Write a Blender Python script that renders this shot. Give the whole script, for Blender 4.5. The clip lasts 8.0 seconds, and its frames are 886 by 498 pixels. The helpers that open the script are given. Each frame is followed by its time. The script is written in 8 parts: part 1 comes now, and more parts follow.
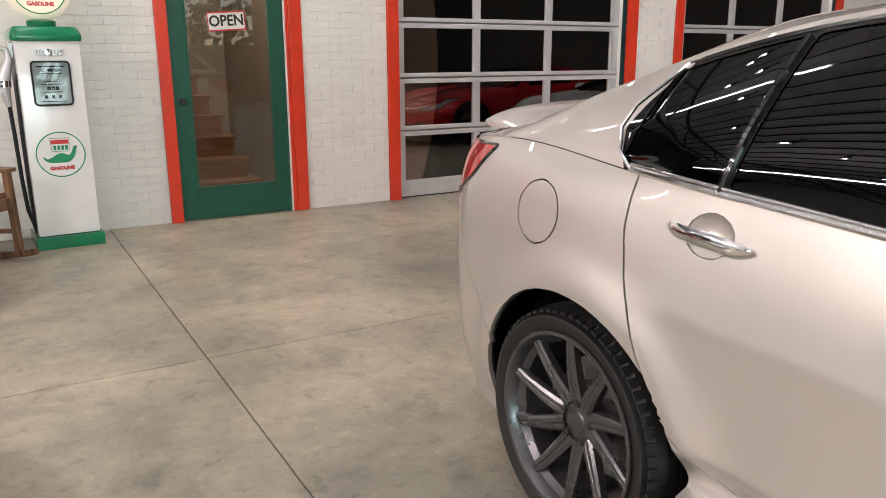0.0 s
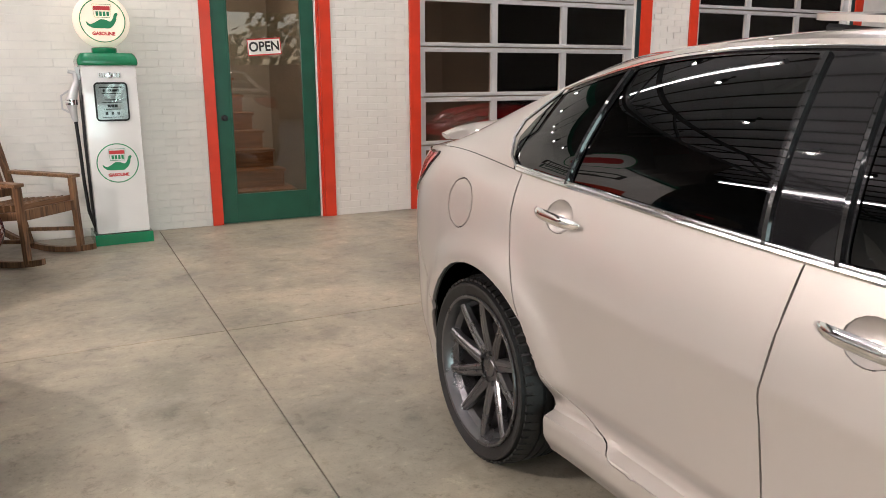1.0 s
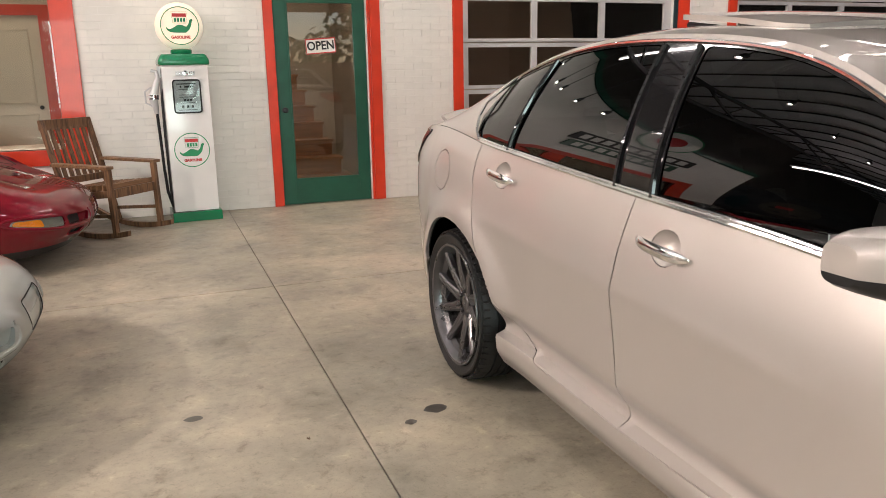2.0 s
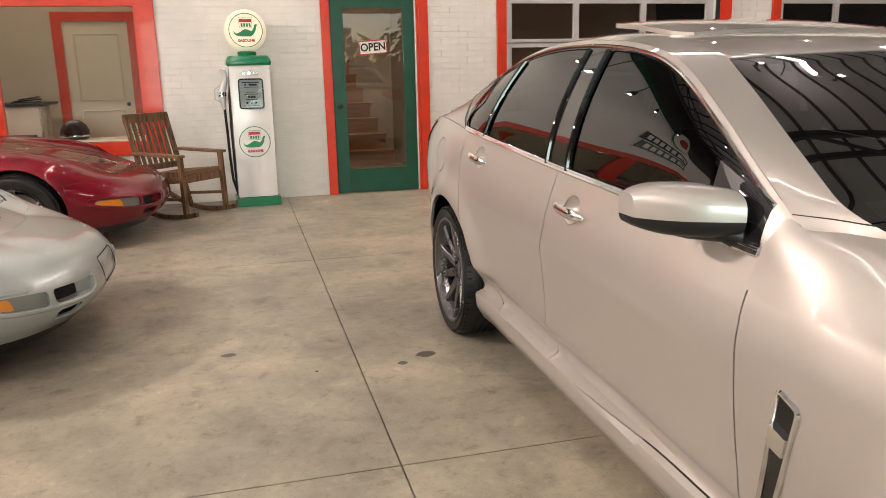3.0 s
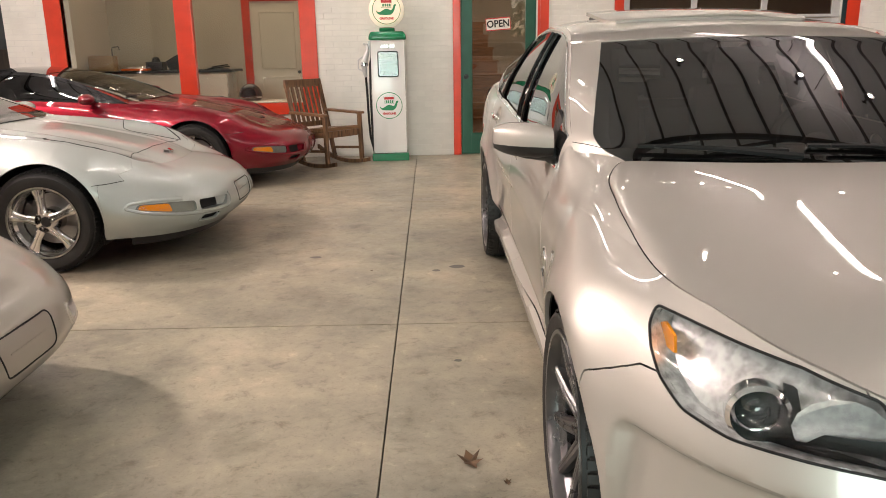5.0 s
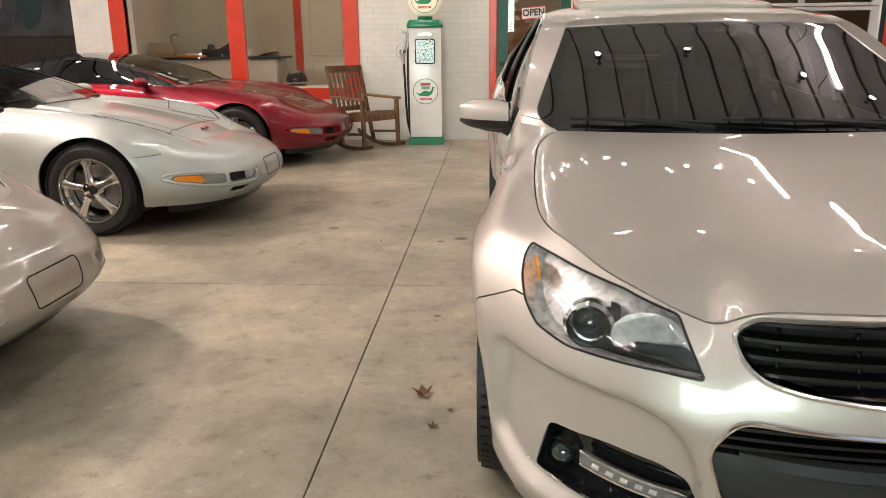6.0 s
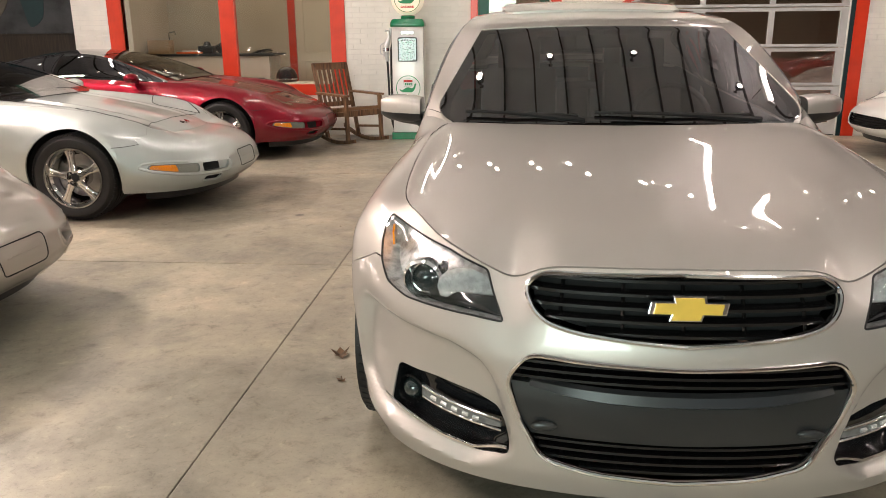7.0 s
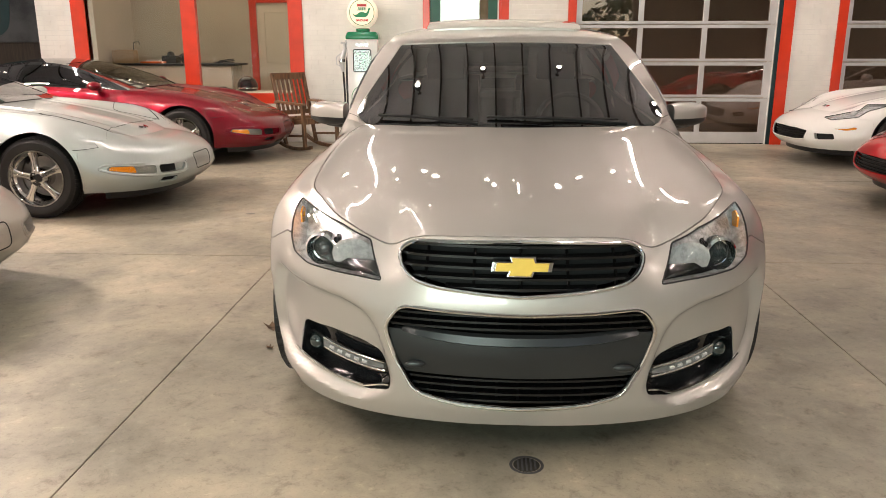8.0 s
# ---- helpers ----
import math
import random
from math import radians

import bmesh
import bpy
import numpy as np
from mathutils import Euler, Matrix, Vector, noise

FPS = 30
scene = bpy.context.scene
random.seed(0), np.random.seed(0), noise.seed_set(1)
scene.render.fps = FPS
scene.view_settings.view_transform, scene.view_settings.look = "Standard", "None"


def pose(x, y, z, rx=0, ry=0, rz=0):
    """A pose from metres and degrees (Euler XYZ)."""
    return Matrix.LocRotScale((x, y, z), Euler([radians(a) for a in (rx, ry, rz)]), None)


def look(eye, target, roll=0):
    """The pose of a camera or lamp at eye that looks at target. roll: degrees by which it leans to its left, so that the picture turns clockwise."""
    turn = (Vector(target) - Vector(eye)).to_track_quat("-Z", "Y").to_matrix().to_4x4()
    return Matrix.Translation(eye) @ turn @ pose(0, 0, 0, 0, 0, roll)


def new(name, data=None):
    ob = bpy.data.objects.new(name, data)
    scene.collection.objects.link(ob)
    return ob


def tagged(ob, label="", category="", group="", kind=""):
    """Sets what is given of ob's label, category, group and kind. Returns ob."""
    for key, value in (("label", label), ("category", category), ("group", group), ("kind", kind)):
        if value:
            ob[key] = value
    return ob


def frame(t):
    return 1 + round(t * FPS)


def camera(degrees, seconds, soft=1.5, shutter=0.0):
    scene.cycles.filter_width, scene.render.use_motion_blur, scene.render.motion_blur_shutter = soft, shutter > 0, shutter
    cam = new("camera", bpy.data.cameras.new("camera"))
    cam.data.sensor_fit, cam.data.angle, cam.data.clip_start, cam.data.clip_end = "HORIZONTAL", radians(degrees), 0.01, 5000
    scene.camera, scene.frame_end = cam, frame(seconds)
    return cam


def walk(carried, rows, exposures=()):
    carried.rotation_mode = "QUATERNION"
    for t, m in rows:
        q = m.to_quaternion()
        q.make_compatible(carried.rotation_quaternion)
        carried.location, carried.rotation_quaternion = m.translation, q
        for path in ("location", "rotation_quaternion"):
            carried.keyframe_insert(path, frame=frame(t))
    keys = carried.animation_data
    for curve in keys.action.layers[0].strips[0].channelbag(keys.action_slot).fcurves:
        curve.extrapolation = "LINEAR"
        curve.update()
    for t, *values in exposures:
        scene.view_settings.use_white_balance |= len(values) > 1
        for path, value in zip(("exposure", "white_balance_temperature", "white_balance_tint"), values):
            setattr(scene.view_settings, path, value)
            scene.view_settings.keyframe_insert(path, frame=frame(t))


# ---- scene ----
cam = camera(60.1, 8.0, soft=0.9)
PATH = [
    (0, (0.183, -0.228, 1.312), (1.163, 1.447, 0.827), -0.2),
    (0.5, (0.164, -0.593, 1.33), (1.094, 1.116, 0.867), -0.1),
    (1, (0.205, -0.958, 1.341), (1.067, 0.792, 0.9), -0.2),
    (1.5, (0.207, -1.361, 1.323), (0.989, 0.43, 0.896), -0.6),
    (1.7, (0.222, -1.512, 1.321), (0.964, 0.293, 0.885), -0.7),
    (2.8, (0.43, -2.286, 1.32), (0.947, -0.408, 0.864), -1.7),
    (3, (0.451, -2.414, 1.316), (0.938, -0.527, 0.867), -1.3),
    (3.5, (0.584, -2.703, 1.325), (0.944, -0.792, 0.859), -1.1),
    (4, (0.753, -2.994, 1.321), (0.988, -1.068, 0.837), -1.6),
    (4.5, (0.907, -3.311, 1.311), (1.045, -1.377, 0.817), -1.6),
    (4.7, (0.975, -3.465, 1.325), (1.067, -1.53, 0.828), -1.2),
    (5.8, (1.373, -3.897, 1.289), (1.263, -1.971, 0.761), -0.8),
    (6, (1.451, -3.995, 1.29), (1.318, -2.07, 0.762), -0.7),
    (6.5, (1.678, -4.181, 1.296), (1.516, -2.261, 0.762), -0.7),
    (7, (1.887, -4.346, 1.307), (1.722, -2.426, 0.772), -0.5),
    (7.5, (2.03, -4.584, 1.303), (1.892, -2.659, 0.778), -0.3),
    (8, (2.188, -4.827, 1.322), (2.094, -2.895, 0.813), -0.0),
]
# the clip's white balance drifts from cooler to warmer
TINTS = [(0, 0.05, 5900, 11), (1.5, 0.05, 6100, 13), (3.5, 0.0, 6550, 14), (6, 0.0, 6500, 13), (7, 0.06, 6500, 13), (8, 0.22, 6600, 13)]
walk(cam, [(t, look(eye, target, roll)) for t, eye, target, roll in PATH], TINTS)

# ---- world and lamps ----
world = bpy.data.worlds.new("world")
scene.world = world
world.use_nodes = True
sky = world.node_tree.nodes.new("ShaderNodeTexSky")
sky.sky_type, sky.sun_disc, sky.sun_elevation, sky.sun_rotation = "NISHITA", False, radians(35), radians(200)
world.node_tree.links.new(sky.outputs[0], world.node_tree.nodes["Background"].inputs[0])
world.node_tree.nodes["Background"].inputs[1].default_value = 0.15
CEIL, Y_DOOR = 5.0, -11.35
scene.view_settings.exposure = 0.0


def area_lamp(name, x, y, z, sx, sy, watts, colour, target=None):
    data = bpy.data.lights.new(name, "AREA")
    data.shape, data.size, data.size_y, data.energy, data.color = "RECTANGLE", sx, sy, watts, colour
    ob = new(name, data)
    ob.matrix_world = look((x, y, z), target) if target else pose(x, y, z)
    return ob


LAMP_Z = CEIL - 0.55
# the row at x = -3.9 is unseen, added for side light and slanting shadows
TUBES = [(-3.9, -6.2, 220), (-3.9, -1.9, 330), (-3.9, 1.4, 130), (-3.9, 4.5, 75), (0.4, -6.3, 22), (0.4, -2.6, 10), (0.4, 1.1, 14), (0.4, 4.4, 14), (4.4, -6.6, 60), (4.5, -2.6, 20), (4.92, 2.6, 26), (4.45, 4.6, 40), (8.6, -5.0, 120), (8.6, 0.2, 120), (8.6, 4.2, 100)]
lamp_z = lambda x: 3.9 if x < -3 else LAMP_Z
LAMP_COLOUR = (1.0, 0.785, 0.70)
tube_half = lambda x: 0.8 if 4.8 < x < 5 else 1.2
for x, y, watts in TUBES:
    area_lamp("strip_light", x, y, lamp_z(x) - 0.012, 0.04, 2 * tube_half(x), watts * 0.45, LAMP_COLOUR)
    # upward fill added above the closed housing to brighten the ceiling
    area_lamp("strip_up_fill", x, y, lamp_z(x) + 0.11, 0.032, 2 * tube_half(x), watts * 0.25, LAMP_COLOUR, (x, y, CEIL))
# one strong flood lamp on a post behind the sports cars
FLOOD, FLOOD_AIM = (-4.7, 1.95, 3.72), (0.6, -0.6, 0.4)
area_lamp("flood_light", *FLOOD, 0.26, 0.20, 290, (1.0, 0.84, 0.72), FLOOD_AIM)
# daylight through the open south doorway
area_lamp("doorway_light", -0.1, Y_DOOR, 1.6, 4.4, 2.8, 340, (0.78, 1.0, 0.90), (-0.1, 0, 1.3))

# ---- materials ----
def mat(name, base, rough=0.5, metal=0.0, vary=0.0, scale=4.0, grain=0.0, grain_scale=60.0, bump=0.0, coat=0.0, dark=None, rough_vary=0.0, spread=0.0, **more):
    m = bpy.data.materials.new(name)
    m.use_nodes = True
    nt = m.node_tree
    b = nt.nodes["Principled BSDF"]
    b.inputs["Base Color"].default_value = (*base, 1)
    b.inputs["Roughness"].default_value = rough
    b.inputs["Metallic"].default_value = metal
    b.inputs["Coat Weight"].default_value = coat
    b.inputs["Coat Roughness"].default_value = 0.018
    for key, value in more.items():
        b.inputs[{"specular_ior_level": "Specular IOR Level", "specular_tint": "Specular Tint"}[key]].default_value = value
    if not (vary or grain or bump or rough_vary):
        return m
    co = nt.nodes.new("ShaderNodeTexCoord")
    big, fine = nt.nodes.new("ShaderNodeTexNoise"), nt.nodes.new("ShaderNodeTexNoise")
    big.inputs["Scale"].default_value, big.inputs["Detail"].default_value = scale, 5
    fine.inputs["Scale"].default_value, fine.inputs["Detail"].default_value = grain_scale, 4
    for n in (big, fine):
        nt.links.new(co.outputs["Object"], n.inputs["Vector"])
    mix = nt.nodes.new("ShaderNodeMix")
    mix.data_type = "RGBA"
    mix.inputs["A"].default_value = (*(dark or [c * (1 - vary) for c in base]), 1)
    mix.inputs["B"].default_value = (*base, 1)
    ramp = nt.nodes.new("ShaderNodeMapRange")
    ramp.inputs["From Min"].default_value, ramp.inputs["From Max"].default_value = 0.35, 0.6
    add = nt.nodes.new("ShaderNodeMath")
    add.operation = "MULTIPLY_ADD"
    add.inputs[1].default_value = grain
    nt.links.new(fine.outputs["Fac"], add.inputs[0])
    nt.links.new(big.outputs["Fac"], ramp.inputs["Value"])
    sub = nt.nodes.new("ShaderNodeMath")
    sub.operation = "SUBTRACT"
    sub.inputs[1].default_value = grain * 0.5
    nt.links.new(ramp.outputs[0], sub.inputs[0])
    nt.links.new(sub.outputs[0], add.inputs[2])
    nt.links.new(add.outputs[0], mix.inputs["Factor"])
    colour = mix.outputs["Result"]
    if spread:
        info, hue = nt.nodes.new("ShaderNodeObjectInfo"), nt.nodes.new("ShaderNodeHueSaturation")
        mr = nt.nodes.new("ShaderNodeMapRange")
        mr.inputs["To Min"].default_value, mr.inputs["To Max"].default_value = 1 - spread, 1 + spread
        nt.links.new(info.outputs["Random"], mr.inputs["Value"])
        nt.links.new(mr.outputs[0], hue.inputs["Value"])
        nt.links.new(colour, hue.inputs["Color"])
        colour = hue.outputs["Color"]
    nt.links.new(colour, b.inputs["Base Color"])
    if rough_vary:
        mr = nt.nodes.new("ShaderNodeMapRange")
        mr.inputs["To Min"].default_value, mr.inputs["To Max"].default_value = rough - rough_vary, rough + rough_vary
        nt.links.new(big.outputs["Fac"], mr.inputs["Value"])
        nt.links.new(mr.outputs[0], b.inputs["Roughness"])
    if bump:
        bp = nt.nodes.new("ShaderNodeBump")
        bp.inputs["Strength"].default_value, bp.inputs["Distance"].default_value = bump, 0.004
        nt.links.new(fine.outputs["Fac"], bp.inputs["Height"])
        nt.links.new(bp.outputs[0], b.inputs["Normal"])
    return m


def glow(name, colour, strength):
    m = bpy.data.materials.new(name)
    m.use_nodes = True
    b = m.node_tree.nodes["Principled BSDF"]
    b.inputs["Base Color"].default_value = (*colour, 1)
    b.inputs["Emission Color"].default_value = (*colour, 1)
    b.inputs["Emission Strength"].default_value = strength
    return m


def glass(name, tint, ior=1.5, rough=0.0):
    """A thin pane: clear or tinted transparency under a Fresnel gloss."""
    m = bpy.data.materials.new(name)
    m.use_nodes = True
    nt = m.node_tree
    nt.nodes.remove(nt.nodes["Principled BSDF"])
    clear, gloss = nt.nodes.new("ShaderNodeBsdfTransparent"), nt.nodes.new("ShaderNodeBsdfGlossy")
    fresnel, mix = nt.nodes.new("ShaderNodeFresnel"), nt.nodes.new("ShaderNodeMixShader")
    clear.inputs[0].default_value = (*tint, 1)
    gloss.inputs["Color"].default_value = (1, 1, 1, 1)
    gloss.inputs["Roughness"].default_value = rough
    fresnel.inputs["IOR"].default_value = ior
    nt.links.new(fresnel.outputs[0], mix.inputs[0])
    nt.links.new(clear.outputs[0], mix.inputs[1])
    nt.links.new(gloss.outputs[0], mix.inputs[2])
    nt.links.new(mix.outputs[0], nt.nodes["Material Output"].inputs[0])
    return m


M_WHITE_BRICK = mat("white painted brick", (0.80, 0.775, 0.72), 0.45, vary=0.10, scale=3, grain=0.25, bump=0.35, grain_scale=90, spread=0.03)
M_MORTAR = mat("painted mortar", (0.78, 0.755, 0.71), 0.5, vary=0.08, scale=5, grain=0.3, bump=0.3)
M_WHITE_WALL = mat("white wall paint", (0.78, 0.76, 0.71), 0.5, vary=0.06, scale=2, grain=0.1, bump=0.08)
M_RED_TRIM = mat("red trim paint", (0.66, 0.045, 0.015), 0.28, vary=0.12, scale=6, grain=0.2, bump=0.08, coat=0.2)
M_GREEN_DOOR = mat("green door paint", (0.012, 0.085, 0.05), 0.35, vary=0.15, scale=6, grain=0.2, bump=0.06)
M_TEAL = mat("dark teal jamb paint", (0.005, 0.030, 0.036), 0.4, vary=0.15, scale=6, grain=0.2)
M_BLACK = mat("black plastic", (0.012, 0.012, 0.013), 0.4, vary=0.2, grain=0.3, bump=0.05)
M_RUBBER = mat("black rubber", (0.008, 0.008, 0.008), 0.55, vary=0.3, scale=9, grain=0.3, bump=0.2)
M_CHROME = mat("chrome", (0.88, 0.88, 0.89), 0.10, 1.0)
M_ALU = mat("white-silver aluminium", (0.62, 0.62, 0.62), 0.35, 0.35, vary=0.08, scale=5, grain=0.1, rough_vary=0.08)
M_PUMP_WHITE = mat("white enamel", (0.80, 0.79, 0.77), 0.14, vary=0.04, scale=3, grain=0.05, coat=0.4)
M_PUMP_GREEN = mat("green enamel", (0.006, 0.19, 0.075), 0.18, vary=0.10, scale=6, grain=0.1, coat=0.4)
M_LOGO_GREEN = mat("green print", (0.01, 0.24, 0.09), 0.4, vary=0.06, grain=0.1)
M_LOGO_RED = mat("red print", (0.55, 0.03, 0.03), 0.4, vary=0.06, grain=0.1)
M_PRINT_BLACK = mat("black print", (0.02, 0.02, 0.02), 0.5, vary=0.06, grain=0.1)
M_GLASS = glass("clear glass", (0.93, 0.95, 0.94), 1.5)
M_DOOR_GLASS = glass("dim door glass", (0.75, 0.72, 0.68), 1.85)
M_GARAGE_GLASS = glass("dark garage glass", (0.78, 0.66, 0.60), 2.0)


def bump_wood(m, sx, sy, sz, base, dark, strength):
    nt = m.node_tree
    b = nt.nodes["Principled BSDF"]
    co, mp, n = nt.nodes.new("ShaderNodeTexCoord"), nt.nodes.new("ShaderNodeMapping"), nt.nodes.new("ShaderNodeTexNoise")
    mp.inputs["Scale"].default_value = (sx, sy, sz)
    n.inputs["Scale"].default_value, n.inputs["Detail"].default_value, n.inputs["Distortion"].default_value = 1.0, 6, 1.2
    ramp = nt.nodes.new("ShaderNodeValToRGB")
    ramp.color_ramp.elements[0].color, ramp.color_ramp.elements[1].color = (*dark, 1), (*base, 1)
    ramp.color_ramp.elements[0].position, ramp.color_ramp.elements[1].position = 0.34, 0.62
    bp = nt.nodes.new("ShaderNodeBump")
    bp.inputs["Strength"].default_value, bp.inputs["Distance"].default_value = strength, 0.003
    nt.links.new(co.outputs["Object"], mp.inputs[0])
    nt.links.new(mp.outputs[0], n.inputs["Vector"])
    nt.links.new(n.outputs["Fac"], ramp.inputs[0])
    nt.links.new(ramp.outputs[0], b.inputs["Base Color"])
    nt.links.new(n.outputs["Fac"], bp.inputs["Height"])
    nt.links.new(bp.outputs[0], b.inputs["Normal"])
    b.inputs["Roughness"].default_value = 0.5
    return m


def wood(name, base, dark, along="z", strength=0.3, rough=0.5):
    fine, long = 38.0, 2.5
    s = {"x": (long, fine, fine), "y": (fine, long, fine), "z": (fine, fine, long)}[along]
    m = bump_wood(mat(name, base), *s, base, dark, strength)
    m.node_tree.nodes["Principled BSDF"].inputs["Roughness"].default_value = rough
    return m


M_CHAIR = wood("weathered brown wood", (0.20, 0.105, 0.05), (0.07, 0.035, 0.018), "z", 0.35, 0.45)
M_CHAIR_SEAT = wood("weathered seat wood", (0.24, 0.13, 0.065), (0.09, 0.045, 0.02), "x", 0.35, 0.4)
M_PINE = wood("knotty pine board", (0.42, 0.20, 0.09), (0.20, 0.085, 0.035), "x", 0.25, 0.35)


def concrete():
    m = bpy.data.materials.new("polished concrete")
    m.use_nodes = True
    nt = m.node_tree
    b = nt.nodes["Principled BSDF"]
    geo = nt.nodes.new("ShaderNodeNewGeometry")

    def noise_tex(scale, detail, rough=0.55, distort=0.0):
        n = nt.nodes.new("ShaderNodeTexNoise")
        n.inputs["Scale"].default_value, n.inputs["Detail"].default_value = scale, detail
        n.inputs["Roughness"].default_value, n.inputs["Distortion"].default_value = rough, distort
        nt.links.new(geo.outputs["Position"], n.inputs["Vector"])
        return n.outputs["Fac"]

    def ramp(src, stops):
        r = nt.nodes.new("ShaderNodeValToRGB")
        e = r.color_ramp.elements
        while len(e) < len(stops):
            e.new(0.5)
        for el, (p, c) in zip(e, stops):
            el.position, el.color = p, (*c, 1)
        nt.links.new(src, r.inputs[0])
        return r.outputs[0]

    def blend(kind, fac, a, c):
        x = nt.nodes.new("ShaderNodeMix")
        x.data_type, x.blend_type = "RGBA", kind
        x.inputs["Factor"].default_value = fac
        nt.links.new(a, x.inputs["A"])
        nt.links.new(c, x.inputs["B"])
        return x.outputs["Result"]

    clouds = ramp(noise_tex(0.9, 5, 0.55, 0.3), [(0.30, (0.215, 0.200, 0.162)), (0.5, (0.325, 0.292, 0.228)), (0.70, (0.47, 0.412, 0.312))])
    patches = ramp(noise_tex(3.0, 7, 0.62, 0.25), [(0.34, (0.58, 0.59, 0.58)), (0.47, (0.90, 0.90, 0.89)), (0.66, (1.12, 1.11, 1.08))])
    scuffs = ramp(noise_tex(9.0, 9, 0.72, 0.4), [(0.33, (0.55, 0.54, 0.52)), (0.43, (0.92, 0.93, 0.93)), (0.60, (1.04, 1.04, 1.03)), (0.69, (1.42, 1.40, 1.34))])
    flecks = ramp(noise_tex(34.0, 6, 0.7, 0.6), [(0.34, (0.70, 0.69, 0.67)), (0.44, (0.98, 0.98, 0.98)), (0.62, (1.03, 1.03, 1.02)), (0.70, (1.3, 1.29, 1.26))])
    speck = ramp(noise_tex(120.0, 3), [(0.28, (0.62, 0.61, 0.60)), (0.42, (1, 1, 1))])
    c = blend("MULTIPLY", 0.8, clouds, patches)
    c = blend("MULTIPLY", 0.85, c, scuffs)
    c = blend("MULTIPLY", 0.7, c, flecks)
    c = blend("MULTIPLY", 0.6, c, speck)
    nt.links.new(c, b.inputs["Base Color"])
    mr = nt.nodes.new("ShaderNodeMapRange")
    mr.inputs["To Min"].default_value, mr.inputs["To Max"].default_value = 0.22, 0.62
    nt.links.new(noise_tex(6.0, 5, 0.6, 0.5), mr.inputs["Value"])
    nt.links.new(mr.outputs[0], b.inputs["Roughness"])
    bp = nt.nodes.new("ShaderNodeBump")
    bp.inputs["Strength"].default_value, bp.inputs["Distance"].default_value = 0.12, 0.003
    nt.links.new(noise_tex(30.0, 6), bp.inputs["Height"])
    nt.links.new(bp.outputs[0], b.inputs["Normal"])
    return m


M_CONCRETE = concrete()
M_JOINT = mat("dark joint filler", (0.035, 0.032, 0.028), 0.8, vary=0.3, grain=0.3)
M_CEIL = mat("dark ceiling blanket", (0.60, 0.64, 0.67), 0.55, vary=0.10, scale=2, grain=0.15, bump=0.2)
M_STEEL = mat("black painted steel", (0.055, 0.055, 0.057), 0.5, vary=0.2, grain=0.2)
M_OFFICE = mat("warm grey office wall", (0.52, 0.45, 0.36), 0.6, vary=0.1, scale=2, grain=0.1)
M_OFFICE_DOOR = mat("cream door paint", (0.72, 0.62, 0.50), 0.4, vary=0.06, scale=3, grain=0.1)
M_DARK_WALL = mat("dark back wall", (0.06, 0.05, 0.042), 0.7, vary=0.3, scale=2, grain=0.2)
M_BACK = mat("brown back wall", (0.26, 0.22, 0.185), 0.7, vary=0.2, scale=2, grain=0.2)
M_CARD = mat("brown cardboard", (0.40, 0.26, 0.14), 0.7, vary=0.15, grain=0.2)
M_ORANGE = mat("orange plastic", (0.75, 0.14, 0.02), 0.35, vary=0.1, grain=0.1)


# ---- mesh helpers ----
def part(name, bm, material, parent=None, label="", smooth=False, angle=35):
    me = bpy.data.meshes.new(name)
    if isinstance(bm, bmesh.types.BMesh):
        bm.to_mesh(me)
        bm.free()
    else:
        verts, faces = bm
        me.from_pydata([tuple(map(float, v)) for v in verts], [], faces)
    me.materials.append(material)
    if smooth:
        me.shade_smooth()
        me.set_sharp_from_angle(angle=radians(angle))
    ob = new(name, me)
    if parent:
        ob.parent = parent
    if label:
        ob["label"] = label
    return ob


def thing(name, label, category, at=(0, 0, 0), turn=0.0, group="", kind=""):
    ob = new(name)
    ob.empty_display_size = 0.1
    ob.matrix_world = pose(*at, 0, 0, turn)
    return tagged(ob, label, category, group, kind)


def box(bm, x0, x1, y0, y1, z0, z1, bevel=0.0, seg=2):
    r = bmesh.ops.create_cube(bm, size=1)
    for v in r["verts"]:
        v.co = Vector(((x0 + x1) / 2 + v.co.x * (x1 - x0), (y0 + y1) / 2 + v.co.y * (y1 - y0), (z0 + z1) / 2 + v.co.z * (z1 - z0)))
    if bevel:
        es = {e for v in r["verts"] for e in v.link_edges}
        bmesh.ops.bevel(bm, geom=list(es), offset=bevel, segments=seg, affect="EDGES", profile=0.7)
    return bm


def boxes(*dims, bevel=0.0):
    bm = bmesh.new()
    for d in dims:
        box(bm, *d, bevel=bevel)
    return bm


def tube(points, r, n=8, closed=False, bm=None):
    """A round bar along points; r may be a number or one per point."""
    bm = bm or bmesh.new()
    pts = [Vector(p) for p in points]
    rs = r if isinstance(r, (list, tuple)) else [r] * len(pts)
    rings, up = [], None
    for i, p in enumerate(pts):
        a = pts[i - 1] if (i or closed) else p
        b = pts[(i + 1) % len(pts)] if (i < len(pts) - 1 or closed) else p
        d = (b - a).normalized()
        if up is None:
            up = d.orthogonal().normalized()
        up = (up - d * up.dot(d)).normalized()
        side = d.cross(up)
        rings.append([bm.verts.new(p + (up * math.cos(k * math.tau / n) + side * math.sin(k * math.tau / n)) * rs[i]) for k in range(n)])
    m = len(rings)
    for i in range(m if closed else m - 1):
        A, B = rings[i], rings[(i + 1) % m]
        for k in range(n):
            bm.faces.new((A[k], A[(k + 1) % n], B[(k + 1) % n], B[k]))
    if not closed:
        bm.faces.new(rings[0][::-1])
        bm.faces.new(rings[-1])
    return bm


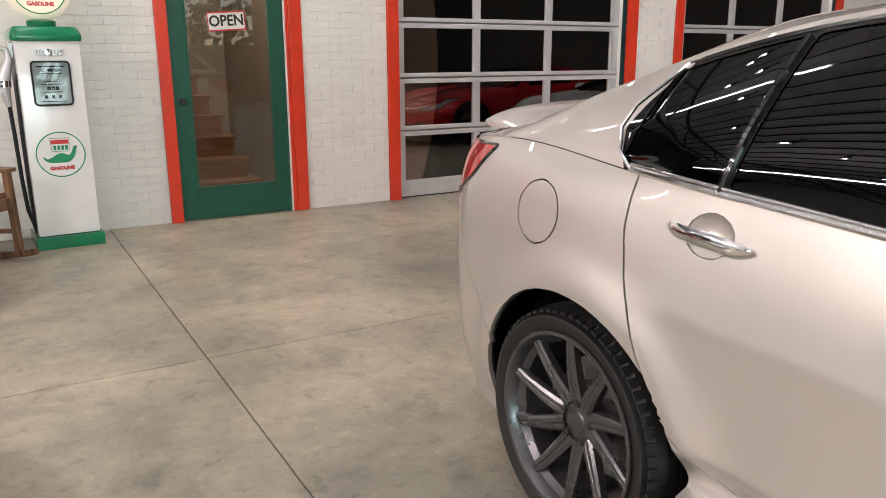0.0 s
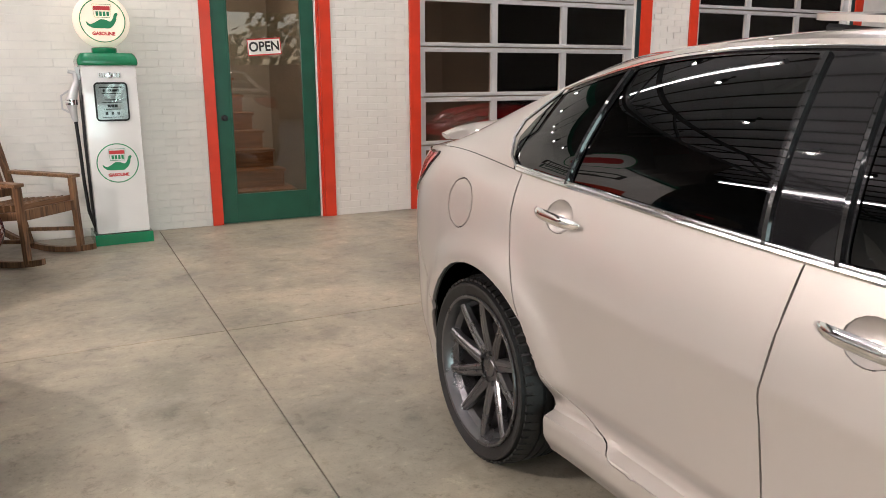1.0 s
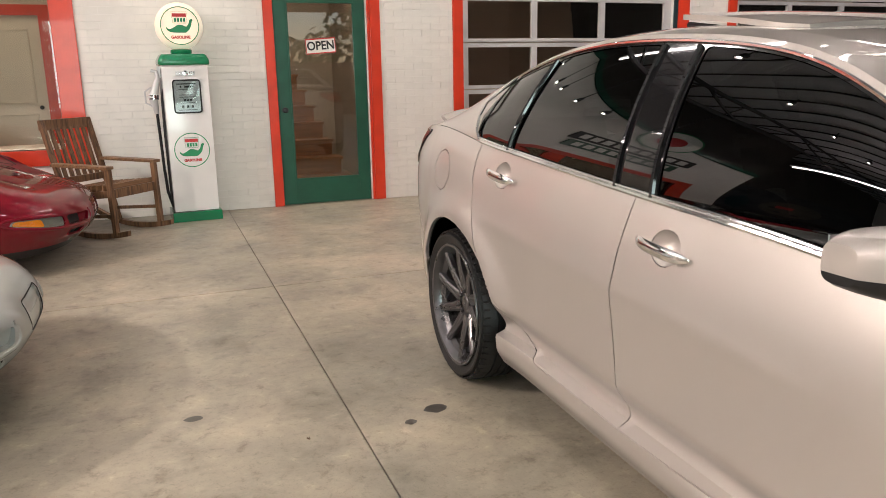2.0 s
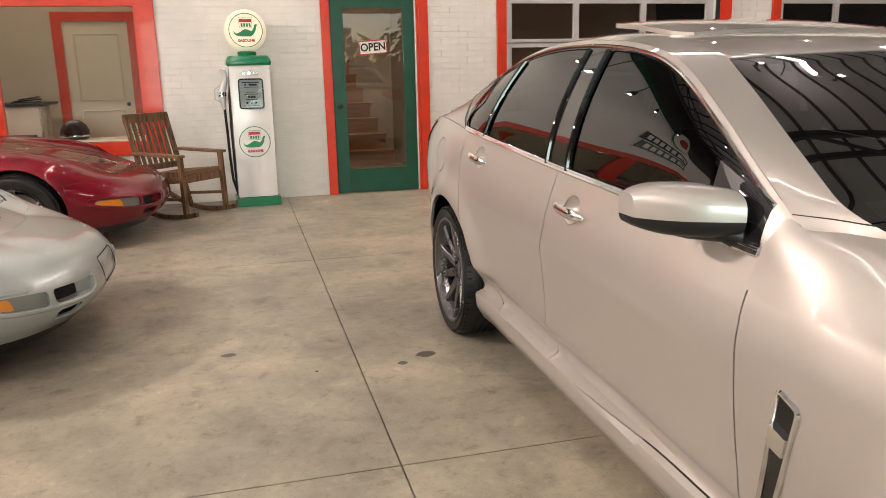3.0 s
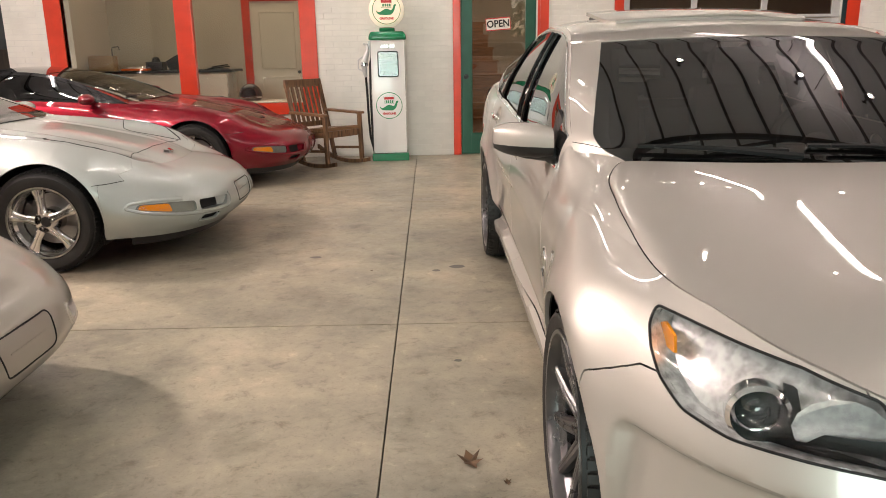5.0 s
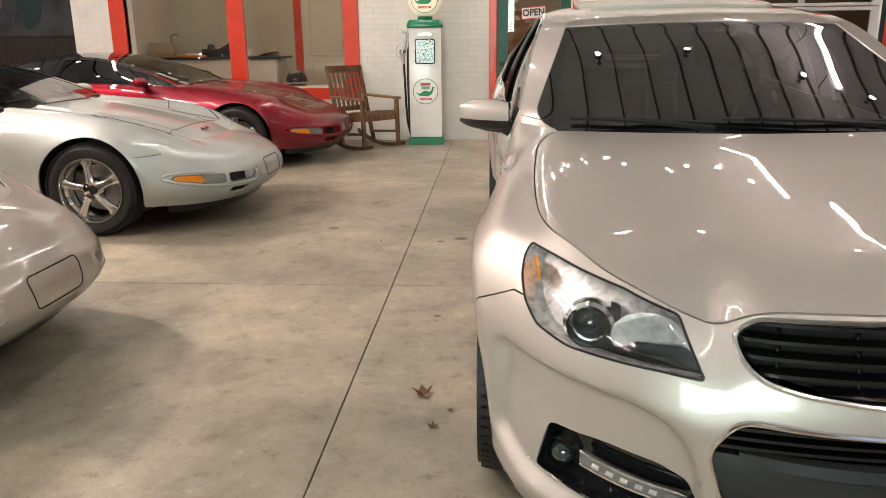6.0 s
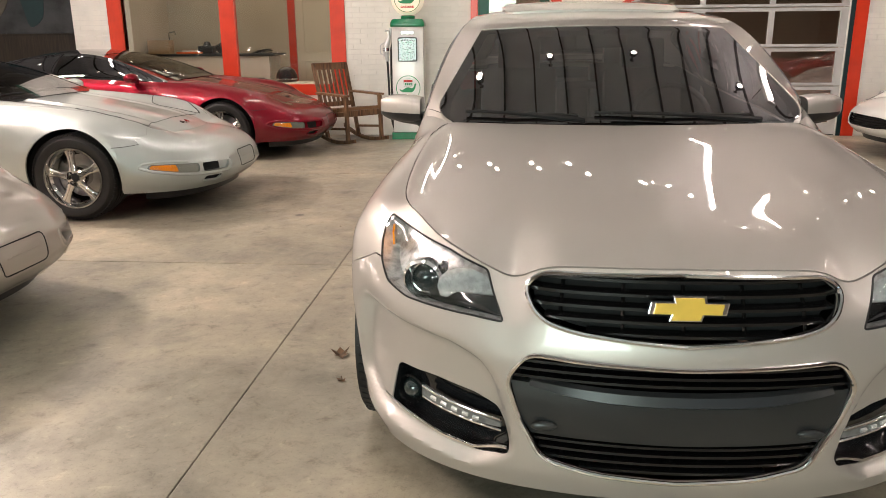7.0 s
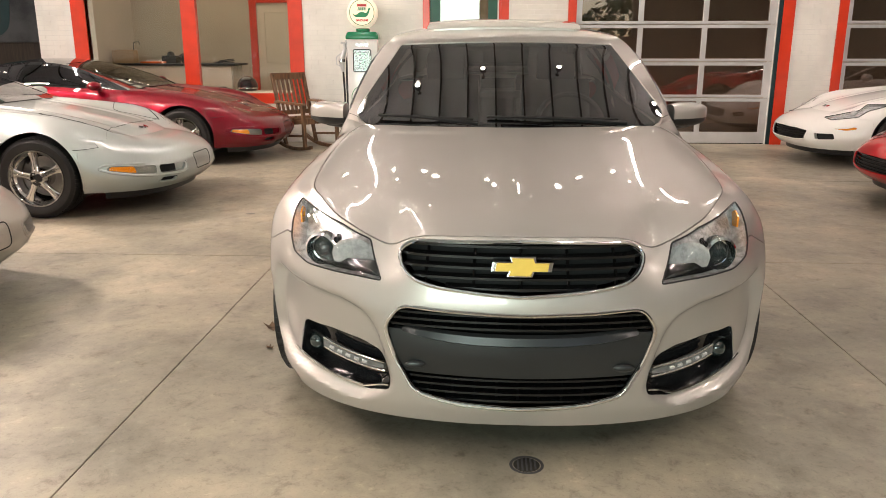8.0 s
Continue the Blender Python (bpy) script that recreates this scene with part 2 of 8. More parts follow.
def lathe(profile, n=48, axis="z", bm=None, at=(0, 0, 0), close=False):
    """Turns (radius, height) pairs round an axis."""
    bm = bm or bmesh.new()
    rings = []
    for r, h in profile:
        ring = []
        for k in range(n):
            c, s = math.cos(k * math.tau / n) * r, math.sin(k * math.tau / n) * r
            co = {"z": (c, s, h), "y": (c, h, s), "x": (h, c, s)}[axis]
            ring.append(bm.verts.new(Vector(co) + Vector(at)))
        rings.append(ring)
    for A, B in zip(rings, rings[1:] + ([rings[0]] if close else [])):
        for k in range(n):
            bm.faces.new((A[k], A[(k + 1) % n], B[(k + 1) % n], B[k]))
    if not close:
        for ring, flip in ((rings[0], True), (rings[-1], False)):
            if (ring[0].co - ring[n // 2].co).length > 1e-4:
                bm.faces.new(ring[::-1] if flip else ring)
    bmesh.ops.remove_doubles(bm, verts=bm.verts, dist=1e-6)
    bmesh.ops.recalc_face_normals(bm, faces=bm.faces)
    return bm


def slab(outline, depth, bm=None, bevel=0.0):
    """A flat shape from (x, z) points, facing -y, with its front at y = 0 and its back at y = depth."""
    bm = bm or bmesh.new()
    f = bm.faces.new([bm.verts.new((x, 0, z)) for x, z in outline])
    r = bmesh.ops.extrude_face_region(bm, geom=[f])
    bmesh.ops.translate(bm, verts=[v for v in r["geom"] if isinstance(v, bmesh.types.BMVert)], vec=(0, depth, 0))
    bmesh.ops.recalc_face_normals(bm, faces=bm.faces)
    if bevel:
        bmesh.ops.bevel(bm, geom=[e for e in bm.edges if abs(e.verts[0].co.y) < 1e-6 and abs(e.verts[1].co.y) < 1e-6], offset=bevel, segments=2, affect="EDGES", profile=0.7)
    return bm


def text_mesh(body, size, material, parent, name="writing", at=(0, 0, 0), rot=(90, 0, 0), stretch=1.0, thick=0.001, bold=0.0):
    cu = bpy.data.curves.new(name, "FONT")
    cu.body, cu.size, cu.align_x, cu.align_y, cu.extrude, cu.offset, cu.resolution_u = body, size, "CENTER", "CENTER", thick, bold, 3
    tmp = bpy.data.objects.new(name, cu)
    scene.collection.objects.link(tmp)
    me = bpy.data.meshes.new_from_object(tmp.evaluated_get(bpy.context.evaluated_depsgraph_get()))
    bpy.data.objects.remove(tmp)
    bpy.data.curves.remove(cu)
    me.materials.clear()
    me.materials.append(material)
    ob = new(name, me)
    ob.parent = parent
    ob.matrix_local = pose(*at, *rot) @ Matrix.Diagonal((stretch, 1, 1, 1))
    return ob


# ---- the hall ----
WALL = 6.205                      # face of the brick front wall
X0, X1, Y0 = -8.5, 12.5, -11.5    # the hall's other walls

floor = tagged(new("floor"), "polished grey-beige concrete floor with saw-cut joints", "floor", kind="structure")
part("bed", boxes((X0, X1, Y0, WALL + 3.2, -0.20, -0.03)), M_JOINT, floor)
JX = [X0, -4.98, -2.04, 0.898, 3.84, 6.78, 9.72, X1]
JY = [Y0, -9.47, -6.33, -3.19, -0.045, 3.10, WALL + 0.02]
for a, b in zip(JX, JX[1:]):
    for c, d in zip(JY, JY[1:]):
        g = 0.0025
        part("slab", boxes((a + g, b - g, c + g + 0.0006, d - g - 0.0006, -0.12, 0.0), bevel=0.004), M_CONCRETE, floor)
part("slab", boxes((X0, X1, WALL + 0.025, WALL + 3.2, -0.12, 0.0)), M_CONCRETE, floor)

# the brick front wall, with a window, a door and two garage doors
wall = tagged(new("wall_north"), "white painted brick wall with red-framed openings", "wall", kind="structure")
OPEN_WIN = (-3.40, -0.50, 0.69, 2.06)
OPEN_DOOR = (1.467, 2.405, 0.0, 2.12)
OPEN_G1 = (3.48, 6.19, 0.0, 2.55)
OPEN_G2 = (7.11, 9.82, 0.0, 2.55)
BT = 0.24
backs = [(-4.12, OPEN_WIN[0], 0, CEIL), (OPEN_WIN[0], OPEN_WIN[1], 0, OPEN_WIN[2]), (OPEN_WIN[0], OPEN_WIN[1], OPEN_WIN[3], CEIL), (OPEN_WIN[1], OPEN_DOOR[0], 0, CEIL),
         (OPEN_DOOR[0], OPEN_DOOR[1], OPEN_DOOR[3], CEIL), (OPEN_DOOR[1], OPEN_G1[0], 0, CEIL), (OPEN_G1[0], OPEN_G1[1], OPEN_G1[3], CEIL), (OPEN_G1[1], OPEN_G2[0], 0, CEIL),
         (OPEN_G2[0], OPEN_G2[1], OPEN_G2[3], CEIL), (OPEN_G2[1], X1, 0, CEIL)]
part("core", boxes(*[(a, b, WALL + 0.0045, WALL + BT, c, d) for a, b, c, d in backs]), M_MORTAR, wall)

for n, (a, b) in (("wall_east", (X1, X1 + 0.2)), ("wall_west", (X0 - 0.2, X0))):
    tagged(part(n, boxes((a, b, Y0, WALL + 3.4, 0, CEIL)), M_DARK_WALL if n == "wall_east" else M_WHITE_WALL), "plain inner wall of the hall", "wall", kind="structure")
tagged(part("wall_south", boxes((X0 - 0.2, -2.5, Y0 - 0.2, Y0, 0, CEIL), (-2.5, 2.3, Y0 - 0.2, Y0, 3.0, CEIL), (2.3, 3.9, Y0 - 0.2, Y0, 0, CEIL), (3.9, 7.6, Y0 - 0.2, Y0, 0, 1.7), (3.9, 7.6, Y0 - 0.2, Y0, 3.3, CEIL), (7.6, X1 + 0.2, Y0 - 0.2, Y0, 0, CEIL)), M_BACK), "dark rear wall of the hall with an open doorway and a high window", "wall", kind="structure")
tagged(part("wall_far", boxes((X0 - 0.2, X1 + 0.2, WALL + 3.2, WALL + 3.4, 0, CEIL)), M_OFFICE), "warm plain wall behind the front rooms", "wall", kind="structure")
tagged(part("ceiling", boxes((X0 - 0.2, X1 + 0.2, Y0 - 0.2, WALL + 3.4, CEIL, CEIL + 0.2)), M_CEIL), "dark ribbed metal ceiling of the hall", "ceiling", kind="structure")


# ---- car bodies: a skin lofted round the plan outline, split into panels with real gaps ----
def curve(xs, ys):
    """A smooth curve through the points, with no overshoot."""
    xs, ys = np.array(xs, float), np.array(ys, float)
    h, d = np.diff(xs), np.diff(ys) / np.diff(xs)
    m = np.zeros(len(xs))
    for i in range(1, len(xs) - 1):
        if d[i - 1] * d[i] > 0:
            a, b = 2 * h[i] + h[i - 1], h[i] + 2 * h[i - 1]
            m[i] = (a + b) / (a / d[i - 1] + b / d[i])
    m[0], m[-1] = d[0], d[-1]

    def f(x):
        x = np.clip(np.asarray(x, float), xs[0], xs[-1])
        i = np.clip(np.searchsorted(xs, x) - 1, 0, len(xs) - 2)
        t = (x - xs[i]) / h[i]
        return (ys[i] * (1 + 2 * t) * (1 - t) ** 2 + h[i] * m[i] * t * (1 - t) ** 2 + ys[i + 1] * t * t * (3 - 2 * t) + h[i] * m[i + 1] * t * t * (t - 1))
    return f


def smooth_curve(xs, ys, soft=0.05):
    """A flowing curve near the points: a natural spline, smoothed."""
    xs, ys = np.array(xs, float), np.array(ys, float)
    n, h = len(xs), np.diff(xs)
    A, r = np.eye(n), np.zeros(n)
    for i in range(1, n - 1):
        A[i, i - 1:i + 2] = h[i - 1], 2 * (h[i - 1] + h[i]), h[i]
        r[i] = 6 * ((ys[i + 1] - ys[i]) / h[i] - (ys[i] - ys[i - 1]) / h[i - 1])
    M = np.linalg.solve(A, r)
    g = np.linspace(xs[0], xs[-1], 601)
    i = np.clip(np.searchsorted(xs, g) - 1, 0, n - 2)
    a, b = (xs[i + 1] - g) / h[i], (g - xs[i]) / h[i]
    y = a * ys[i] + b * ys[i + 1] + ((a ** 3 - a) * M[i] + (b ** 3 - b) * M[i + 1]) * h[i] ** 2 / 6
    k = int(601 * soft)
    w = np.hanning(2 * k + 3)[1:-1]
    pad = np.concatenate([2 * y[0] - y[1:k + 1][::-1], y, 2 * y[-1] - y[-k - 1:-1][::-1]])
    y = np.convolve(pad, w / w.sum(), "valid")
    return lambda x: np.interp(x, g, y)


def flow(xs, ys, soft=0.018):
    """A curve without overshoot whose bends are softened."""
    f, g = curve(xs, ys), np.linspace(xs[0], xs[-1], 801)
    y, k = f(g), int(801 * soft)
    w = np.hanning(2 * k + 3)[1:-1]
    pad = np.concatenate([2 * y[0] - y[1:k + 1][::-1], y, 2 * y[-1] - y[-k - 1:-1][::-1]])
    y = np.convolve(pad, w / w.sum(), "valid")
    return lambda x: np.interp(x, g, y)


def rail(p, lr, yr):
    """A roof rail by its length."""
    g = np.linspace(p[0], p[-1], 400)
    l, y = smooth_curve(p, lr)(g), smooth_curve(p, yr)(g)
    return lambda x: np.interp(x, l, y)


def inside(poly, x, y):
    """Signed distance to a closed outline (negative inside) and the nearest point on it."""
    x, y = np.asarray(x, float), np.asarray(y, float)
    best, bx, by, odd = np.full(x.shape, 1e9), np.zeros(x.shape), np.zeros(x.shape), np.zeros(x.shape, bool)
    for (ax, ay), (cx, cy) in zip(poly, poly[1:] + poly[:1]):
        dx, dy = cx - ax, cy - ay
        t = np.clip(((x - ax) * dx + (y - ay) * dy) / max(dx * dx + dy * dy, 1e-12), 0, 1)
        px, py = ax + t * dx, ay + t * dy
        d = np.hypot(x - px, y - py)
        near = d < best
        best, bx, by = np.where(near, d, best), np.where(near, px, bx), np.where(near, py, by)
        cross = (ay > y) != (cy > y)
        if dy:
            odd ^= cross & (x < ax + (y - ay) * dx / dy)
    return np.where(odd, -best, best), bx, by


def fillet(points, r, n=4):
    """Rounds the corners of a closed outline."""
    out, P = [], [np.array(p, float) for p in points]
    for i, p in enumerate(P):
        a, b = P[i - 1] - p, P[(i + 1) % len(P)] - p
        la, lb = np.hypot(*a), np.hypot(*b)
        k = min(r, la * 0.45, lb * 0.45)
        s, e = p + a / la * k, p + b / lb * k
        out += [tuple((1 - t) ** 2 * s + 2 * t * (1 - t) * p + t * t * e) for t in np.linspace(0, 1, n)]
    return out


def ring(cx, cy, rx, ry, n=40, a0=0.0, a1=math.tau):
    return [(cx + rx * math.cos(a), cy + ry * math.sin(a)) for a in np.linspace(a0, a1, n, endpoint=a1 - a0 < math.tau - 1e-6)]


class Skin:
    """The lower body. s runs along the plan outline from the middle of the nose to the middle of the tail, z upwards."""

    def __init__(self, front, side, rear, bottom, top, sections, flares):
        self.flares, self.dents, self.diag = flares, [], None
        fd, fw, fp, fq = front
        rl, rd, rw, rn = rear
        th = np.linspace(0, math.pi / 2, 160)
        fl = fd * (1 - np.maximum(np.cos(th), 0) ** (2 / fq))
        fx = fw * np.sin(th) ** (2 / fp)
        ss = curve(*side)
        sl = np.linspace(fd, rl - rd, 200)[1:-1]
        el = rl - rd * (1 - np.sin(th) ** (2 / rn))
        ex = rw * np.cos(th) ** (2 / rn)
        l, w = np.concatenate([fl, sl, el]), np.concatenate([fx, ss(sl), np.maximum(ex, 0)])
        s = np.concatenate([[0], np.cumsum(np.hypot(np.diff(l), np.diff(w)))])
        keep = np.concatenate([[True], np.diff(s) > 1e-6])
        self.S, self.L, self.W = s[keep], l[keep], w[keep]
        self.end = self.S[-1]
        u = np.linspace(0, self.end, 900)
        l, w = np.interp(u, self.S, self.L), np.interp(u, self.S, self.W)
        nl, nw = -np.gradient(w, u), np.gradient(l, u)
        k = np.hanning(21) / np.hanning(21).sum()
        pad = lambda a, sg: np.concatenate([sg * a[1:11][::-1], a, sg * a[-11:-1][::-1]])
        nl, nw = np.convolve(pad(nl, 1), k, "valid"), np.convolve(pad(nw, -1), k, "valid")
        q = np.hypot(nl, nw)
        self.U, self.NL, self.NW = u, nl / q, nw / q
        self.zb = curve([self.at(*p[:2]) for p in bottom], [p[2] for p in bottom])
        self.zs = curve([self.at(*p[:2]) for p in top], [p[2] for p in top])
        self.sec = sorted((self.at(*k), curve(*zip(*prof))) for k, prof in sections)

    def at(self, kind, value):
        """s of a place on the outline: by its width on the nose ("w"), its length along the side ("l") or its width on the tail ("r")."""
        if kind == "s":
            return value
        half = np.argmax(self.W > self.W.max() - 1e-9)
        if kind == "w":
            return float(np.interp(value, self.W[:half + 1], self.S[:half + 1]))
        if kind == "r":
            i = np.argmax(self.L > self.L.max() - 0.6)
            return float(np.interp(-value, -self.W[i:], self.S[i:]))
        return float(np.interp(value, self.L, self.S))

    def inset(self, s, v):
        keys = [k for k, _ in self.sec]
        vals = np.array([c(v) for _, c in self.sec])
        i = np.clip(np.searchsorted(keys, s) - 1, 0, len(keys) - 2)
        a, b = np.array(keys)[i], np.array(keys)[i + 1]
        t = np.clip((s - a) / (b - a), 0, 1)
        t = t * t * (3 - 2 * t)
        return np.take_along_axis(vals, i[None], 0)[0] * (1 - t) + np.take_along_axis(vals, (i + 1)[None], 0)[0] * t

    def point(self, s, z, out=0.0):
        """The place (w, l, z) on the skin, out metres proud of it."""
        s, z = np.broadcast_arrays(np.asarray(s, float), np.asarray(z, float))
        zb, zs = self.zb(s), self.zs(s)
        v = np.clip((z - zb) / (zs - zb), 0, 1)
        d = self.inset(s, v)
        l, w = np.interp(s, self.S, self.L), np.interp(s, self.S, self.W)
        for fl, fz, fr, amp in self.flares:
            r = np.hypot(l - fl, (z - fz))
            d = d - amp * np.exp(-((r - fr - 0.015) / 0.075) ** 2) * np.clip((z - fz + 0.06) / 0.25, 0, 1)
        for loop, deep, soft in self.dents:
            q = inside(loop, s, z)[0]
            t = np.clip(0.5 - q / soft, 0, 1)
            d = d + deep * t * t * (3 - 2 * t)
        d = d - out
        return np.stack([w - d * np.interp(s, self.U, self.NW), l - d * np.interp(s, self.U, self.NL), z + 0 * s], -1)

    def near(self, w, l, z):
        """s at which the skin at height z comes nearest to the place (w, l)."""
        g = np.linspace(0, self.at("l", 1.2), 900)
        p = self.point(g, np.full(900, z))
        return float(g[np.argmin(np.hypot(p[:, 0] - w, p[:, 1] - l))])

    def find(self, w, z, lo=0.0, hi=None):
        """s at which the skin of the nose at height z is w wide."""
        g = np.linspace(lo, hi or self.at("l", 0.9), 400)
        p = self.point(g, np.full(400, z))
        return float(g[np.argmin(np.abs(p[:, 0] - w))])


def skin_grid(skin, sgrid, nv, loops):
    """Grid of the skin whose lines are drawn onto the closed loops [(name, outline in (s, z))]. Each half cell gets the last loop
    that holds it; cells that an outline crosses are split along it."""
    s = np.repeat(np.array(sgrid, float)[:, None], nv, 1)
    rows = np.linspace(0, 1, nv)[None]
    z = skin.zb(s) + (skin.zs(s) - skin.zb(s)) * rows
    free_s, free_z = np.ones(s.shape, bool), np.ones(s.shape, bool)
    free_z[:, 0] = free_z[:, -1] = False
    free_s[0] = free_s[-1] = False
    on = []
    for name, loop in loops:
        d, px, pz = inside(loop, s, z)
        move = np.zeros(s.shape, bool)
        for a, b in (((slice(None, -1), slice(None)), (slice(1, None), slice(None))), ((slice(None), slice(None, -1)), (slice(None), slice(1, None)))):
            cut = (d[a] < 0) != (d[b] < 0)
            first = np.abs(d[a]) <= np.abs(d[b])
            move[a] |= cut & first
            move[b] |= cut & ~first
        both = move & free_s & free_z
        along = move & free_s & ~free_z & (np.abs(px - s) < 0.02)
        s, z = np.where(both | along, px, s), np.where(both | (move & ~free_s & free_z), pz, z)
        z = np.where(along, skin.zb(s) + (skin.zs(s) - skin.zb(s)) * rows, z)
        free_s, free_z = free_s & ~move, free_z & ~move
        on.append(move)
    c = [(slice(None, -1), slice(None, -1)), (slice(1, None), slice(None, -1)), (slice(1, None), slice(1, None)), (slice(None, -1), slice(1, None))]
    diag = np.zeros((s.shape[0] - 1, nv - 1), int)
    for (name, loop), hit in zip(loops, on):
        d = np.where(hit, 0, inside(loop, s, z)[0])
        diag[hit[c[1]] & hit[c[3]] & (d[c[0]] * d[c[2]] < 0)] = 1
        diag[hit[c[0]] & hit[c[2]] & (d[c[1]] * d[c[3]] < 0)] = 0
    who = np.full((*diag.shape, 2), "", object)
    for k, tri in enumerate((((0, 1, 2), (0, 1, 3)), ((0, 2, 3), (1, 2, 3)))):
        cs = np.where(diag == 0, sum(s[c[i]] for i in tri[0]), sum(s[c[i]] for i in tri[1])) / 3
        cz = np.where(diag == 0, sum(z[c[i]] for i in tri[0]), sum(z[c[i]] for i in tri[1])) / 3
        for name, loop in loops:
            who[..., k][inside(loop, cs, cz)[0] < 0] = name
    skin.diag = diag
    return s, z, who


def patch(P, mask=None, sides=(1,), gap=0.0, flange=0.0, diag=None):
    """A bmesh from a grid P[i, j] of (w, l, z); mask picks cells; sides mirrors it. gap shrinks the rim, flange folds it inwards."""
    bm = bmesh.new()
    n, m = P.shape[:2]
    for side in sides:
        vs = {}
        if mask is None:
            mask = np.ones((n - 1, m - 1), bool)
        for i, j in np.argwhere(mask.any(-1) if mask.ndim == 3 else mask):
            q = [(i, j), (i + 1, j), (i + 1, j + 1), (i, j + 1)]
            if mask.ndim == 3 and not mask[i, j].all():
                a, b = ((0, 1, 2), (0, 2, 3)) if diag[i, j] == 0 else ((0, 1, 3), (1, 2, 3))
                q = [q[k] for k in (a if mask[i, j, 0] else b)]
            f = []
            for k in q:
                if k not in vs:
                    x, y, z = P[k]
                    vs[k] = bm.verts.new((x * side, y, z))
                f.append(vs[k])
            try:
                bm.faces.new(f if side > 0 else f[::-1])
            except ValueError:
                pass
    if len(sides) > 1:
        bmesh.ops.remove_doubles(bm, verts=[v for v in bm.verts if abs(v.co.x) < 1e-3], dist=2e-4)
    bmesh.ops.dissolve_degenerate(bm, dist=1e-5, edges=bm.edges)
    bm.normal_update()
    tilt = sum((f.normal.dot(Vector((f.calc_center_median().x, 0, 0))) + f.normal.z * 0.6 + f.normal.y * (f.calc_center_median().y - 2.3) * 0.4) * f.calc_area() for f in bm.faces)
    if tilt < 0:
        bmesh.ops.reverse_faces(bm, faces=bm.faces)
        bm.normal_update()
    if gap or flange:
        rim = [e for e in bm.edges if len(e.link_faces) == 1 and not (len(sides) > 1 and max(abs(v.co.x) for v in e.verts) < 1e-4)]
        rv = {v for e in rim for v in e.verts}
        nor = {v: v.normal.copy() for v in rv}
        shift = {}
        for v in rv:
            c = sum((f.calc_center_median() for f in v.link_faces), Vector()) / max(len(v.link_faces), 1)
            d = c - v.co
            if d.length > 1e-6:
                shift[v] = d.normalized() * min(gap, d.length * 0.4)
        for v, d in shift.items():
            v.co += d
        if flange:
            made = bmesh.ops.extrude_edge_only(bm, edges=rim)
            for v in made["geom"]:
                if isinstance(v, bmesh.types.BMVert):
                    src = next((e.other_vert(v) for e in v.link_edges if e.other_vert(v) in nor), None)
                    if src:
                        v.co -= nor[src] * flange
    return bm


def coons(A, B, C, D):
    """A surface from four edges: A (u, at v=0), B (u, at v=1), C (v, at u=0), D (v, at u=1)."""
    n, m = len(A), len(C)
    u, v = np.linspace(0, 1, n)[:, None, None], np.linspace(0, 1, m)[None, :, None]
    A, B, C, D = A[:, None], B[:, None], C[None], D[None]
    return (1 - v) * A + v * B + (1 - u) * C + u * D - ((1 - u) * (1 - v) * A[:1] + u * (1 - v) * A[-1:] + (1 - u) * v * B[:1] + u * v * B[-1:])


def resample(P, n):
    d = np.concatenate([[0], np.cumsum(np.linalg.norm(np.diff(P, axis=0), axis=1))])
    g = np.linspace(0, d[-1], n)
    return np.stack([np.interp(g, d, P[:, k]) for k in range(3)], -1)


def grow(P, out):
    """The grid P moved out along its normals."""
    du, dv = np.gradient(P, axis=0), np.gradient(P, axis=1)
    n = np.cross(du, dv)
    n /= np.maximum(np.linalg.norm(n, axis=-1, keepdims=True), 1e-9)
    c = P - np.array([0, 2.3, 0.5])
    if (n * c).sum() < 0:
        n = -n
    return P + n * out


def mirror_pts(pts, side):
    return [(p[0] * side, p[1], p[2]) for p in pts]


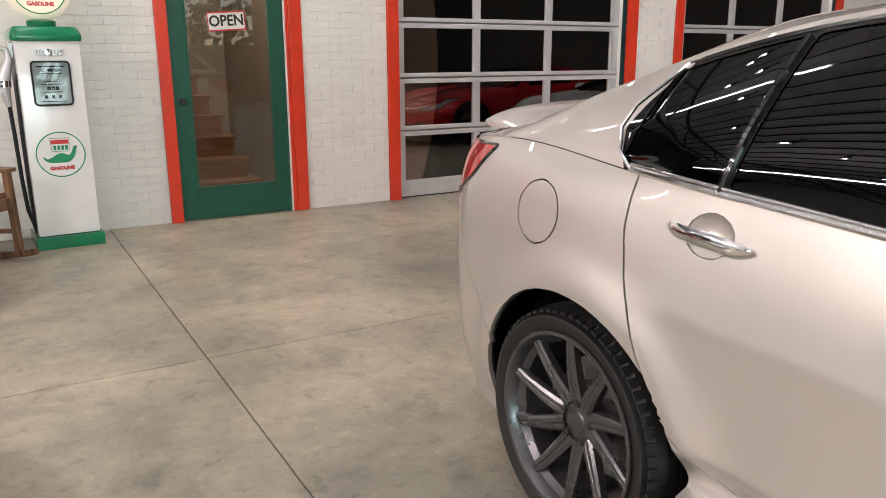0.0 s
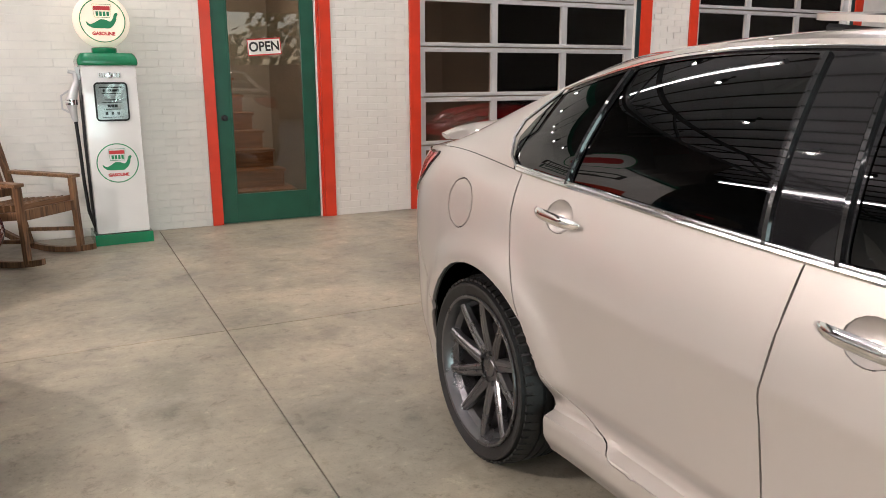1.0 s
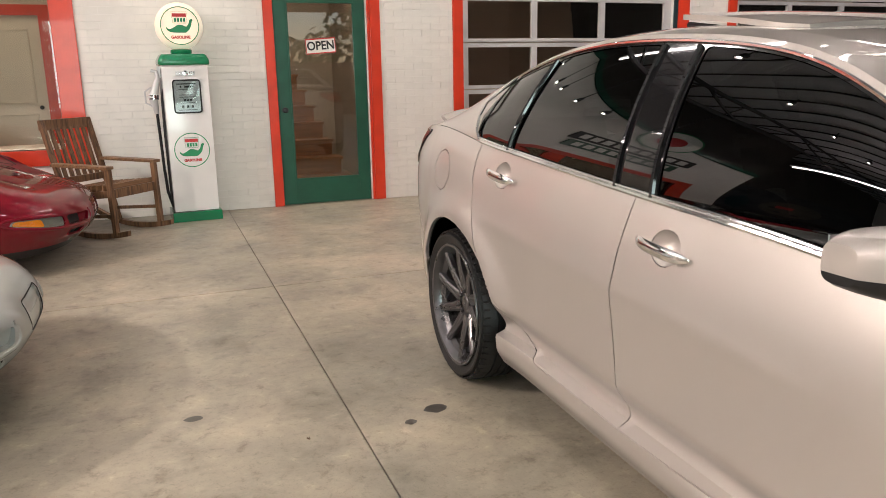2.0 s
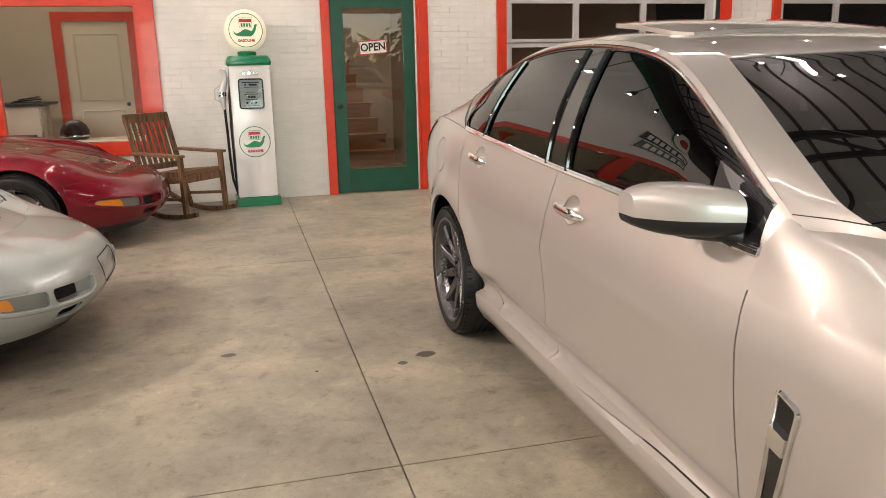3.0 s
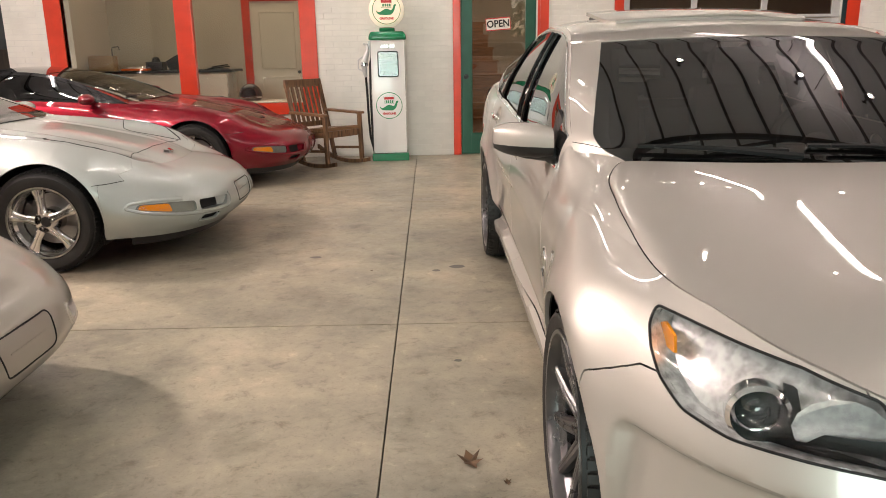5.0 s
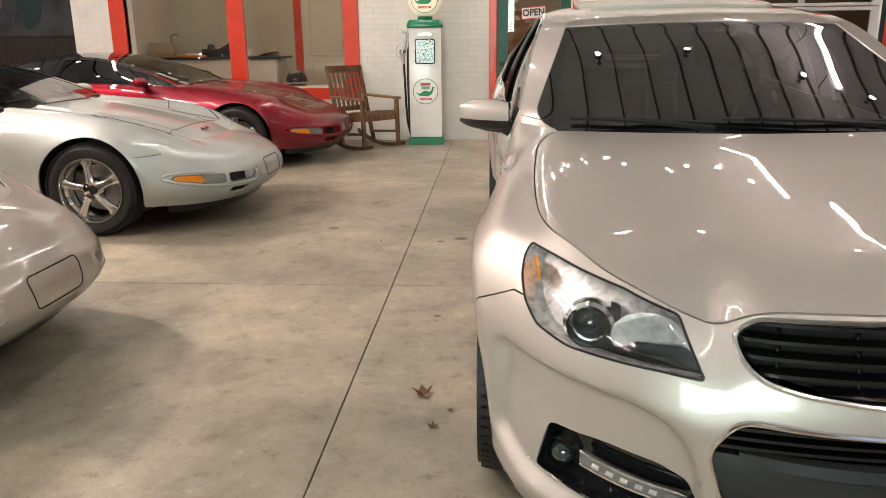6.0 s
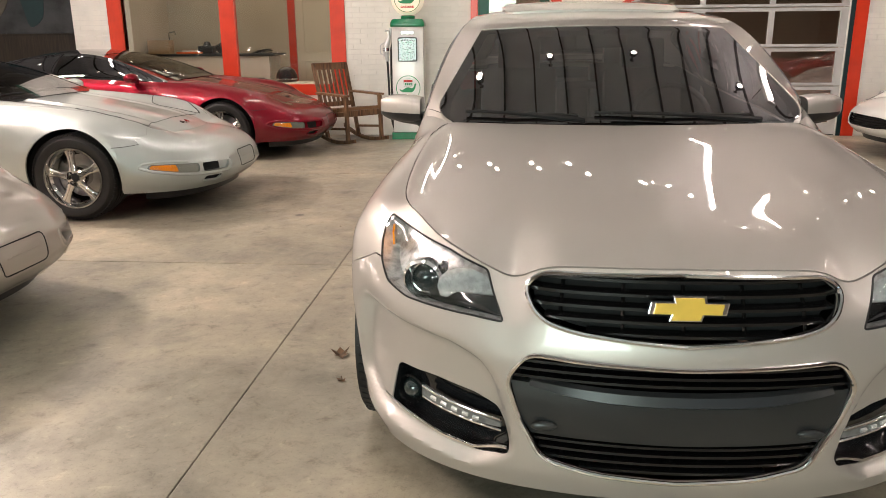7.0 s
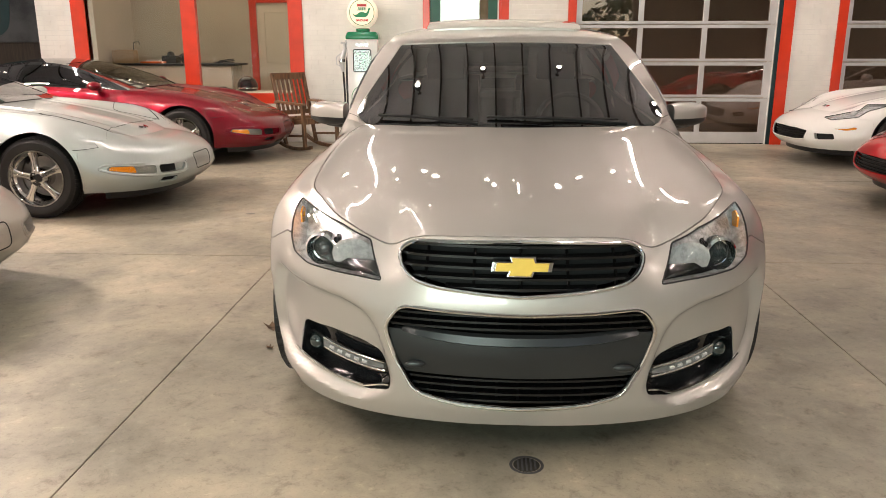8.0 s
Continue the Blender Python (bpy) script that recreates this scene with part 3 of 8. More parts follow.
def wheel(name, parent, at, side, tyre_r, rim_r, width, spokes, M_rim, style, rotor=0.17):
    """A wheel at its hub: tyre, rim barrel and lip, spokes, hub cap, nuts, brake disc and caliper. side: +1 if it faces +x."""
    w = new(name)
    w.parent = parent
    w.matrix_local = pose(*at) @ Matrix.Diagonal((side, 1, 1, 1))
    h = width / 2
    prof = [(rim_r - 0.004, -h + 0.01), (rim_r + 0.018, -h), ((rim_r + tyre_r) / 2 + 0.01, -h - 0.006), (tyre_r - 0.022, -h + 0.012), (tyre_r - 0.006, -h + 0.03)]
    for x in (-0.055, -0.018, 0.018, 0.055):
        x *= width / 0.24
        prof += [(tyre_r, x - 0.006), (tyre_r - 0.007, x - 0.005), (tyre_r - 0.007, x + 0.005), (tyre_r, x + 0.006)]
    prof += [(tyre_r - 0.006, h - 0.03), (tyre_r - 0.022, h - 0.012), ((rim_r + tyre_r) / 2 + 0.012, h + 0.006), ((rim_r + tyre_r) / 2 + 0.004, h + 0.0075), (rim_r + 0.018, h), (rim_r - 0.004, h - 0.01)]
    tyre = part("tyre", lathe(prof, 72, "x", close=True), M_RUBBER, w, "black low-profile tyre", smooth=True, angle=28)
    bm = bmesh.new()
    for k in range(64):
        for sgn in (-1, 1):
            a = (k + (0.5 if sgn > 0 else 0)) * math.tau / 64
            y0, z0 = math.cos(a), math.sin(a)
            t = Vector((0, -z0, y0))
            c = Vector((sgn * (h - 0.03), y0 * (tyre_r - 0.004), z0 * (tyre_r - 0.004)))
            d, e = Vector((sgn * 0.026, 0, 0)), t * 0.011
            up = Vector((0, y0, z0)) * 0.004
            drop = Vector((0, y0, z0)) * -0.010
            q = [c - d - e, c + d - e + drop, c + d + e + drop, c - d + e]
            lo, hi = [bm.verts.new(p - up) for p in q], [bm.verts.new(p + up) for p in q]
            bm.faces.new(hi)
            for i in range(4):
                bm.faces.new((lo[i], lo[(i + 1) % 4], hi[(i + 1) % 4], hi[i]))
    tagged(part("tread", bm, M_RUBBER, w), kind="stuff")
    rim = part("rim", lathe([(rim_r - 0.004, h - 0.012), (rim_r + 0.006, h - 0.002), (rim_r + 0.004, h + 0.004), (rim_r - 0.006, h + 0.003), (rim_r - 0.014, h - 0.010), (rim_r - 0.024, h - 0.05),
                             (rim_r - 0.030, -h + 0.03), (rim_r - 0.004, -h + 0.01), (rim_r - 0.02, -h + 0.0), (rim_r - 0.04, -h + 0.03), (rim_r - 0.034, h - 0.05)], 72, "x", close=True), M_rim, w, smooth=True)
    face = h - 0.03 if style == "slim" else h - 0.012
    for k in range(spokes):
        bm = bmesh.new()
        a = k * math.tau / spokes + 0.2
        rows = []
        n = 7
        for i in range(n):
            t = i / (n - 1)
            r = 0.055 + (rim_r - 0.012 - 0.055) * t
            if style == "slim":
                half, x, deep = 0.025 - 0.010 * t, face - 0.022 * (1 - t) ** 1.5 + 0.012 * t, 0.035 - 0.012 * t
                a2 = a + 0.10 * t
            else:
                half, x, deep = 0.030 - 0.009 * math.sin(t * math.pi) + 0.012 * t ** 3, face - 0.018 * math.sin(t * math.pi * 0.5) + 0.006, 0.03
                a2 = a
            c = Vector((0, math.cos(a2), math.sin(a2)))
            s = Vector((0, -math.sin(a2), math.cos(a2)))
            p = c * r
            rows.append([bm.verts.new(p + s * o * half + Vector((x - q * deep, 0, 0))) for o, q in ((-1, 1), (-1, 0.22), (-0.62, 0), (-0.12, 0), (0, 0.10), (0.12, 0), (0.62, 0), (1, 0.22), (1, 1))])
        for A, B in zip(rows, rows[1:]):
            for i in range(8):
                bm.faces.new((A[i], A[i + 1], B[i + 1], B[i]))
        bmesh.ops.recalc_face_normals(bm, faces=bm.faces)
        part("spoke", bm, M_rim, w, smooth=True, angle=30)
    part("hub", lathe([(0.0, face - 0.022), (0.03, face - 0.022), (0.034, face - 0.026), (0.072, face - 0.030), (0.078, face - 0.04), (0.078, -0.02), (0.0, -0.02)], 40, "x"), M_rim, w, smooth=True)
    if style != "slim":
        part("hub_cap", lathe([(0.0, face - 0.014), (0.024, face - 0.015), (0.030, face - 0.020), (0.030, face - 0.03), (0.0, face - 0.03)], 24, "x"), M_BLACK, w, "black hub cap", smooth=True)
    for k in range(5):
        a = k * math.tau / 5 + 0.4
        part("lug_nut", lathe([(0.0, 0.016), (0.008, 0.016), (0.0105, 0.012), (0.0105, -0.01), (0, -0.01)], 6, "x", at=(face - 0.032, math.cos(a) * 0.057, math.sin(a) * 0.057)), M_BLACK if style == "slim" else M_CHROME, w)
    part("brake_disc", lathe([(0.07, -0.02), (rotor, -0.02), (rotor, -0.045), (0.07, -0.045)], 48, "x", close=True), M_DISC, w, "grey steel brake disc", smooth=True)
    cal = bmesh.new()
    lathe([(rotor - 0.065, 0.0), (rotor + 0.018, 0.0), (rotor + 0.018, -0.075), (rotor - 0.065, -0.075)], 48, "x", bm=cal, close=True)
    bmesh.ops.delete(cal, geom=[v for v in cal.verts if not (v.co.y > 0.02 and abs(v.co.z) < 0.11)], context="VERTS")
    bmesh.ops.holes_fill(cal, edges=[e for e in cal.edges if len(e.link_faces) == 1])
    part("brake_caliper", cal, M_DISC, w)
    return w


M_DISC = mat("brushed steel", (0.42, 0.41, 0.40), 0.32, 1.0, vary=0.2, scale=12, grain=0.2)
M_GUNMETAL = mat("gunmetal wheel paint", (0.13, 0.128, 0.132), 0.28, 0.8, vary=0.1, scale=8, grain=0.1, rough_vary=0.05)
M_SILVER_RIM = mat("polished wheel", (0.62, 0.61, 0.60), 0.16, 1.0, vary=0.05, scale=8, rough_vary=0.04)
M_LINER = mat("black liner", (0.008, 0.008, 0.008), 0.8, vary=0.2)
M_TINT = glass("dark tinted glass", (0.022, 0.023, 0.024), 1.65)
M_SCREEN = glass("lightly tinted windscreen", (0.27, 0.30, 0.305), 2.35)
M_LENS = glass("clear lamp lens", (0.94, 0.95, 0.95), 1.45)
M_AMBER = mat("amber lens", (0.82, 0.29, 0.012), 0.12, vary=0.1, grain=0.1, coat=0.6)
M_RED_LENS = mat("red lens", (0.35, 0.008, 0.012), 0.08, vary=0.1, grain=0.1, coat=0.8)
M_REFLECTOR = mat("bright reflector", (0.90, 0.90, 0.90), 0.18, 0.55, vary=0.25, scale=60, rough_vary=0.06)
M_GOLD = mat("gold badge", (0.80, 0.54, 0.08), 0.4, 0.15, vary=0.06, scale=30)
M_GLOSS_BLACK = mat("gloss black", (0.010, 0.010, 0.011), 0.06, coat=0.6, vary=0.1, grain=0.05)
M_GRILLE = mat("satin black grille", (0.006, 0.006, 0.0065), 0.22, vary=0.15, grain=0.1)
M_VALANCE = mat("dark grey satin panel", (0.026, 0.028, 0.029), 0.28, vary=0.1, scale=4, grain=0.08)
M_SEAT = mat("dark seat leather", (0.02, 0.02, 0.021), 0.45, vary=0.2, grain=0.2, bump=0.1)


def paint(name, base, flake, rough=0.45, metal=0.1):
    return mat(name, base, rough, metal, vary=flake, scale=1.5, grain=0.08, grain_scale=900, coat=1.0, specular_ior_level=0.1, specular_tint=(0.18, 0.18, 0.18, 1))


M_PEARL = paint("champagne white pearl paint", (0.55, 0.515, 0.478), 0.03, 0.42, 0.58)
M_SILVER = paint("silver paint", (0.47, 0.505, 0.485), 0.04, 0.36, 0.5)
M_PEWTER = paint("pewter silver paint", (0.44, 0.41, 0.365), 0.04, 0.36, 0.45)
M_MAROON = paint("dark red metallic paint", (0.19, 0.004, 0.014), 0.06, 0.4, 0.45)
M_ARCTIC = paint("white paint", (0.76, 0.75, 0.72), 0.02, 0.45, 0.0)
M_BRIGHT_RED = paint("bright red paint", (0.40, 0.004, 0.008), 0.05, 0.4, 0.05)


class Side:
    """The upright side of a cabin between the belt and the roof rail, by length and height."""

    def __init__(self, bw, bz, rw, rz, bulge):
        self.bw, self.zb, self.rw, self.zs, self.bulge = bw, bz, rw, rz, bulge

    def point(self, s, z, out=0.0):
        b, r = self.zb(s), self.zs(s)
        f = np.clip((z - b) / np.maximum(r - b, 1e-4), 0, 1)
        k = np.clip((r - b) / 0.3, 0, 1)
        return np.stack([self.bw(s) + (self.rw(s) - self.bw(s)) * f ** 1.15 + self.bulge * k * 4 * f * (1 - f) + out, s + 0 * f, z + 0 * f], -1)


def shell(car, skin, sgrid, nv, loops, materials, middle, void, labels, gap=0.0022, flange=0.014):
    """Cuts the skin into panels, one object each (middle: those that span both sides), with a black liner behind the gaps."""
    s, z, who = skin_grid(skin, sgrid, nv, loops)
    P = skin.point(s, z)
    made = {}
    for name in sorted(set(who.ravel())):
        if name in void:
            continue
        kind = name.split(":")[0]
        for sides in ([(1, -1)] if name in middle else [(1,), (-1,)]):
            bm = patch(P, who == name, sides, gap, flange, skin.diag)
            if not name:
                # small leftover islands become filler panels of their own
                left, islands = set(bm.faces), []
                while left:
                    todo, isle = [left.pop()], []
                    while todo:
                        f = todo.pop()
                        isle.append(f)
                        near = {g for e in f.edges for g in e.link_faces} & left
                        left -= near
                        todo += near
                    islands.append(isle)
                islands.sort(key=len)
                for isle in islands[:-1]:
                    if len(isle) > 12:
                        keep = {tuple(round(c, 5) for c in f.calc_center_median()) for f in isle}
                        b2 = bm.copy()
                        bmesh.ops.delete(b2, geom=[f for f in b2.faces if tuple(round(c, 5) for c in f.calc_center_median()) not in keep], context="FACES")
                        part("filler_panel", b2, materials[""], car, smooth=True, angle=40)
                bmesh.ops.delete(bm, geom=[f for isle in islands[:-1] for f in isle], context="FACES")
            ob = part(kind, bm, materials.get(name, materials[""]), car, labels.get(name, ""), smooth=True, angle=40)
            made[name, sides[0]] = ob
    hole = np.isin(who, list(void))
    part("inner_liner", patch(skin.point(s, z, -0.018), ~hole, (1, -1), 0, 0, skin.diag), M_LINER, car, smooth=True)
    return s, z, who, made


def seam(skin, loop, r, material, parent, name="trim", out=0.0, sides=(1, -1), closed=True, step=0.02, n=6, label=""):
    """A thin bar laid on the skin along an outline in (s, z)."""
    pts = []
    for a, b in zip(loop, loop[1:] + (loop[:1] if closed else [])):
        k = max(1, int(math.hypot(b[0] - a[0], b[1] - a[1]) / step))
        pts += [(a[0] + (b[0] - a[0]) * i / k, a[1] + (b[1] - a[1]) * i / k) for i in range(k)]
    if not closed:
        pts.append(loop[-1])
    q = skin.point(np.array([p[0] for p in pts]), np.array([p[1] for p in pts]), out)
    return [part(name, tube(mirror_pts(q, sd), r, n, closed), material, parent, label, smooth=True) for sd in sides]


def span(loop, z):
    """The stretch of s in which a closed outline holds the height z."""
    xs = [a[0] + (z - a[1]) * (b[0] - a[0]) / (b[1] - a[1]) for a, b in zip(loop, loop[1:] + loop[:1]) if (a[1] > z) != (b[1] > z)]
    return (min(xs), max(xs)) if len(xs) > 1 else None


def bar_on(skin, z, s0, s1, out, half, deep, bm, side=1, n=16):
    """A horizontal slat of a grille that follows the skin."""
    s = np.linspace(s0, s1, n)
    A, B = skin.point(s, np.full(n, z), out), skin.point(s, np.full(n, z), out - deep)
    rows = []
    for a, b in zip(A, B):
        rows.append([bm.verts.new((p[0] * side, p[1], p[2] + dz)) for p, dz in ((a, -half * 0.6), (a, half * 0.6), (b, half), (b, -half))])
    for R, T in zip(rows, rows[1:]):
        for i in range(4):
            bm.faces.new((R[i], R[(i + 1) % 4], T[(i + 1) % 4], T[i]))
    bm.faces.new(rows[0])
    bm.faces.new(rows[-1][::-1])


def cabin(car, p, lr, wr, zr, lc, zc, belt_w, belt_z, bulge, glass_p, back_p, qA, windows, black, body, roof_paint, crown=2.6, edge=None):
    """Windscreen, roof, rear window and the two sides with their side windows."""
    cl = [smooth_curve(p, a) for a in (lr, wr, zr, lc, zc)]
    g = np.unique(np.concatenate([np.linspace(0, 1, 97), glass_p, back_p]))
    q = np.unique(np.concatenate([np.linspace(0, 1, 33), [qA]]))
    G, Q = np.meshgrid(g, q, indexing="ij")
    R = [f(G) for f in cl]
    w = R[1] * (1 - (1 - Q) ** 1.0)
    P = np.stack([w, R[0] + (R[3] - R[0]) * (1 - Q ** 2), R[2] + (R[4] - R[2]) * (1 - Q ** crown)], -1)
    if edge:
        # glass edge and pillar band of their own: p, rail length, centre (l, z), glass edge (w, l, z), rounded lower corner
        pk, lrk, lck, zck, wek, lek, zek, (dw, dl, dz) = edge
        Rl, Cl, Cz, Ew, El, Ez = [flow(pk, a)(G) for a in (lrk, lck, zck, wek, lek, zek)]
        round_off = np.clip(1 - G / 0.10, 0, 1) ** 1.6
        Rw, Rz = rail(p, lr, wr)(Rl), rail(p, lr, zr)(Rl)
        f, h = np.clip(Q / qA, 0, 1), np.clip((Q - qA) / (1 - qA), 0, 1)
        near = round_off * f ** 8
        glassy = np.stack([Ew * f + dw * near, Cl + (El - Cl) * f ** 2 + dl * near, Cz + (Ez - Cz) * f ** 2 + dz * near], -1)
        Ew, El, Ez = Ew + dw * round_off, El + dl * round_off, Ez + dz * round_off
        band = np.stack([Ew + (Rw - Ew) * h, El + (Rl - El) * h, Ez + (Rz - Ez) * (0.55 * h + 0.45 * h ** 2)], -1)
        P = np.where((Q <= qA)[..., None], glassy, band)
    cg, cq = (G[:-1, :-1] + G[1:, 1:]) / 2, (Q[:-1, :-1] + Q[1:, 1:]) / 2
    front = (cg > glass_p[0]) & (cg < glass_p[1]) & (cq < qA)
    back = (cg > back_p[0]) & (cg < back_p[1]) & (cq < qA)
    roof = ~(front | back)
    part("roof", patch(P, roof, (1, -1), 0.001, 0.02), roof_paint, car, smooth=True, angle=50)
    for name, mask, m, pr in (("windscreen", front, M_SCREEN, glass_p), ("rear_window", back, M_TINT, back_p)):
        if not mask.any():
            continue
        pane = part(name, patch(grow(P, -0.003), mask, (1, -1)), m, car, "curved tinted glass", smooth=True)
        rim = ((cg < pr[0] + 0.018) | (cg > pr[1] - 0.022) | (cq > qA - 0.045)) & mask
        part("glass_border", patch(grow(P, -0.0055), rim, (1, -1)), M_GLOSS_BLACK, pane, smooth=True)
    side = Side(belt_w, belt_z, rail(p, lr, wr), rail(p, lr, zr), bulge)
    loops = [("black", black)]
    for name, l0, l1, top, slant0, slant1 in windows:
        ls = np.linspace(l0, l1, 30)
        lo = [(float(x + slant * 0), float(belt_z(x) + 0.012)) for x, slant in ((x, 0) for x in ls)]
        hi = [(float(x + (slant0 * (1 - i / 29) + slant1 * i / 29)), float(max(side.zs(x + (slant0 * (1 - i / 29) + slant1 * i / 29)) - top, belt_z(x) + 0.02))) for i, x in enumerate(ls)]
        loops.append((name, fillet(lo[::4] + [lo[-1]] + hi[::-1][::2] + [hi[0]], 0.012, 3)))
    sg = np.linspace(lr[0] + 0.005, lr[-1] - 0.005, 170)
    s, z, who = skin_grid(side, sg, 38, loops)
    P = side.point(s, z)
    for sd in (1, -1):
        part("cabin_side", patch(P, who == "", (sd,), 0, 0, side.diag), body, car, smooth=True, angle=50)
        part("window_frame", patch(P, who == "black", (sd,), 0, 0, side.diag), M_GLOSS_BLACK, car, "gloss black window surround", smooth=True, angle=50)
        for name, _ in loops[1:]:
            part("side_window", patch(side.point(s, z, -0.004), who == name, (sd,), 0, 0.01, side.diag), M_TINT, car, "dark tinted side glass", smooth=True)
    return side, P, cl


def seats(car, rows, z0, width=0.5, tall=0.62):
    for l, ws in rows:
        for w in ws:
            bm = boxes((w - width / 2, w + width / 2, l - 0.25, l + 0.25, z0, z0 + 0.16), bevel=0.05)
            part("seat", bm, M_SEAT, car, smooth=True)
            bm = boxes((w - width / 2 + 0.02, w + width / 2 - 0.02, -0.06, 0.06, 0, tall), bevel=0.05)
            bmesh.ops.transform(bm, matrix=pose(0, l + 0.22, z0 + 0.12, -18), verts=bm.verts)
            part("seat_back", bm, M_SEAT, car, smooth=True)
            bm = boxes((w - 0.13, w + 0.13, -0.045, 0.045, 0, 0.19), bevel=0.04)
            bmesh.ops.transform(bm, matrix=pose(0, l + 0.40, z0 + 0.10 + tall * 0.97, -12), verts=bm.verts)
            part("headrest", bm, M_SEAT, car, smooth=True)


def steering_wheel(car, w, l, z):
    bm = bmesh.new()
    tube([(0.185 * math.cos(a), 0, 0.185 * math.sin(a)) for a in np.linspace(0, math.tau, 32, endpoint=False)], 0.016, 8, True, bm)
    for a in (0, math.pi, -math.pi / 2):
        tube([(0, 0, 0), (0.18 * math.cos(a), 0, 0.18 * math.sin(a))], 0.018, 6, False, bm)
    lathe([(0.0, -0.02), (0.06, -0.02), (0.065, 0.0), (0.06, 0.03), (0, 0.03)], 20, "y", bm)
    bmesh.ops.transform(bm, matrix=pose(w, l, z, -25), verts=bm.verts)
    part("steering_wheel", bm, M_SEAT, car, smooth=True)


def sedan():
    car = thing("car", "champagne pearl white four-door sedan with gunmetal wheels and tilted sunroof", "car", (2.318, -2.62, 0), 0.0)
    HF, HR, HZ = 0.835, 3.88, 0.332
    # section depth by height: 0 at the bottom edge, 1 at the shoulder
    nose = [(0, 0.060), (0.12, 0.035), (0.35, 0.022), (0.58, 0.004), (0.66, 0.0), (0.78, 0.014), (0.9, 0.045), (1, 0.085)]
    corner = [(0, 0.055), (0.12, 0.020), (0.3, 0.012), (0.55, 0.020), (0.66, 0.026), (0.74, 0.042), (0.82, 0.068), (0.9, 0.105), (1, 0.165)]
    fender = [(0, 0.055), (0.15, 0.02), (0.3, 0.018), (0.6, 0.004), (0.74, 0.006), (0.86, 0.030), (0.94, 0.075), (1, 0.165)]
    cowl = [(0, 0.055), (0.09, 0.016), (0.15, 0.013), (0.18, 0.044), (0.21, 0.046), (0.29, 0.022), (0.4, 0.018), (0.64, 0.002), (0.72, 0.0), (0.84, 0.014), (0.93, 0.036), (1, 0.056)]
    door = [(0, 0.052), (0.09, 0.014), (0.15, 0.012), (0.172, 0.060), (0.195, 0.064), (0.282, 0.026), (0.30, 0.019), (0.4, 0.016), (0.62, 0.004), (0.67, 0.0), (0.70, 0.003), (0.8, 0.013), (0.93, 0.038), (1, 0.055)]
    quarter = [(0, 0.05), (0.2, 0.02), (0.4, 0.015), (0.6, 0.003), (0.7, 0.002), (0.82, 0.012), (0.92, 0.035), (1, 0.075)]
    tail = [(0, 0.09), (0.15, 0.03), (0.35, 0.004), (0.5, 0.0), (0.62, 0.012), (0.8, 0.03), (0.93, 0.055), (1, 0.085)]
    skin = Skin((0.78, 0.915, 2.0, 3.0), ([0.75, 0.9, 1.25, 1.7, 2.5, 3.3, 3.88, 4.25], [0.915, 0.912, 0.885, 0.862, 0.862, 0.868, 0.892, 0.885]), (4.93, 0.73, 0.885, 2.4),
                [("w", 0, 0.135), ("w", 0.5, 0.13), ("w", 0.8, 0.14), ("l", 0.9, 0.18), ("l", 1.4, 0.155), ("l", 2.6, 0.165), ("l", 3.4, 0.185), ("l", 4.2, 0.20), ("r", 0.7, 0.25), ("r", 0, 0.26)],
                [("w", 0, 0.760), ("w", 0.31, 0.753), ("w", 0.37, 0.741), ("w", 0.415, 0.721), ("w", 0.44, 0.716), ("w", 0.50, 0.730), ("w", 0.6, 0.760), ("w", 0.70, 0.783), ("w", 0.76, 0.800), ("w", 0.82, 0.816), ("l", 0.62, 0.846), ("l", 0.97, 0.904), ("l", 1.15, 0.925), ("l", 1.34, 0.924), ("l", 1.54, 0.914), ("l", 2.19, 0.955), ("l", 2.76, 0.981), ("l", 3.71, 1.045), ("l", 4.2, 1.085), ("r", 0.7, 1.055), ("r", 0, 1.06)],
                [(("w", 0), nose), (("w", 0.42), nose), (("w", 0.84), corner), (("l", 0.70), fender), (("l", 1.2), fender), (("l", 1.62), cowl), (("l", 2.1), door), (("l", 3.48), door), (("l", 3.9), quarter), (("l", 4.35), quarter), (("r", 0.6), tail), (("r", 0), tail)],
                [(HF, HZ, 0.37, 0.024), (HR, HZ, 0.385, 0.030)])
    sl = lambda l: skin.at("l", l)
    loop_l = lambda pts: [(sl(l), z) for l, z in pts]
    F = lambda w, z: (skin.find(w, z), z)
    N = lambda w, l, z: (skin.near(w, l, z), z)
    upper = [(-0.3, 0.746), F(0.335, 0.738), F(0.385, 0.705), F(0.364, 0.652), F(0.325, 0.626), F(0.26, 0.610), F(0.14, 0.598), (0.0, 0.589), (-0.3, 0.589)]
    lower = [(-0.3, 0.532), (0, 0.532), F(0.25, 0.540), F(0.372, 0.548), F(0.428, 0.470), F(0.395, 0.36), F(0.335, 0.245), F(0.2, 0.215), (0, 0.203), (-0.3, 0.203)]
    lamp = fillet([F(0.435, 0.612), F(0.52, 0.618), F(0.61, 0.620), N(0.70, 0.245, 0.622), N(0.766, 0.324, 0.643), N(0.793, 0.395, 0.683), N(0.799, 0.445, 0.725), N(0.790, 0.485, 0.765), N(0.768, 0.505, 0.795), N(0.698, 0.388, 0.781), F(0.58, 0.757), F(0.478, 0.725)], 0.012)
    fog = fillet([F(0.757, 0.408), F(0.63, 0.408), F(0.52, 0.390), F(0.462, 0.365), F(0.437, 0.315), F(0.421, 0.238), F(0.516, 0.210), F(0.60, 0.222), F(0.786, 0.273)], 0.014)
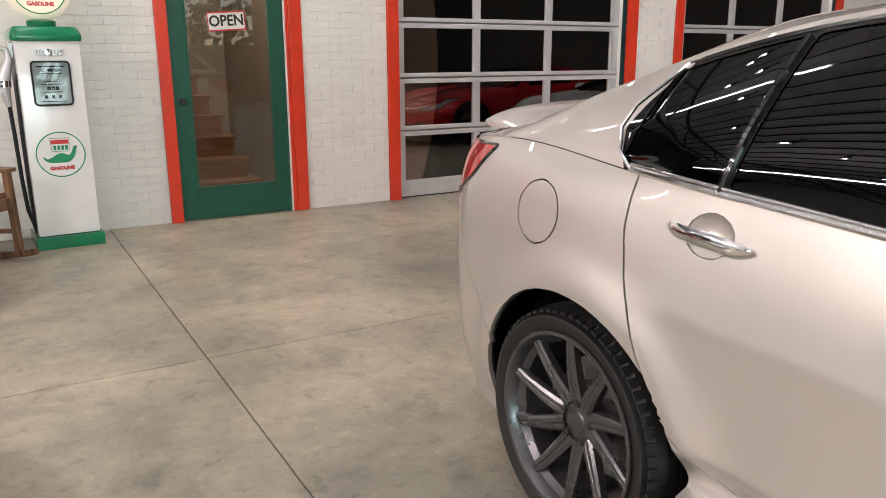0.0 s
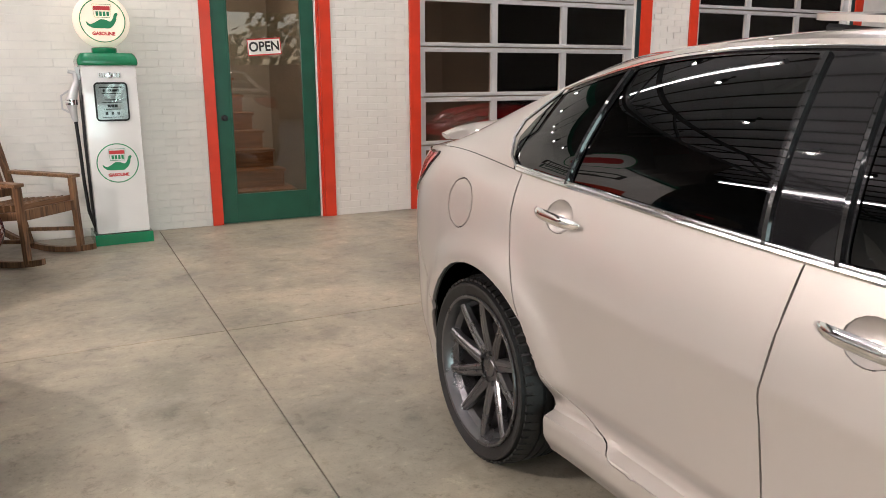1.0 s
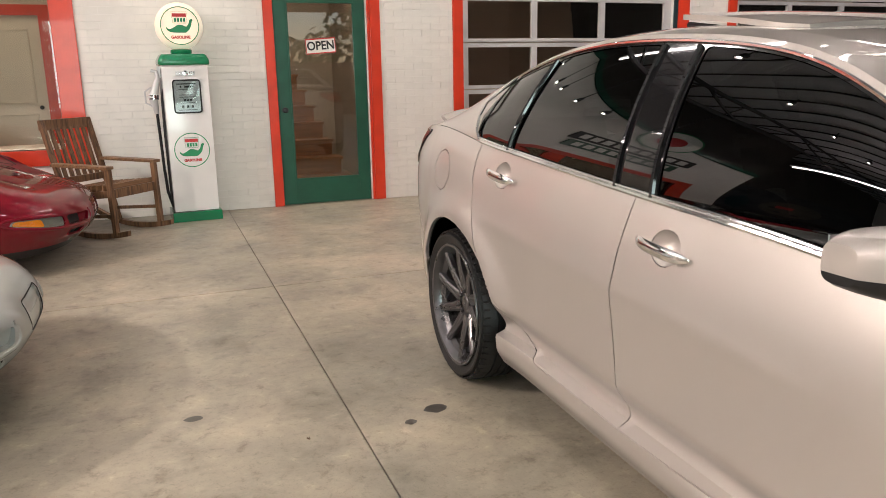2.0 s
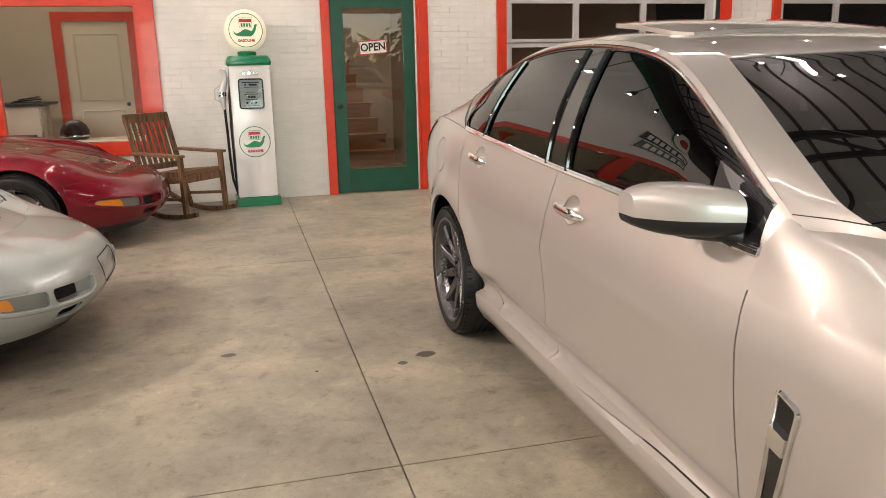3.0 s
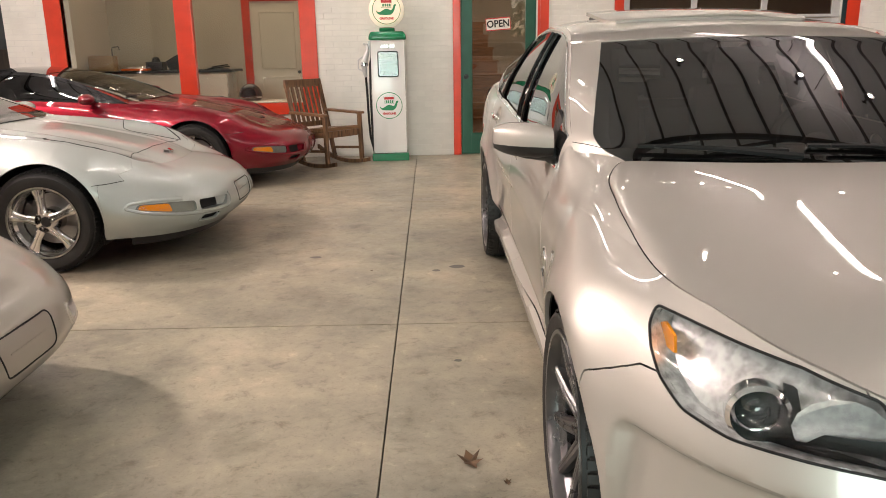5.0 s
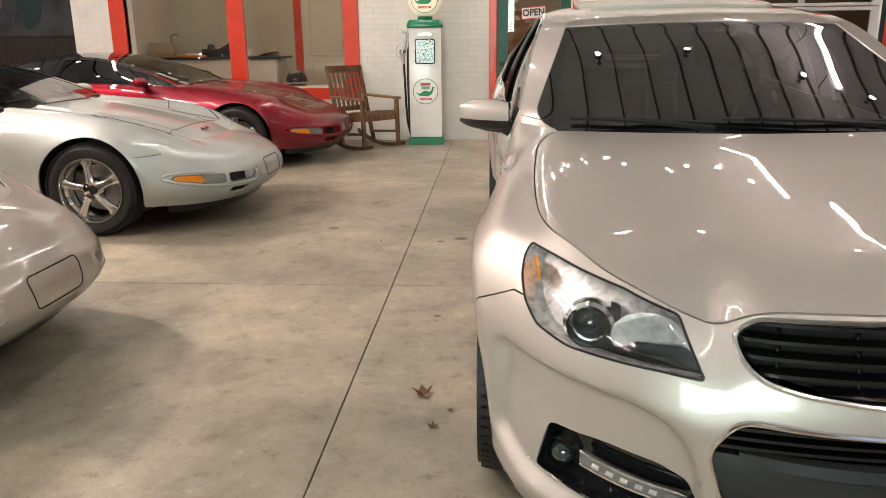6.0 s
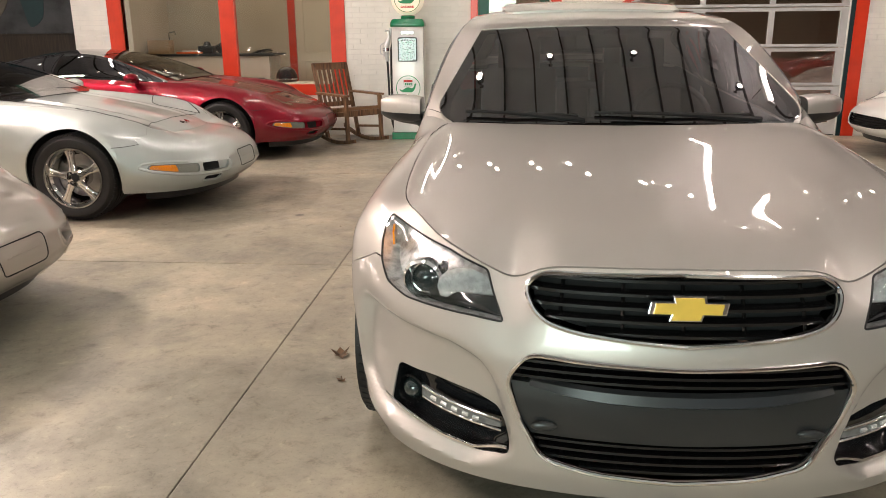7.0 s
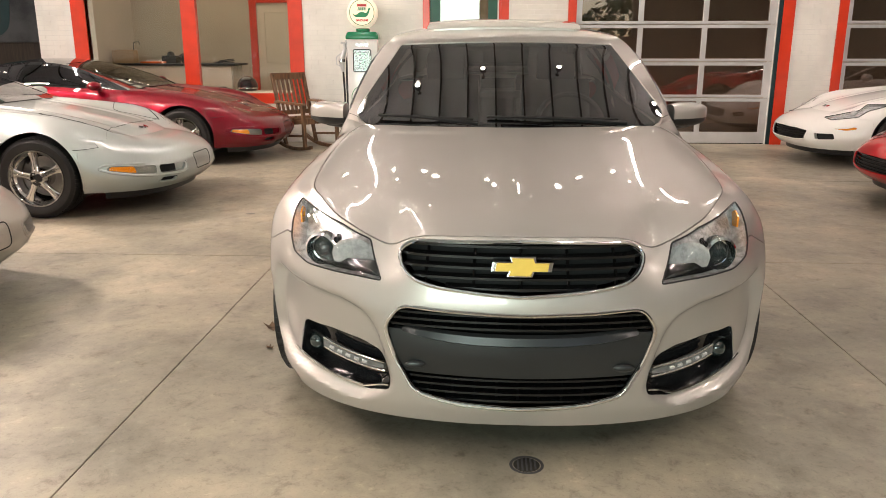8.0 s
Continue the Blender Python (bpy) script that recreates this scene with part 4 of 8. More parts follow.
    skin.dents.append((fillet([F(0.415, 0.25), F(0.424, 0.30), F(0.440, 0.379), F(0.467, 0.458), F(0.503, 0.505), F(0.58, 0.536), F(0.72, 0.548), F(0.86, 0.565), F(0.87, 0.33), F(0.80, 0.255), F(0.60, 0.200), F(0.516, 0.188)], 0.03), 0.034, 0.036))
    cups = [(2.498, 0.866), (3.474, 0.941)]
    cup = lambda l, zc_: ring(sl(l), zc_, 0.058, 0.047, 40)
    arch_f = [(sl(HF + x), HZ + z) for x, z in [(-0.372, -0.5)] + ring(0, 0, 0.368, 0.368, 40, math.pi + 0.25, -0.25)[0:] + [(0.372, -0.5)]]
    arch_r = [(sl(HR + x), HZ + z) for x, z in [(-0.388, -0.5)] + ring(0, 0, 0.384, 0.384, 40, math.pi + 0.25, -0.25)[0:] + [(0.388, -0.5)]]
    d1 = loop_l([(1.588, 1.2), (1.588, 0.93), (1.580, 0.80), (1.570, 0.688), (1.568, 0.5), (1.55, 0.362), (1.545, 0.285), (2.668, 0.285), (2.688, 0.388), (2.716, 0.682), (2.672, 0.987), (2.66, 1.2)])
    d2 = loop_l([(2.66, 1.2), (2.672, 0.987), (2.716, 0.682), (2.688, 0.388), (2.668, 0.285), (3.18, 0.30), (3.30, 0.335), (3.42, 0.397), (3.53, 0.472), (3.615, 0.637), (3.68, 0.80), (3.705, 0.92), (3.71, 1.05), (3.70, 1.2)])
    bumper_f = [(-0.3, -0.5), (sl(0.80), -0.5), (sl(0.553), 0.628), N(0.79, 0.46, 0.689), F(0.60, 0.69), F(0.46, 0.66), F(0.434, 0.612), F(0.385, 0.705), F(0.335, 0.738), (0, 0.746), (-0.3, 0.746)]
    nose_top = [(-0.3, 0.746), (0, 0.746), F(0.335, 0.738), F(0.385, 0.705), F(0.434, 0.612), F(0.50, 0.74), (F(0.5, 0.7)[0], 0.9), (-0.3, 0.9)]
    bumper_r = loop_l([(4.20, -0.5), (4.235, 0.50), (4.40, 0.62), (4.50, 0.80), (4.53, 0.88)]) + [(skin.at("r", 0.7), 0.86), (skin.end + 0.3, 0.84), (skin.end + 0.3, -0.5)]
    lamp_r = fillet(loop_l([(4.30, 1.058), (4.40, 0.96), (4.55, 0.880)]) + [(skin.at("r", 0.62), 0.90), (skin.at("r", 0.45), 0.98), (skin.at("r", 0.42), 1.04)], 0.015)
    sill = loop_l([(1.0, 0.285), (2.668, 0.285), (3.18, 0.30), (3.30, 0.335), (3.42, 0.397), (3.53, 0.472), (3.62, 0.40), (3.64, -0.3), (1.0, -0.3)])
    loops = [("rear_bumper", bumper_r), ("front_bumper", bumper_f), ("front_bumper", nose_top), ("side_sill", sill), ("front_door", d1), ("rear_door", d2),
             ("fuel_door", ring(sl(4.03), 0.905, 0.088, 0.086)), ("handle_cup", cup(*cups[0])), ("handle_cup", cup(*cups[1])), ("headlight", lamp), ("upper_grille", fillet(upper, 0.03, 5)), ("lower_grille", fillet(lower, 0.035, 5)), ("fog_lamp", fog), ("tail_light", lamp_r), ("front_arch", arch_f), ("rear_arch", arch_r)]
    sgrid = np.unique(np.concatenate([np.linspace(0, sl(0.95), 118), np.linspace(sl(0.95), sl(4.4), 190), np.linspace(sl(4.4), skin.end, 46)]))
    void = {"front_arch", "rear_arch", "upper_grille", "lower_grille", "fog_lamp", "headlight", "tail_light", "handle_cup"}
    loops = [(n if n else "fender", l) for n, l in loops]
    s, z, who, made = shell(car, skin, sgrid, 66, [("quarter_panel", loop_l([(3.1, -0.5), (3.1, 1.3), (4.9, 1.3)]) + [(skin.end + 0.3, 1.3), (skin.end + 0.3, -0.5)])] + loops,
                            {"": M_PEARL}, {"front_bumper", "rear_bumper"}, void, {"fuel_door": "round flush fuel filler flap"}, 0.003)
    for (name, sd), ob in list(made.items()):
        if name == "":
            ob.name = "fender"

    # bonnet, boot lid
    sa, sc = sl(1.12), sl(0.60)
    front = skin.point(np.linspace(0, sc, 200), skin.zs(np.linspace(0, sc, 200)))
    flank = skin.point(np.linspace(sc, sa, 200), skin.zs(np.linspace(sc, sa, 200)))
    c0, c1 = front[0], np.array([0, 1.18, 0.983])
    bend = [(0.0, 1.18, 0.983), (0.30, 1.196, 0.985), (0.50, 1.232, 0.986), (0.61, 1.264, 0.985), (0.650, 1.281, 0.983), (0.672, 1.280, 0.977), (0.694, 1.250, 0.966), (0.722, 1.185, 0.945)]
    edge_t = np.linspace(0, 1, len(bend) + 1)
    rear_edge = resample(np.stack([smooth_curve(edge_t, [q[k] for q in bend] + [float(flank[-1][k])], 0.012)(np.linspace(0, 1, 240)) for k in range(3)], -1), 60)
    lm = np.linspace(c0[1], c1[1], 70)
    mid = np.stack([0 * lm, lm, curve([c0[1], 0.22, 0.42, 0.75, 1.0, 1.18], [c0[2], 0.806, 0.845, 0.904, 0.949, 0.983])(lm)], -1)
    edge_f = resample(front, 60)
    dip = np.interp(edge_f[:, 0], [0.0, 0.28, 0.62], [float(skin.zs(0.0)), float(skin.zs(skin.at("w", 0.30))), float(skin.zs(skin.at("w", 0.66)))]) - edge_f[:, 2]
    dip = np.where(edge_f[:, 0] < 0.62, np.maximum(dip, 0), 0)
    rear_edge[-1] = flank[-1]
    H = coons(mid, resample(flank, 70), edge_f + np.stack([0 * dip, 0 * dip, dip], -1), rear_edge)
    u, v = np.linspace(0, 1, 70)[:, None], np.linspace(0, 1, 60)[None]
    Z = H[..., 2].copy()
    for _ in range(40):
        Z[1:-1, 1:-1] = (Z[1:-1, 1:-1] * 2 + Z[:-2, 1:-1] + Z[2:, 1:-1] + Z[1:-1, :-2] + Z[1:-1, 2:]) / 6
    H[..., 2] += (Z - H[..., 2]) * np.clip((0.92 - u) / 0.2, 0, 1)
    H[..., 2] -= dip[None] * np.clip(1 - u / 0.35, 0, 1) ** 2.5
    crease = 0.38 + 0.46 * u ** 0.9
    fall = 1 - 0.026 * np.log1p(np.exp((v - crease) / 0.026)) / (1 - crease)
    H[..., 2] += 0.014 * np.clip(fall, 0, 1) * np.sin(np.clip(u * 5, 0, 1) * math.pi / 2) * np.sin(np.clip((1 - u) * 4, 0, 1) * math.pi / 2)
    part("bonnet", patch(H, None, (1, -1), 0.003, 0.012), M_PEARL, car, "long bonnet with two crisp ridges", smooth=True, angle=50)
    # fender tops: from the shoulder over to the bonnet's rear corner, the glass corner and the pillar foot
    lt = np.linspace(0.74, 1.586, 96)
    st_ = np.array([sl(x) for x in lt])
    drop = curve([0.74, 0.95, 1.15, 1.30, 1.45, 1.586], [0.006, 0.024, 0.052, 0.075, 0.085, 0.070])(lt)
    outer = skin.point(st_, skin.zs(st_) - drop, 0.0008)
    lean = (skin.point(st_, skin.zs(st_) - drop, 0.0008) - skin.point(st_, skin.zs(st_) - drop - 0.012, 0.0008)) / 0.012
    k0 = int(np.argmin(np.hypot(rear_edge[:, 0] - 0.661, rear_edge[:, 1] - 1.281)))
    chain = np.concatenate([[q for q in flank if q[1] < rear_edge[-1][1] - 0.004], rear_edge[k0:][::-1], np.array([(0.680, 1.318, 0.987), (0.703, 1.360, 0.990), (0.738, 1.430, 0.992), (0.772, 1.498, 0.986), (0.7655, 1.54, 1.008), (0.759, 1.60, 1.046)])])
    chain = chain[np.argsort(chain[:, 1], kind="stable")]
    inner = np.stack([np.interp(lt, chain[:, 1], chain[:, 0]), lt, np.interp(lt, chain[:, 1], chain[:, 2])], -1)
    inner[:, 0] += 0.003 * (lt < 1.285)
    span_ = np.linalg.norm(inner - outer, axis=1)[:, None]
    flat = curve([0.74, 1.28, 1.42, 1.50, 1.586], [0.45, 0.25, 0.32, 0.6, 1.5])(lt)
    T1 = np.stack([-np.ones_like(lt), 0 * lt, flat], -1)
    T1 *= span_ / np.linalg.norm(T1, axis=1)[:, None]
    T0 = lean / np.linalg.norm(lean, axis=1)[:, None] * span_
    h = np.linspace(0, 1, 18)[None, :, None]
    G = outer[:, None] * (1 + 2 * h) * (1 - h) ** 2 + T0[:, None] * h * (1 - h) ** 2 + inner[:, None] * h * h * (3 - 2 * h) + T1[:, None] * h * h * (h - 1)
    for _ in range(40):
        G[1:-1, 1:-1] = (2 * G[1:-1, 1:-1] + G[:-2, 1:-1] + G[2:, 1:-1]) / 4
    for sd in (1, -1):
        part("fender_top", patch(G, None, (sd,)), M_PEARL, car, smooth=True, angle=60)
        part("pillar_seam", tube(mirror_pts([(0.704, 1.390, 1.0105), (0.735, 1.466, 1.0125), (0.767, 1.543, 1.011)], sd), 0.0018, 5), M_LINER, car, "thin seam at the foot of the pillar")

    sd0, sd1 = sl(4.26), sl(4.60)
    flank = skin.point(np.linspace(sd0, sd1, 120), skin.zs(np.linspace(sd0, sd1, 120)))
    back = skin.point(np.linspace(sd1, skin.end, 120), skin.zs(np.linspace(sd1, skin.end, 120)))[::-1]
    c0, c1 = np.array([0, 4.30, 1.155]), back[0]
    lm = np.linspace(c0[1], c1[1], 40)
    mid = np.stack([0 * lm, lm, curve([c0[1], 4.45, 4.7, c1[1]], [c0[2], 1.135, 1.105, c1[2]])(lm)], -1)
    t = np.linspace(0, 1, 40)
    head = np.stack([flank[0][0] * t, c0[1] + (flank[0][1] - c0[1]) * t ** 2, c0[2] + (flank[0][2] - c0[2]) * t ** 2], -1)
    B = coons(mid, resample(flank, 40), head, resample(back, 40))
    part("boot_lid", patch(B, None, (1, -1), 0.002, 0.02), M_PEARL, car, smooth=True, angle=50)
    sp = bmesh.new()
    rows = []
    for w in np.linspace(-0.66, 0.66, 41):
        e = abs(w) / 0.66
        l, zc = 4.735 - 0.13 * e ** 2.2, 1.118 - 0.028 * e ** 2.5
        k = 1 - 0.55 * e ** 6
        rows.append([sp.verts.new((w, l + a * k, zc + b * k)) for a, b in ((-0.20, -0.012), (-0.10, 0.014), (0.0, 0.034), (0.03, 0.032), (0.035, 0.022), (0.0, -0.002), (-0.06, -0.02))])
    for A, Bb in zip(rows, rows[1:]):
        for i in range(7):
            sp.faces.new((A[i], A[(i + 1) % 7], Bb[(i + 1) % 7], Bb[i]))
    sp.faces.new(rows[0]); sp.faces.new(rows[-1][::-1])
    bmesh.ops.recalc_face_normals(sp, faces=sp.faces)
    part("spoiler", sp, M_PEARL, car, "low lip spoiler on the boot", smooth=True, angle=40)

    # cabin
    table_l = np.linspace(1.4, 4.5, 120)
    tb = skin.point(np.array([sl(x) for x in table_l]), skin.zs(np.array([sl(x) for x in table_l])))
    bw, bz = (lambda l: np.interp(l, tb[:, 1], tb[:, 0])), (lambda l: np.interp(l, tb[:, 1], tb[:, 2]))
    p = [0, 0.12, 0.25, 0.40, 0.55, 0.70, 0.85, 1]
    lr, wr, zr = [1.50, 1.72, 2.04, 2.42, 2.95, 3.45, 3.92, 4.30], [0.772, 0.748, 0.690, 0.635, 0.612, 0.615, 0.64, 0.70], [0.984, 1.118, 1.288, 1.388, 1.420, 1.382, 1.258, 1.115]
    lc, zc = [1.46, 1.63, 1.915, 2.31, 2.92, 3.55, 3.98, 4.31], [0.955, 1.062, 1.235, 1.388, 1.455, 1.425, 1.285, 1.155]
    wins = [("w1", 1.66, 2.585, 0.030, 0.06, 0.03), ("w2", 2.80, 3.46, 0.030, 0.02, -0.05), ("w3", 3.49, 3.78, 0.030, -0.05, -0.02)]
    rl = rail(p, lr, zr)
    black = [(float(x), float(bz(x)) - 0.05) for x in np.linspace(1.588, 3.74, 20)] + [(3.79, 1.09), (3.815, 1.145), (3.79, 1.205)] + [(float(x), float(rl(x)) - 0.018) for x in np.linspace(3.72, 1.62, 40)] + [(1.592, 1.020)]
    side, PS, cl = cabin(car, p, lr, wr, zr, lc, zc, bw, bz, 0.020, (0.0, 0.385), (0.71, 0.97), 0.84, wins, black, M_PEARL, M_PEARL,
                         edge=([0, 0.10, 0.20, 0.30, 0.37, 0.385, 0.55, 0.70, 0.85, 1], [1.50, 1.585, 1.76, 1.97, 2.159, 2.20, 2.86, 3.45, 3.92, 4.30], [1.215, 1.435, 1.652, 1.874, 2.029, 2.062, 2.90, 3.55, 3.98, 4.31],
                               [0.974, 1.078, 1.177, 1.275, 1.3384, 1.352, 1.455, 1.425, 1.285, 1.155], [0.760, 0.712, 0.660, 0.608, 0.5718, 0.564, 0.50, 0.50, 0.54, 0.62], [1.285, 1.490, 1.700, 1.905, 2.0573, 2.09, 2.89, 3.50, 3.95, 4.305], [0.950, 1.052, 1.153, 1.252, 1.3228, 1.338, 1.441, 1.407, 1.272, 1.135], (-0.098, 0.005, 0.026)))
    for sd in (1, -1):
        ls = np.linspace(1.585, 3.74, 60)
        pts = [(float(bw(x)) + 0.004, float(x), float(bz(x)) + 0.004) for x in ls]
        bm = bmesh.new()
        for dz, r in ((0.0, 0.0085), (0.011, 0.005)):
            tube(mirror_pts([(a, b, c + dz) for a, b, c in pts], sd), r, 8, False, bm)
        part("chrome_strip", bm, M_CHROME, car, "bright chrome strip under the side windows", smooth=True)
        top = []
        for x in np.linspace(3.74, 1.62, 80):
            zz = max(float(rl(x)) - 0.018, float(bz(x)) + 0.01)
            q = side.point(np.array(x), np.array(zz), 0.003)
            top.append(tuple(map(float, q)))
        top = [(pts[-1][0], pts[-1][1], pts[-1][2]), (pts[-1][0] - 0.01, 3.79, 1.09), (pts[-1][0] - 0.035, 3.815, 1.145), (pts[-1][0] - 0.06, 3.79, 1.20)] + [t for t in top if t[1] < 3.76 and not (t[1] > 3.6 and t[2] < 1.2)] + [(0.770, 1.592, 1.025), (pts[0][0], 1.585, 0.915)]
        part("chrome_strip", tube(mirror_pts(top, sd), 0.0055, 6), M_CHROME, car, smooth=True)
        for x0, x1 in ((2.60, 2.640), (2.775, 2.80), (3.475, 3.428)):
            bm = bmesh.new()
            tube(mirror_pts([(float(q[0]), float(q[1]), float(q[2])) for q in [side.point(np.array(x0 + (x1 - x0) * f), np.array(float(bz(x0)) * (1 - f) + (float(rl(x1)) - 0.03) * f + 0.0), 0.004) for f in np.linspace(0.02, 1, 10)]], sd), 0.009, 6, False, bm)
            part("window_divider", bm, M_GLOSS_BLACK, car, smooth=True)

    # sunroof, tilted open
    bm = bmesh.new()
    rows = []
    for i, l in enumerate(np.linspace(2.50, 3.02, 14)):
        f = i / 13
        k = 1 - 0.10 * abs(2 * f - 1) ** 8
        row = []
        for w in np.linspace(-0.46 * k, 0.46 * k, 17):
            q = abs(w) / 0.62
            base = 1.40 + 0.052 * math.sin((l - 2.3) / 1.3 * math.pi)
            row.append(bm.verts.new((w, l, base - 0.035 * q ** 2.6 + -0.002 + 0.036 * f)))
        rows.append(row)
    for A, Bb in zip(rows, rows[1:]):
        for i in range(16):
            bm.faces.new((A[i], A[i + 1], Bb[i + 1], Bb[i]))
    ext = bmesh.ops.extrude_face_region(bm, geom=bm.faces[:])
    bmesh.ops.translate(bm, verts=[v for v in ext["geom"] if isinstance(v, bmesh.types.BMVert)], vec=(0, 0, 0.016))
    bmesh.ops.recalc_face_normals(bm, faces=bm.faces)
    sunroof = part("sunroof", bm, M_PEARL, car, "sunroof panel tilted up", smooth=True)
    bm = bmesh.new()
    tube([(-0.46, 2.50, 1.400), (0.46, 2.50, 1.400), (0.47, 3.02, 1.418), (-0.47, 3.02, 1.418)], 0.008, 6, True, bm)
    for sd in (1, -1):
        tube([(0.43 * sd, 2.60, 1.405), (0.43 * sd, 2.97, 1.452)], 0.010, 6, False, bm)
    part("sunroof_seal", bm, M_BLACK, sunroof, "black sunroof seal and arms")

    # grilles
    grille = part("upper_grille", patch(skin.point(s, z, -0.05), who == "upper_grille", (1, -1), 0, 0, skin.diag), M_LINER, car, "black slatted upper grille with chrome frame", smooth=True)
    for zc_ in np.linspace(0.608, 0.728, 5):
        r = span(upper, zc_)
        bm = bmesh.new()
        bar_on(skin, zc_, 0, r[1] - 0.004, -0.010, 0.0065, 0.035, bm)
        bar_on(skin, zc_, 0, r[1] - 0.004, -0.010, 0.0065, 0.035, bm, -1)
        part("slat", bm, M_GRILLE, grille)
    for w in np.linspace(-0.30, 0.30, 5):
        sw = skin.find(abs(w), 0.66)
        bm = bmesh.new()
        q = skin.point(np.full(5, sw), np.linspace(0.60, 0.75, 5), -0.042)
        tube(mirror_pts(q, 1 if w >= 0 else -1), 0.005, 5, False, bm)
        part("grille_rib", bm, M_GRILLE, grille)
    full = [(0.0, 0.746)] + [q for q in fillet(upper, 0.03, 5) if q[0] >= -0.001 and q[1] < 0.7459]
    seam(skin, [(0, 0.748)] + full, 0.0068, M_CHROME, grille, "chrome_frame", 0.002, closed=False, step=0.015, n=8, label="chrome grille surround")
    # badge: a slanted gold cross in a chrome border
    badge = [(-0.088, -0.016), (-0.036, -0.016), (-0.042, -0.034), (0.030, -0.034), (0.036, -0.016), (0.084, -0.016), (0.090, 0.016), (0.042, 0.016), (0.038, 0.034), (-0.034, 0.034), (-0.030, 0.016), (-0.082, 0.016)]
    bpos = skin.point(np.array(0.0), np.array(0.672), 0.0)
    for nm, k, dep, m, lab in (("badge_border", 1.12, 0.010, M_CHROME, "chrome badge rim"), ("badge", 0.97, 0.015, M_GOLD, "gold cross-shaped badge")):
        bm = slab([(x * k * 0.95, y * k * 0.82) for x, y in badge], 0.02, None, 0.002)
        bmesh.ops.transform(bm, matrix=pose(0, float(bpos[1]) - dep, 0.681, -8), verts=bm.verts)
        part(nm, bm, m, grille, lab)
    low = part("lower_grille", patch(skin.point(s, z, -0.055), who == "lower_grille", (1, -1), 0, 0, skin.diag), M_LINER, car, "wide dark lower intake with chrome frame", smooth=True)
    for zs_ in ([0.478, 0.500, 0.522], [0.225, 0.250, 0.275, 0.298]):
        for zc_ in zs_:
            r = span(lower, zc_)
            bm = bmesh.new()
            for sd in (1, -1):
                bar_on(skin, zc_, 0, r[1] - 0.006, -0.014, 0.006, 0.035, bm, sd)
            part("slat", bm, M_GRILLE, low)
    for w in np.linspace(-0.36, 0.36, 11):
        for za, zb_ in ((0.468, 0.532), (0.215, 0.31)):
            if abs(w) > 0.30 and za < 0.3:
                continue
            sw = skin.find(abs(w), (za + zb_) / 2)
            q = skin.point(np.full(4, sw), np.linspace(za, zb_, 4), -0.040)
            part("grille_rib", tube(mirror_pts(q, 1 if w >= 0 else -1), 0.005, 5), M_GRILLE, low)
    zz = np.linspace(0.0, 1.0, 12)
    rows = []
    for f in zz:
        zc_ = 0.312 + (0.462 - 0.312) * f
        r = span(lower, zc_)[1] - 0.006
        ss_ = np.linspace(0, r, 30)
        rows.append(skin.point(ss_, np.full(30, zc_) + 0.0 - 0.012 * (1 - ss_ / r) * (1 if f > 0.5 else 0.3), -0.012 + 0.010 * math.sin(f * math.pi)))
    part("lower_panel", patch(np.array(rows), None, (1, -1), 0, 0.03), M_VALANCE, low, "smooth dark grey centre panel", smooth=True)
    e = np.linspace(0, 1, 30)
    ss_ = span(lower, 0.468)[1] * 0.86 * e
    band = [skin.point(ss_, 0.424 + 0.036 * e ** 3 + h * (1 - 0.6 * e ** 4), o) for h, o in ((0.0, 0.0), (0.006, 0.007), (0.030, -0.004), (0.036, -0.022))]
    part("lip_bar", patch(np.stack(band, 1), None, (1, -1)), M_VALANCE, low, "glossy curved ledge over the lower panel", smooth=True)
    for sd in (1, -1):
        q = skin.point(np.array(skin.find(0.33, 0.345)), np.array(0.345), 0.004)
        bm = bmesh.new()
        bmesh.ops.create_uvsphere(bm, u_segments=16, v_segments=8, radius=1)
        bmesh.ops.transform(bm, matrix=Matrix.Translation((float(q[0]) * sd, float(q[1]), 0.345)) @ Matrix.Diagonal((0.034, 0.008, 0.013, 1)), verts=bm.verts)
        part("bumper_sensor", bm, M_VALANCE, low, smooth=True)
    lower_r = fillet(lower, 0.035, 5)
    full = [q for q in lower_r if q[0] >= -0.001]
    seam(skin, full, 0.0062, M_CHROME, low, "chrome_frame", 0.002, closed=False, step=0.015, n=8, label="chrome intake surround")

    # lamps
    keep_diag = skin.diag
    for sd in (1, -1):
        bowl = part("headlight", patch(skin.point(s, z, -0.055), who == "headlight", (sd,), 0, 0, skin.diag), M_LAMP_INNER, car, "swept-back clear headlight with chrome projector", smooth=True)
        rimq = skin.point(np.array([a for a, b in lamp]), np.array([b for a, b in lamp]), -0.055)
        rimf = skin.point(np.array([a for a, b in lamp]), np.array([b for a, b in lamp]), -0.002)
        n = len(lamp)
        part("lamp_wall", ([(p[0] * sd, p[1], p[2]) for p in np.concatenate([rimq, rimf])], [(i, (i + 1) % n, n + (i + 1) % n, n + i) for i in range(n)]), M_LAMP_INNER, bowl, "bright inner wall")
        part("lens", patch(skin.point(s, z, 0.001), who == "headlight", (sd,), 0, 0, skin.diag), M_LENS, bowl, "clear plastic lens", smooth=True).visible_shadow = False
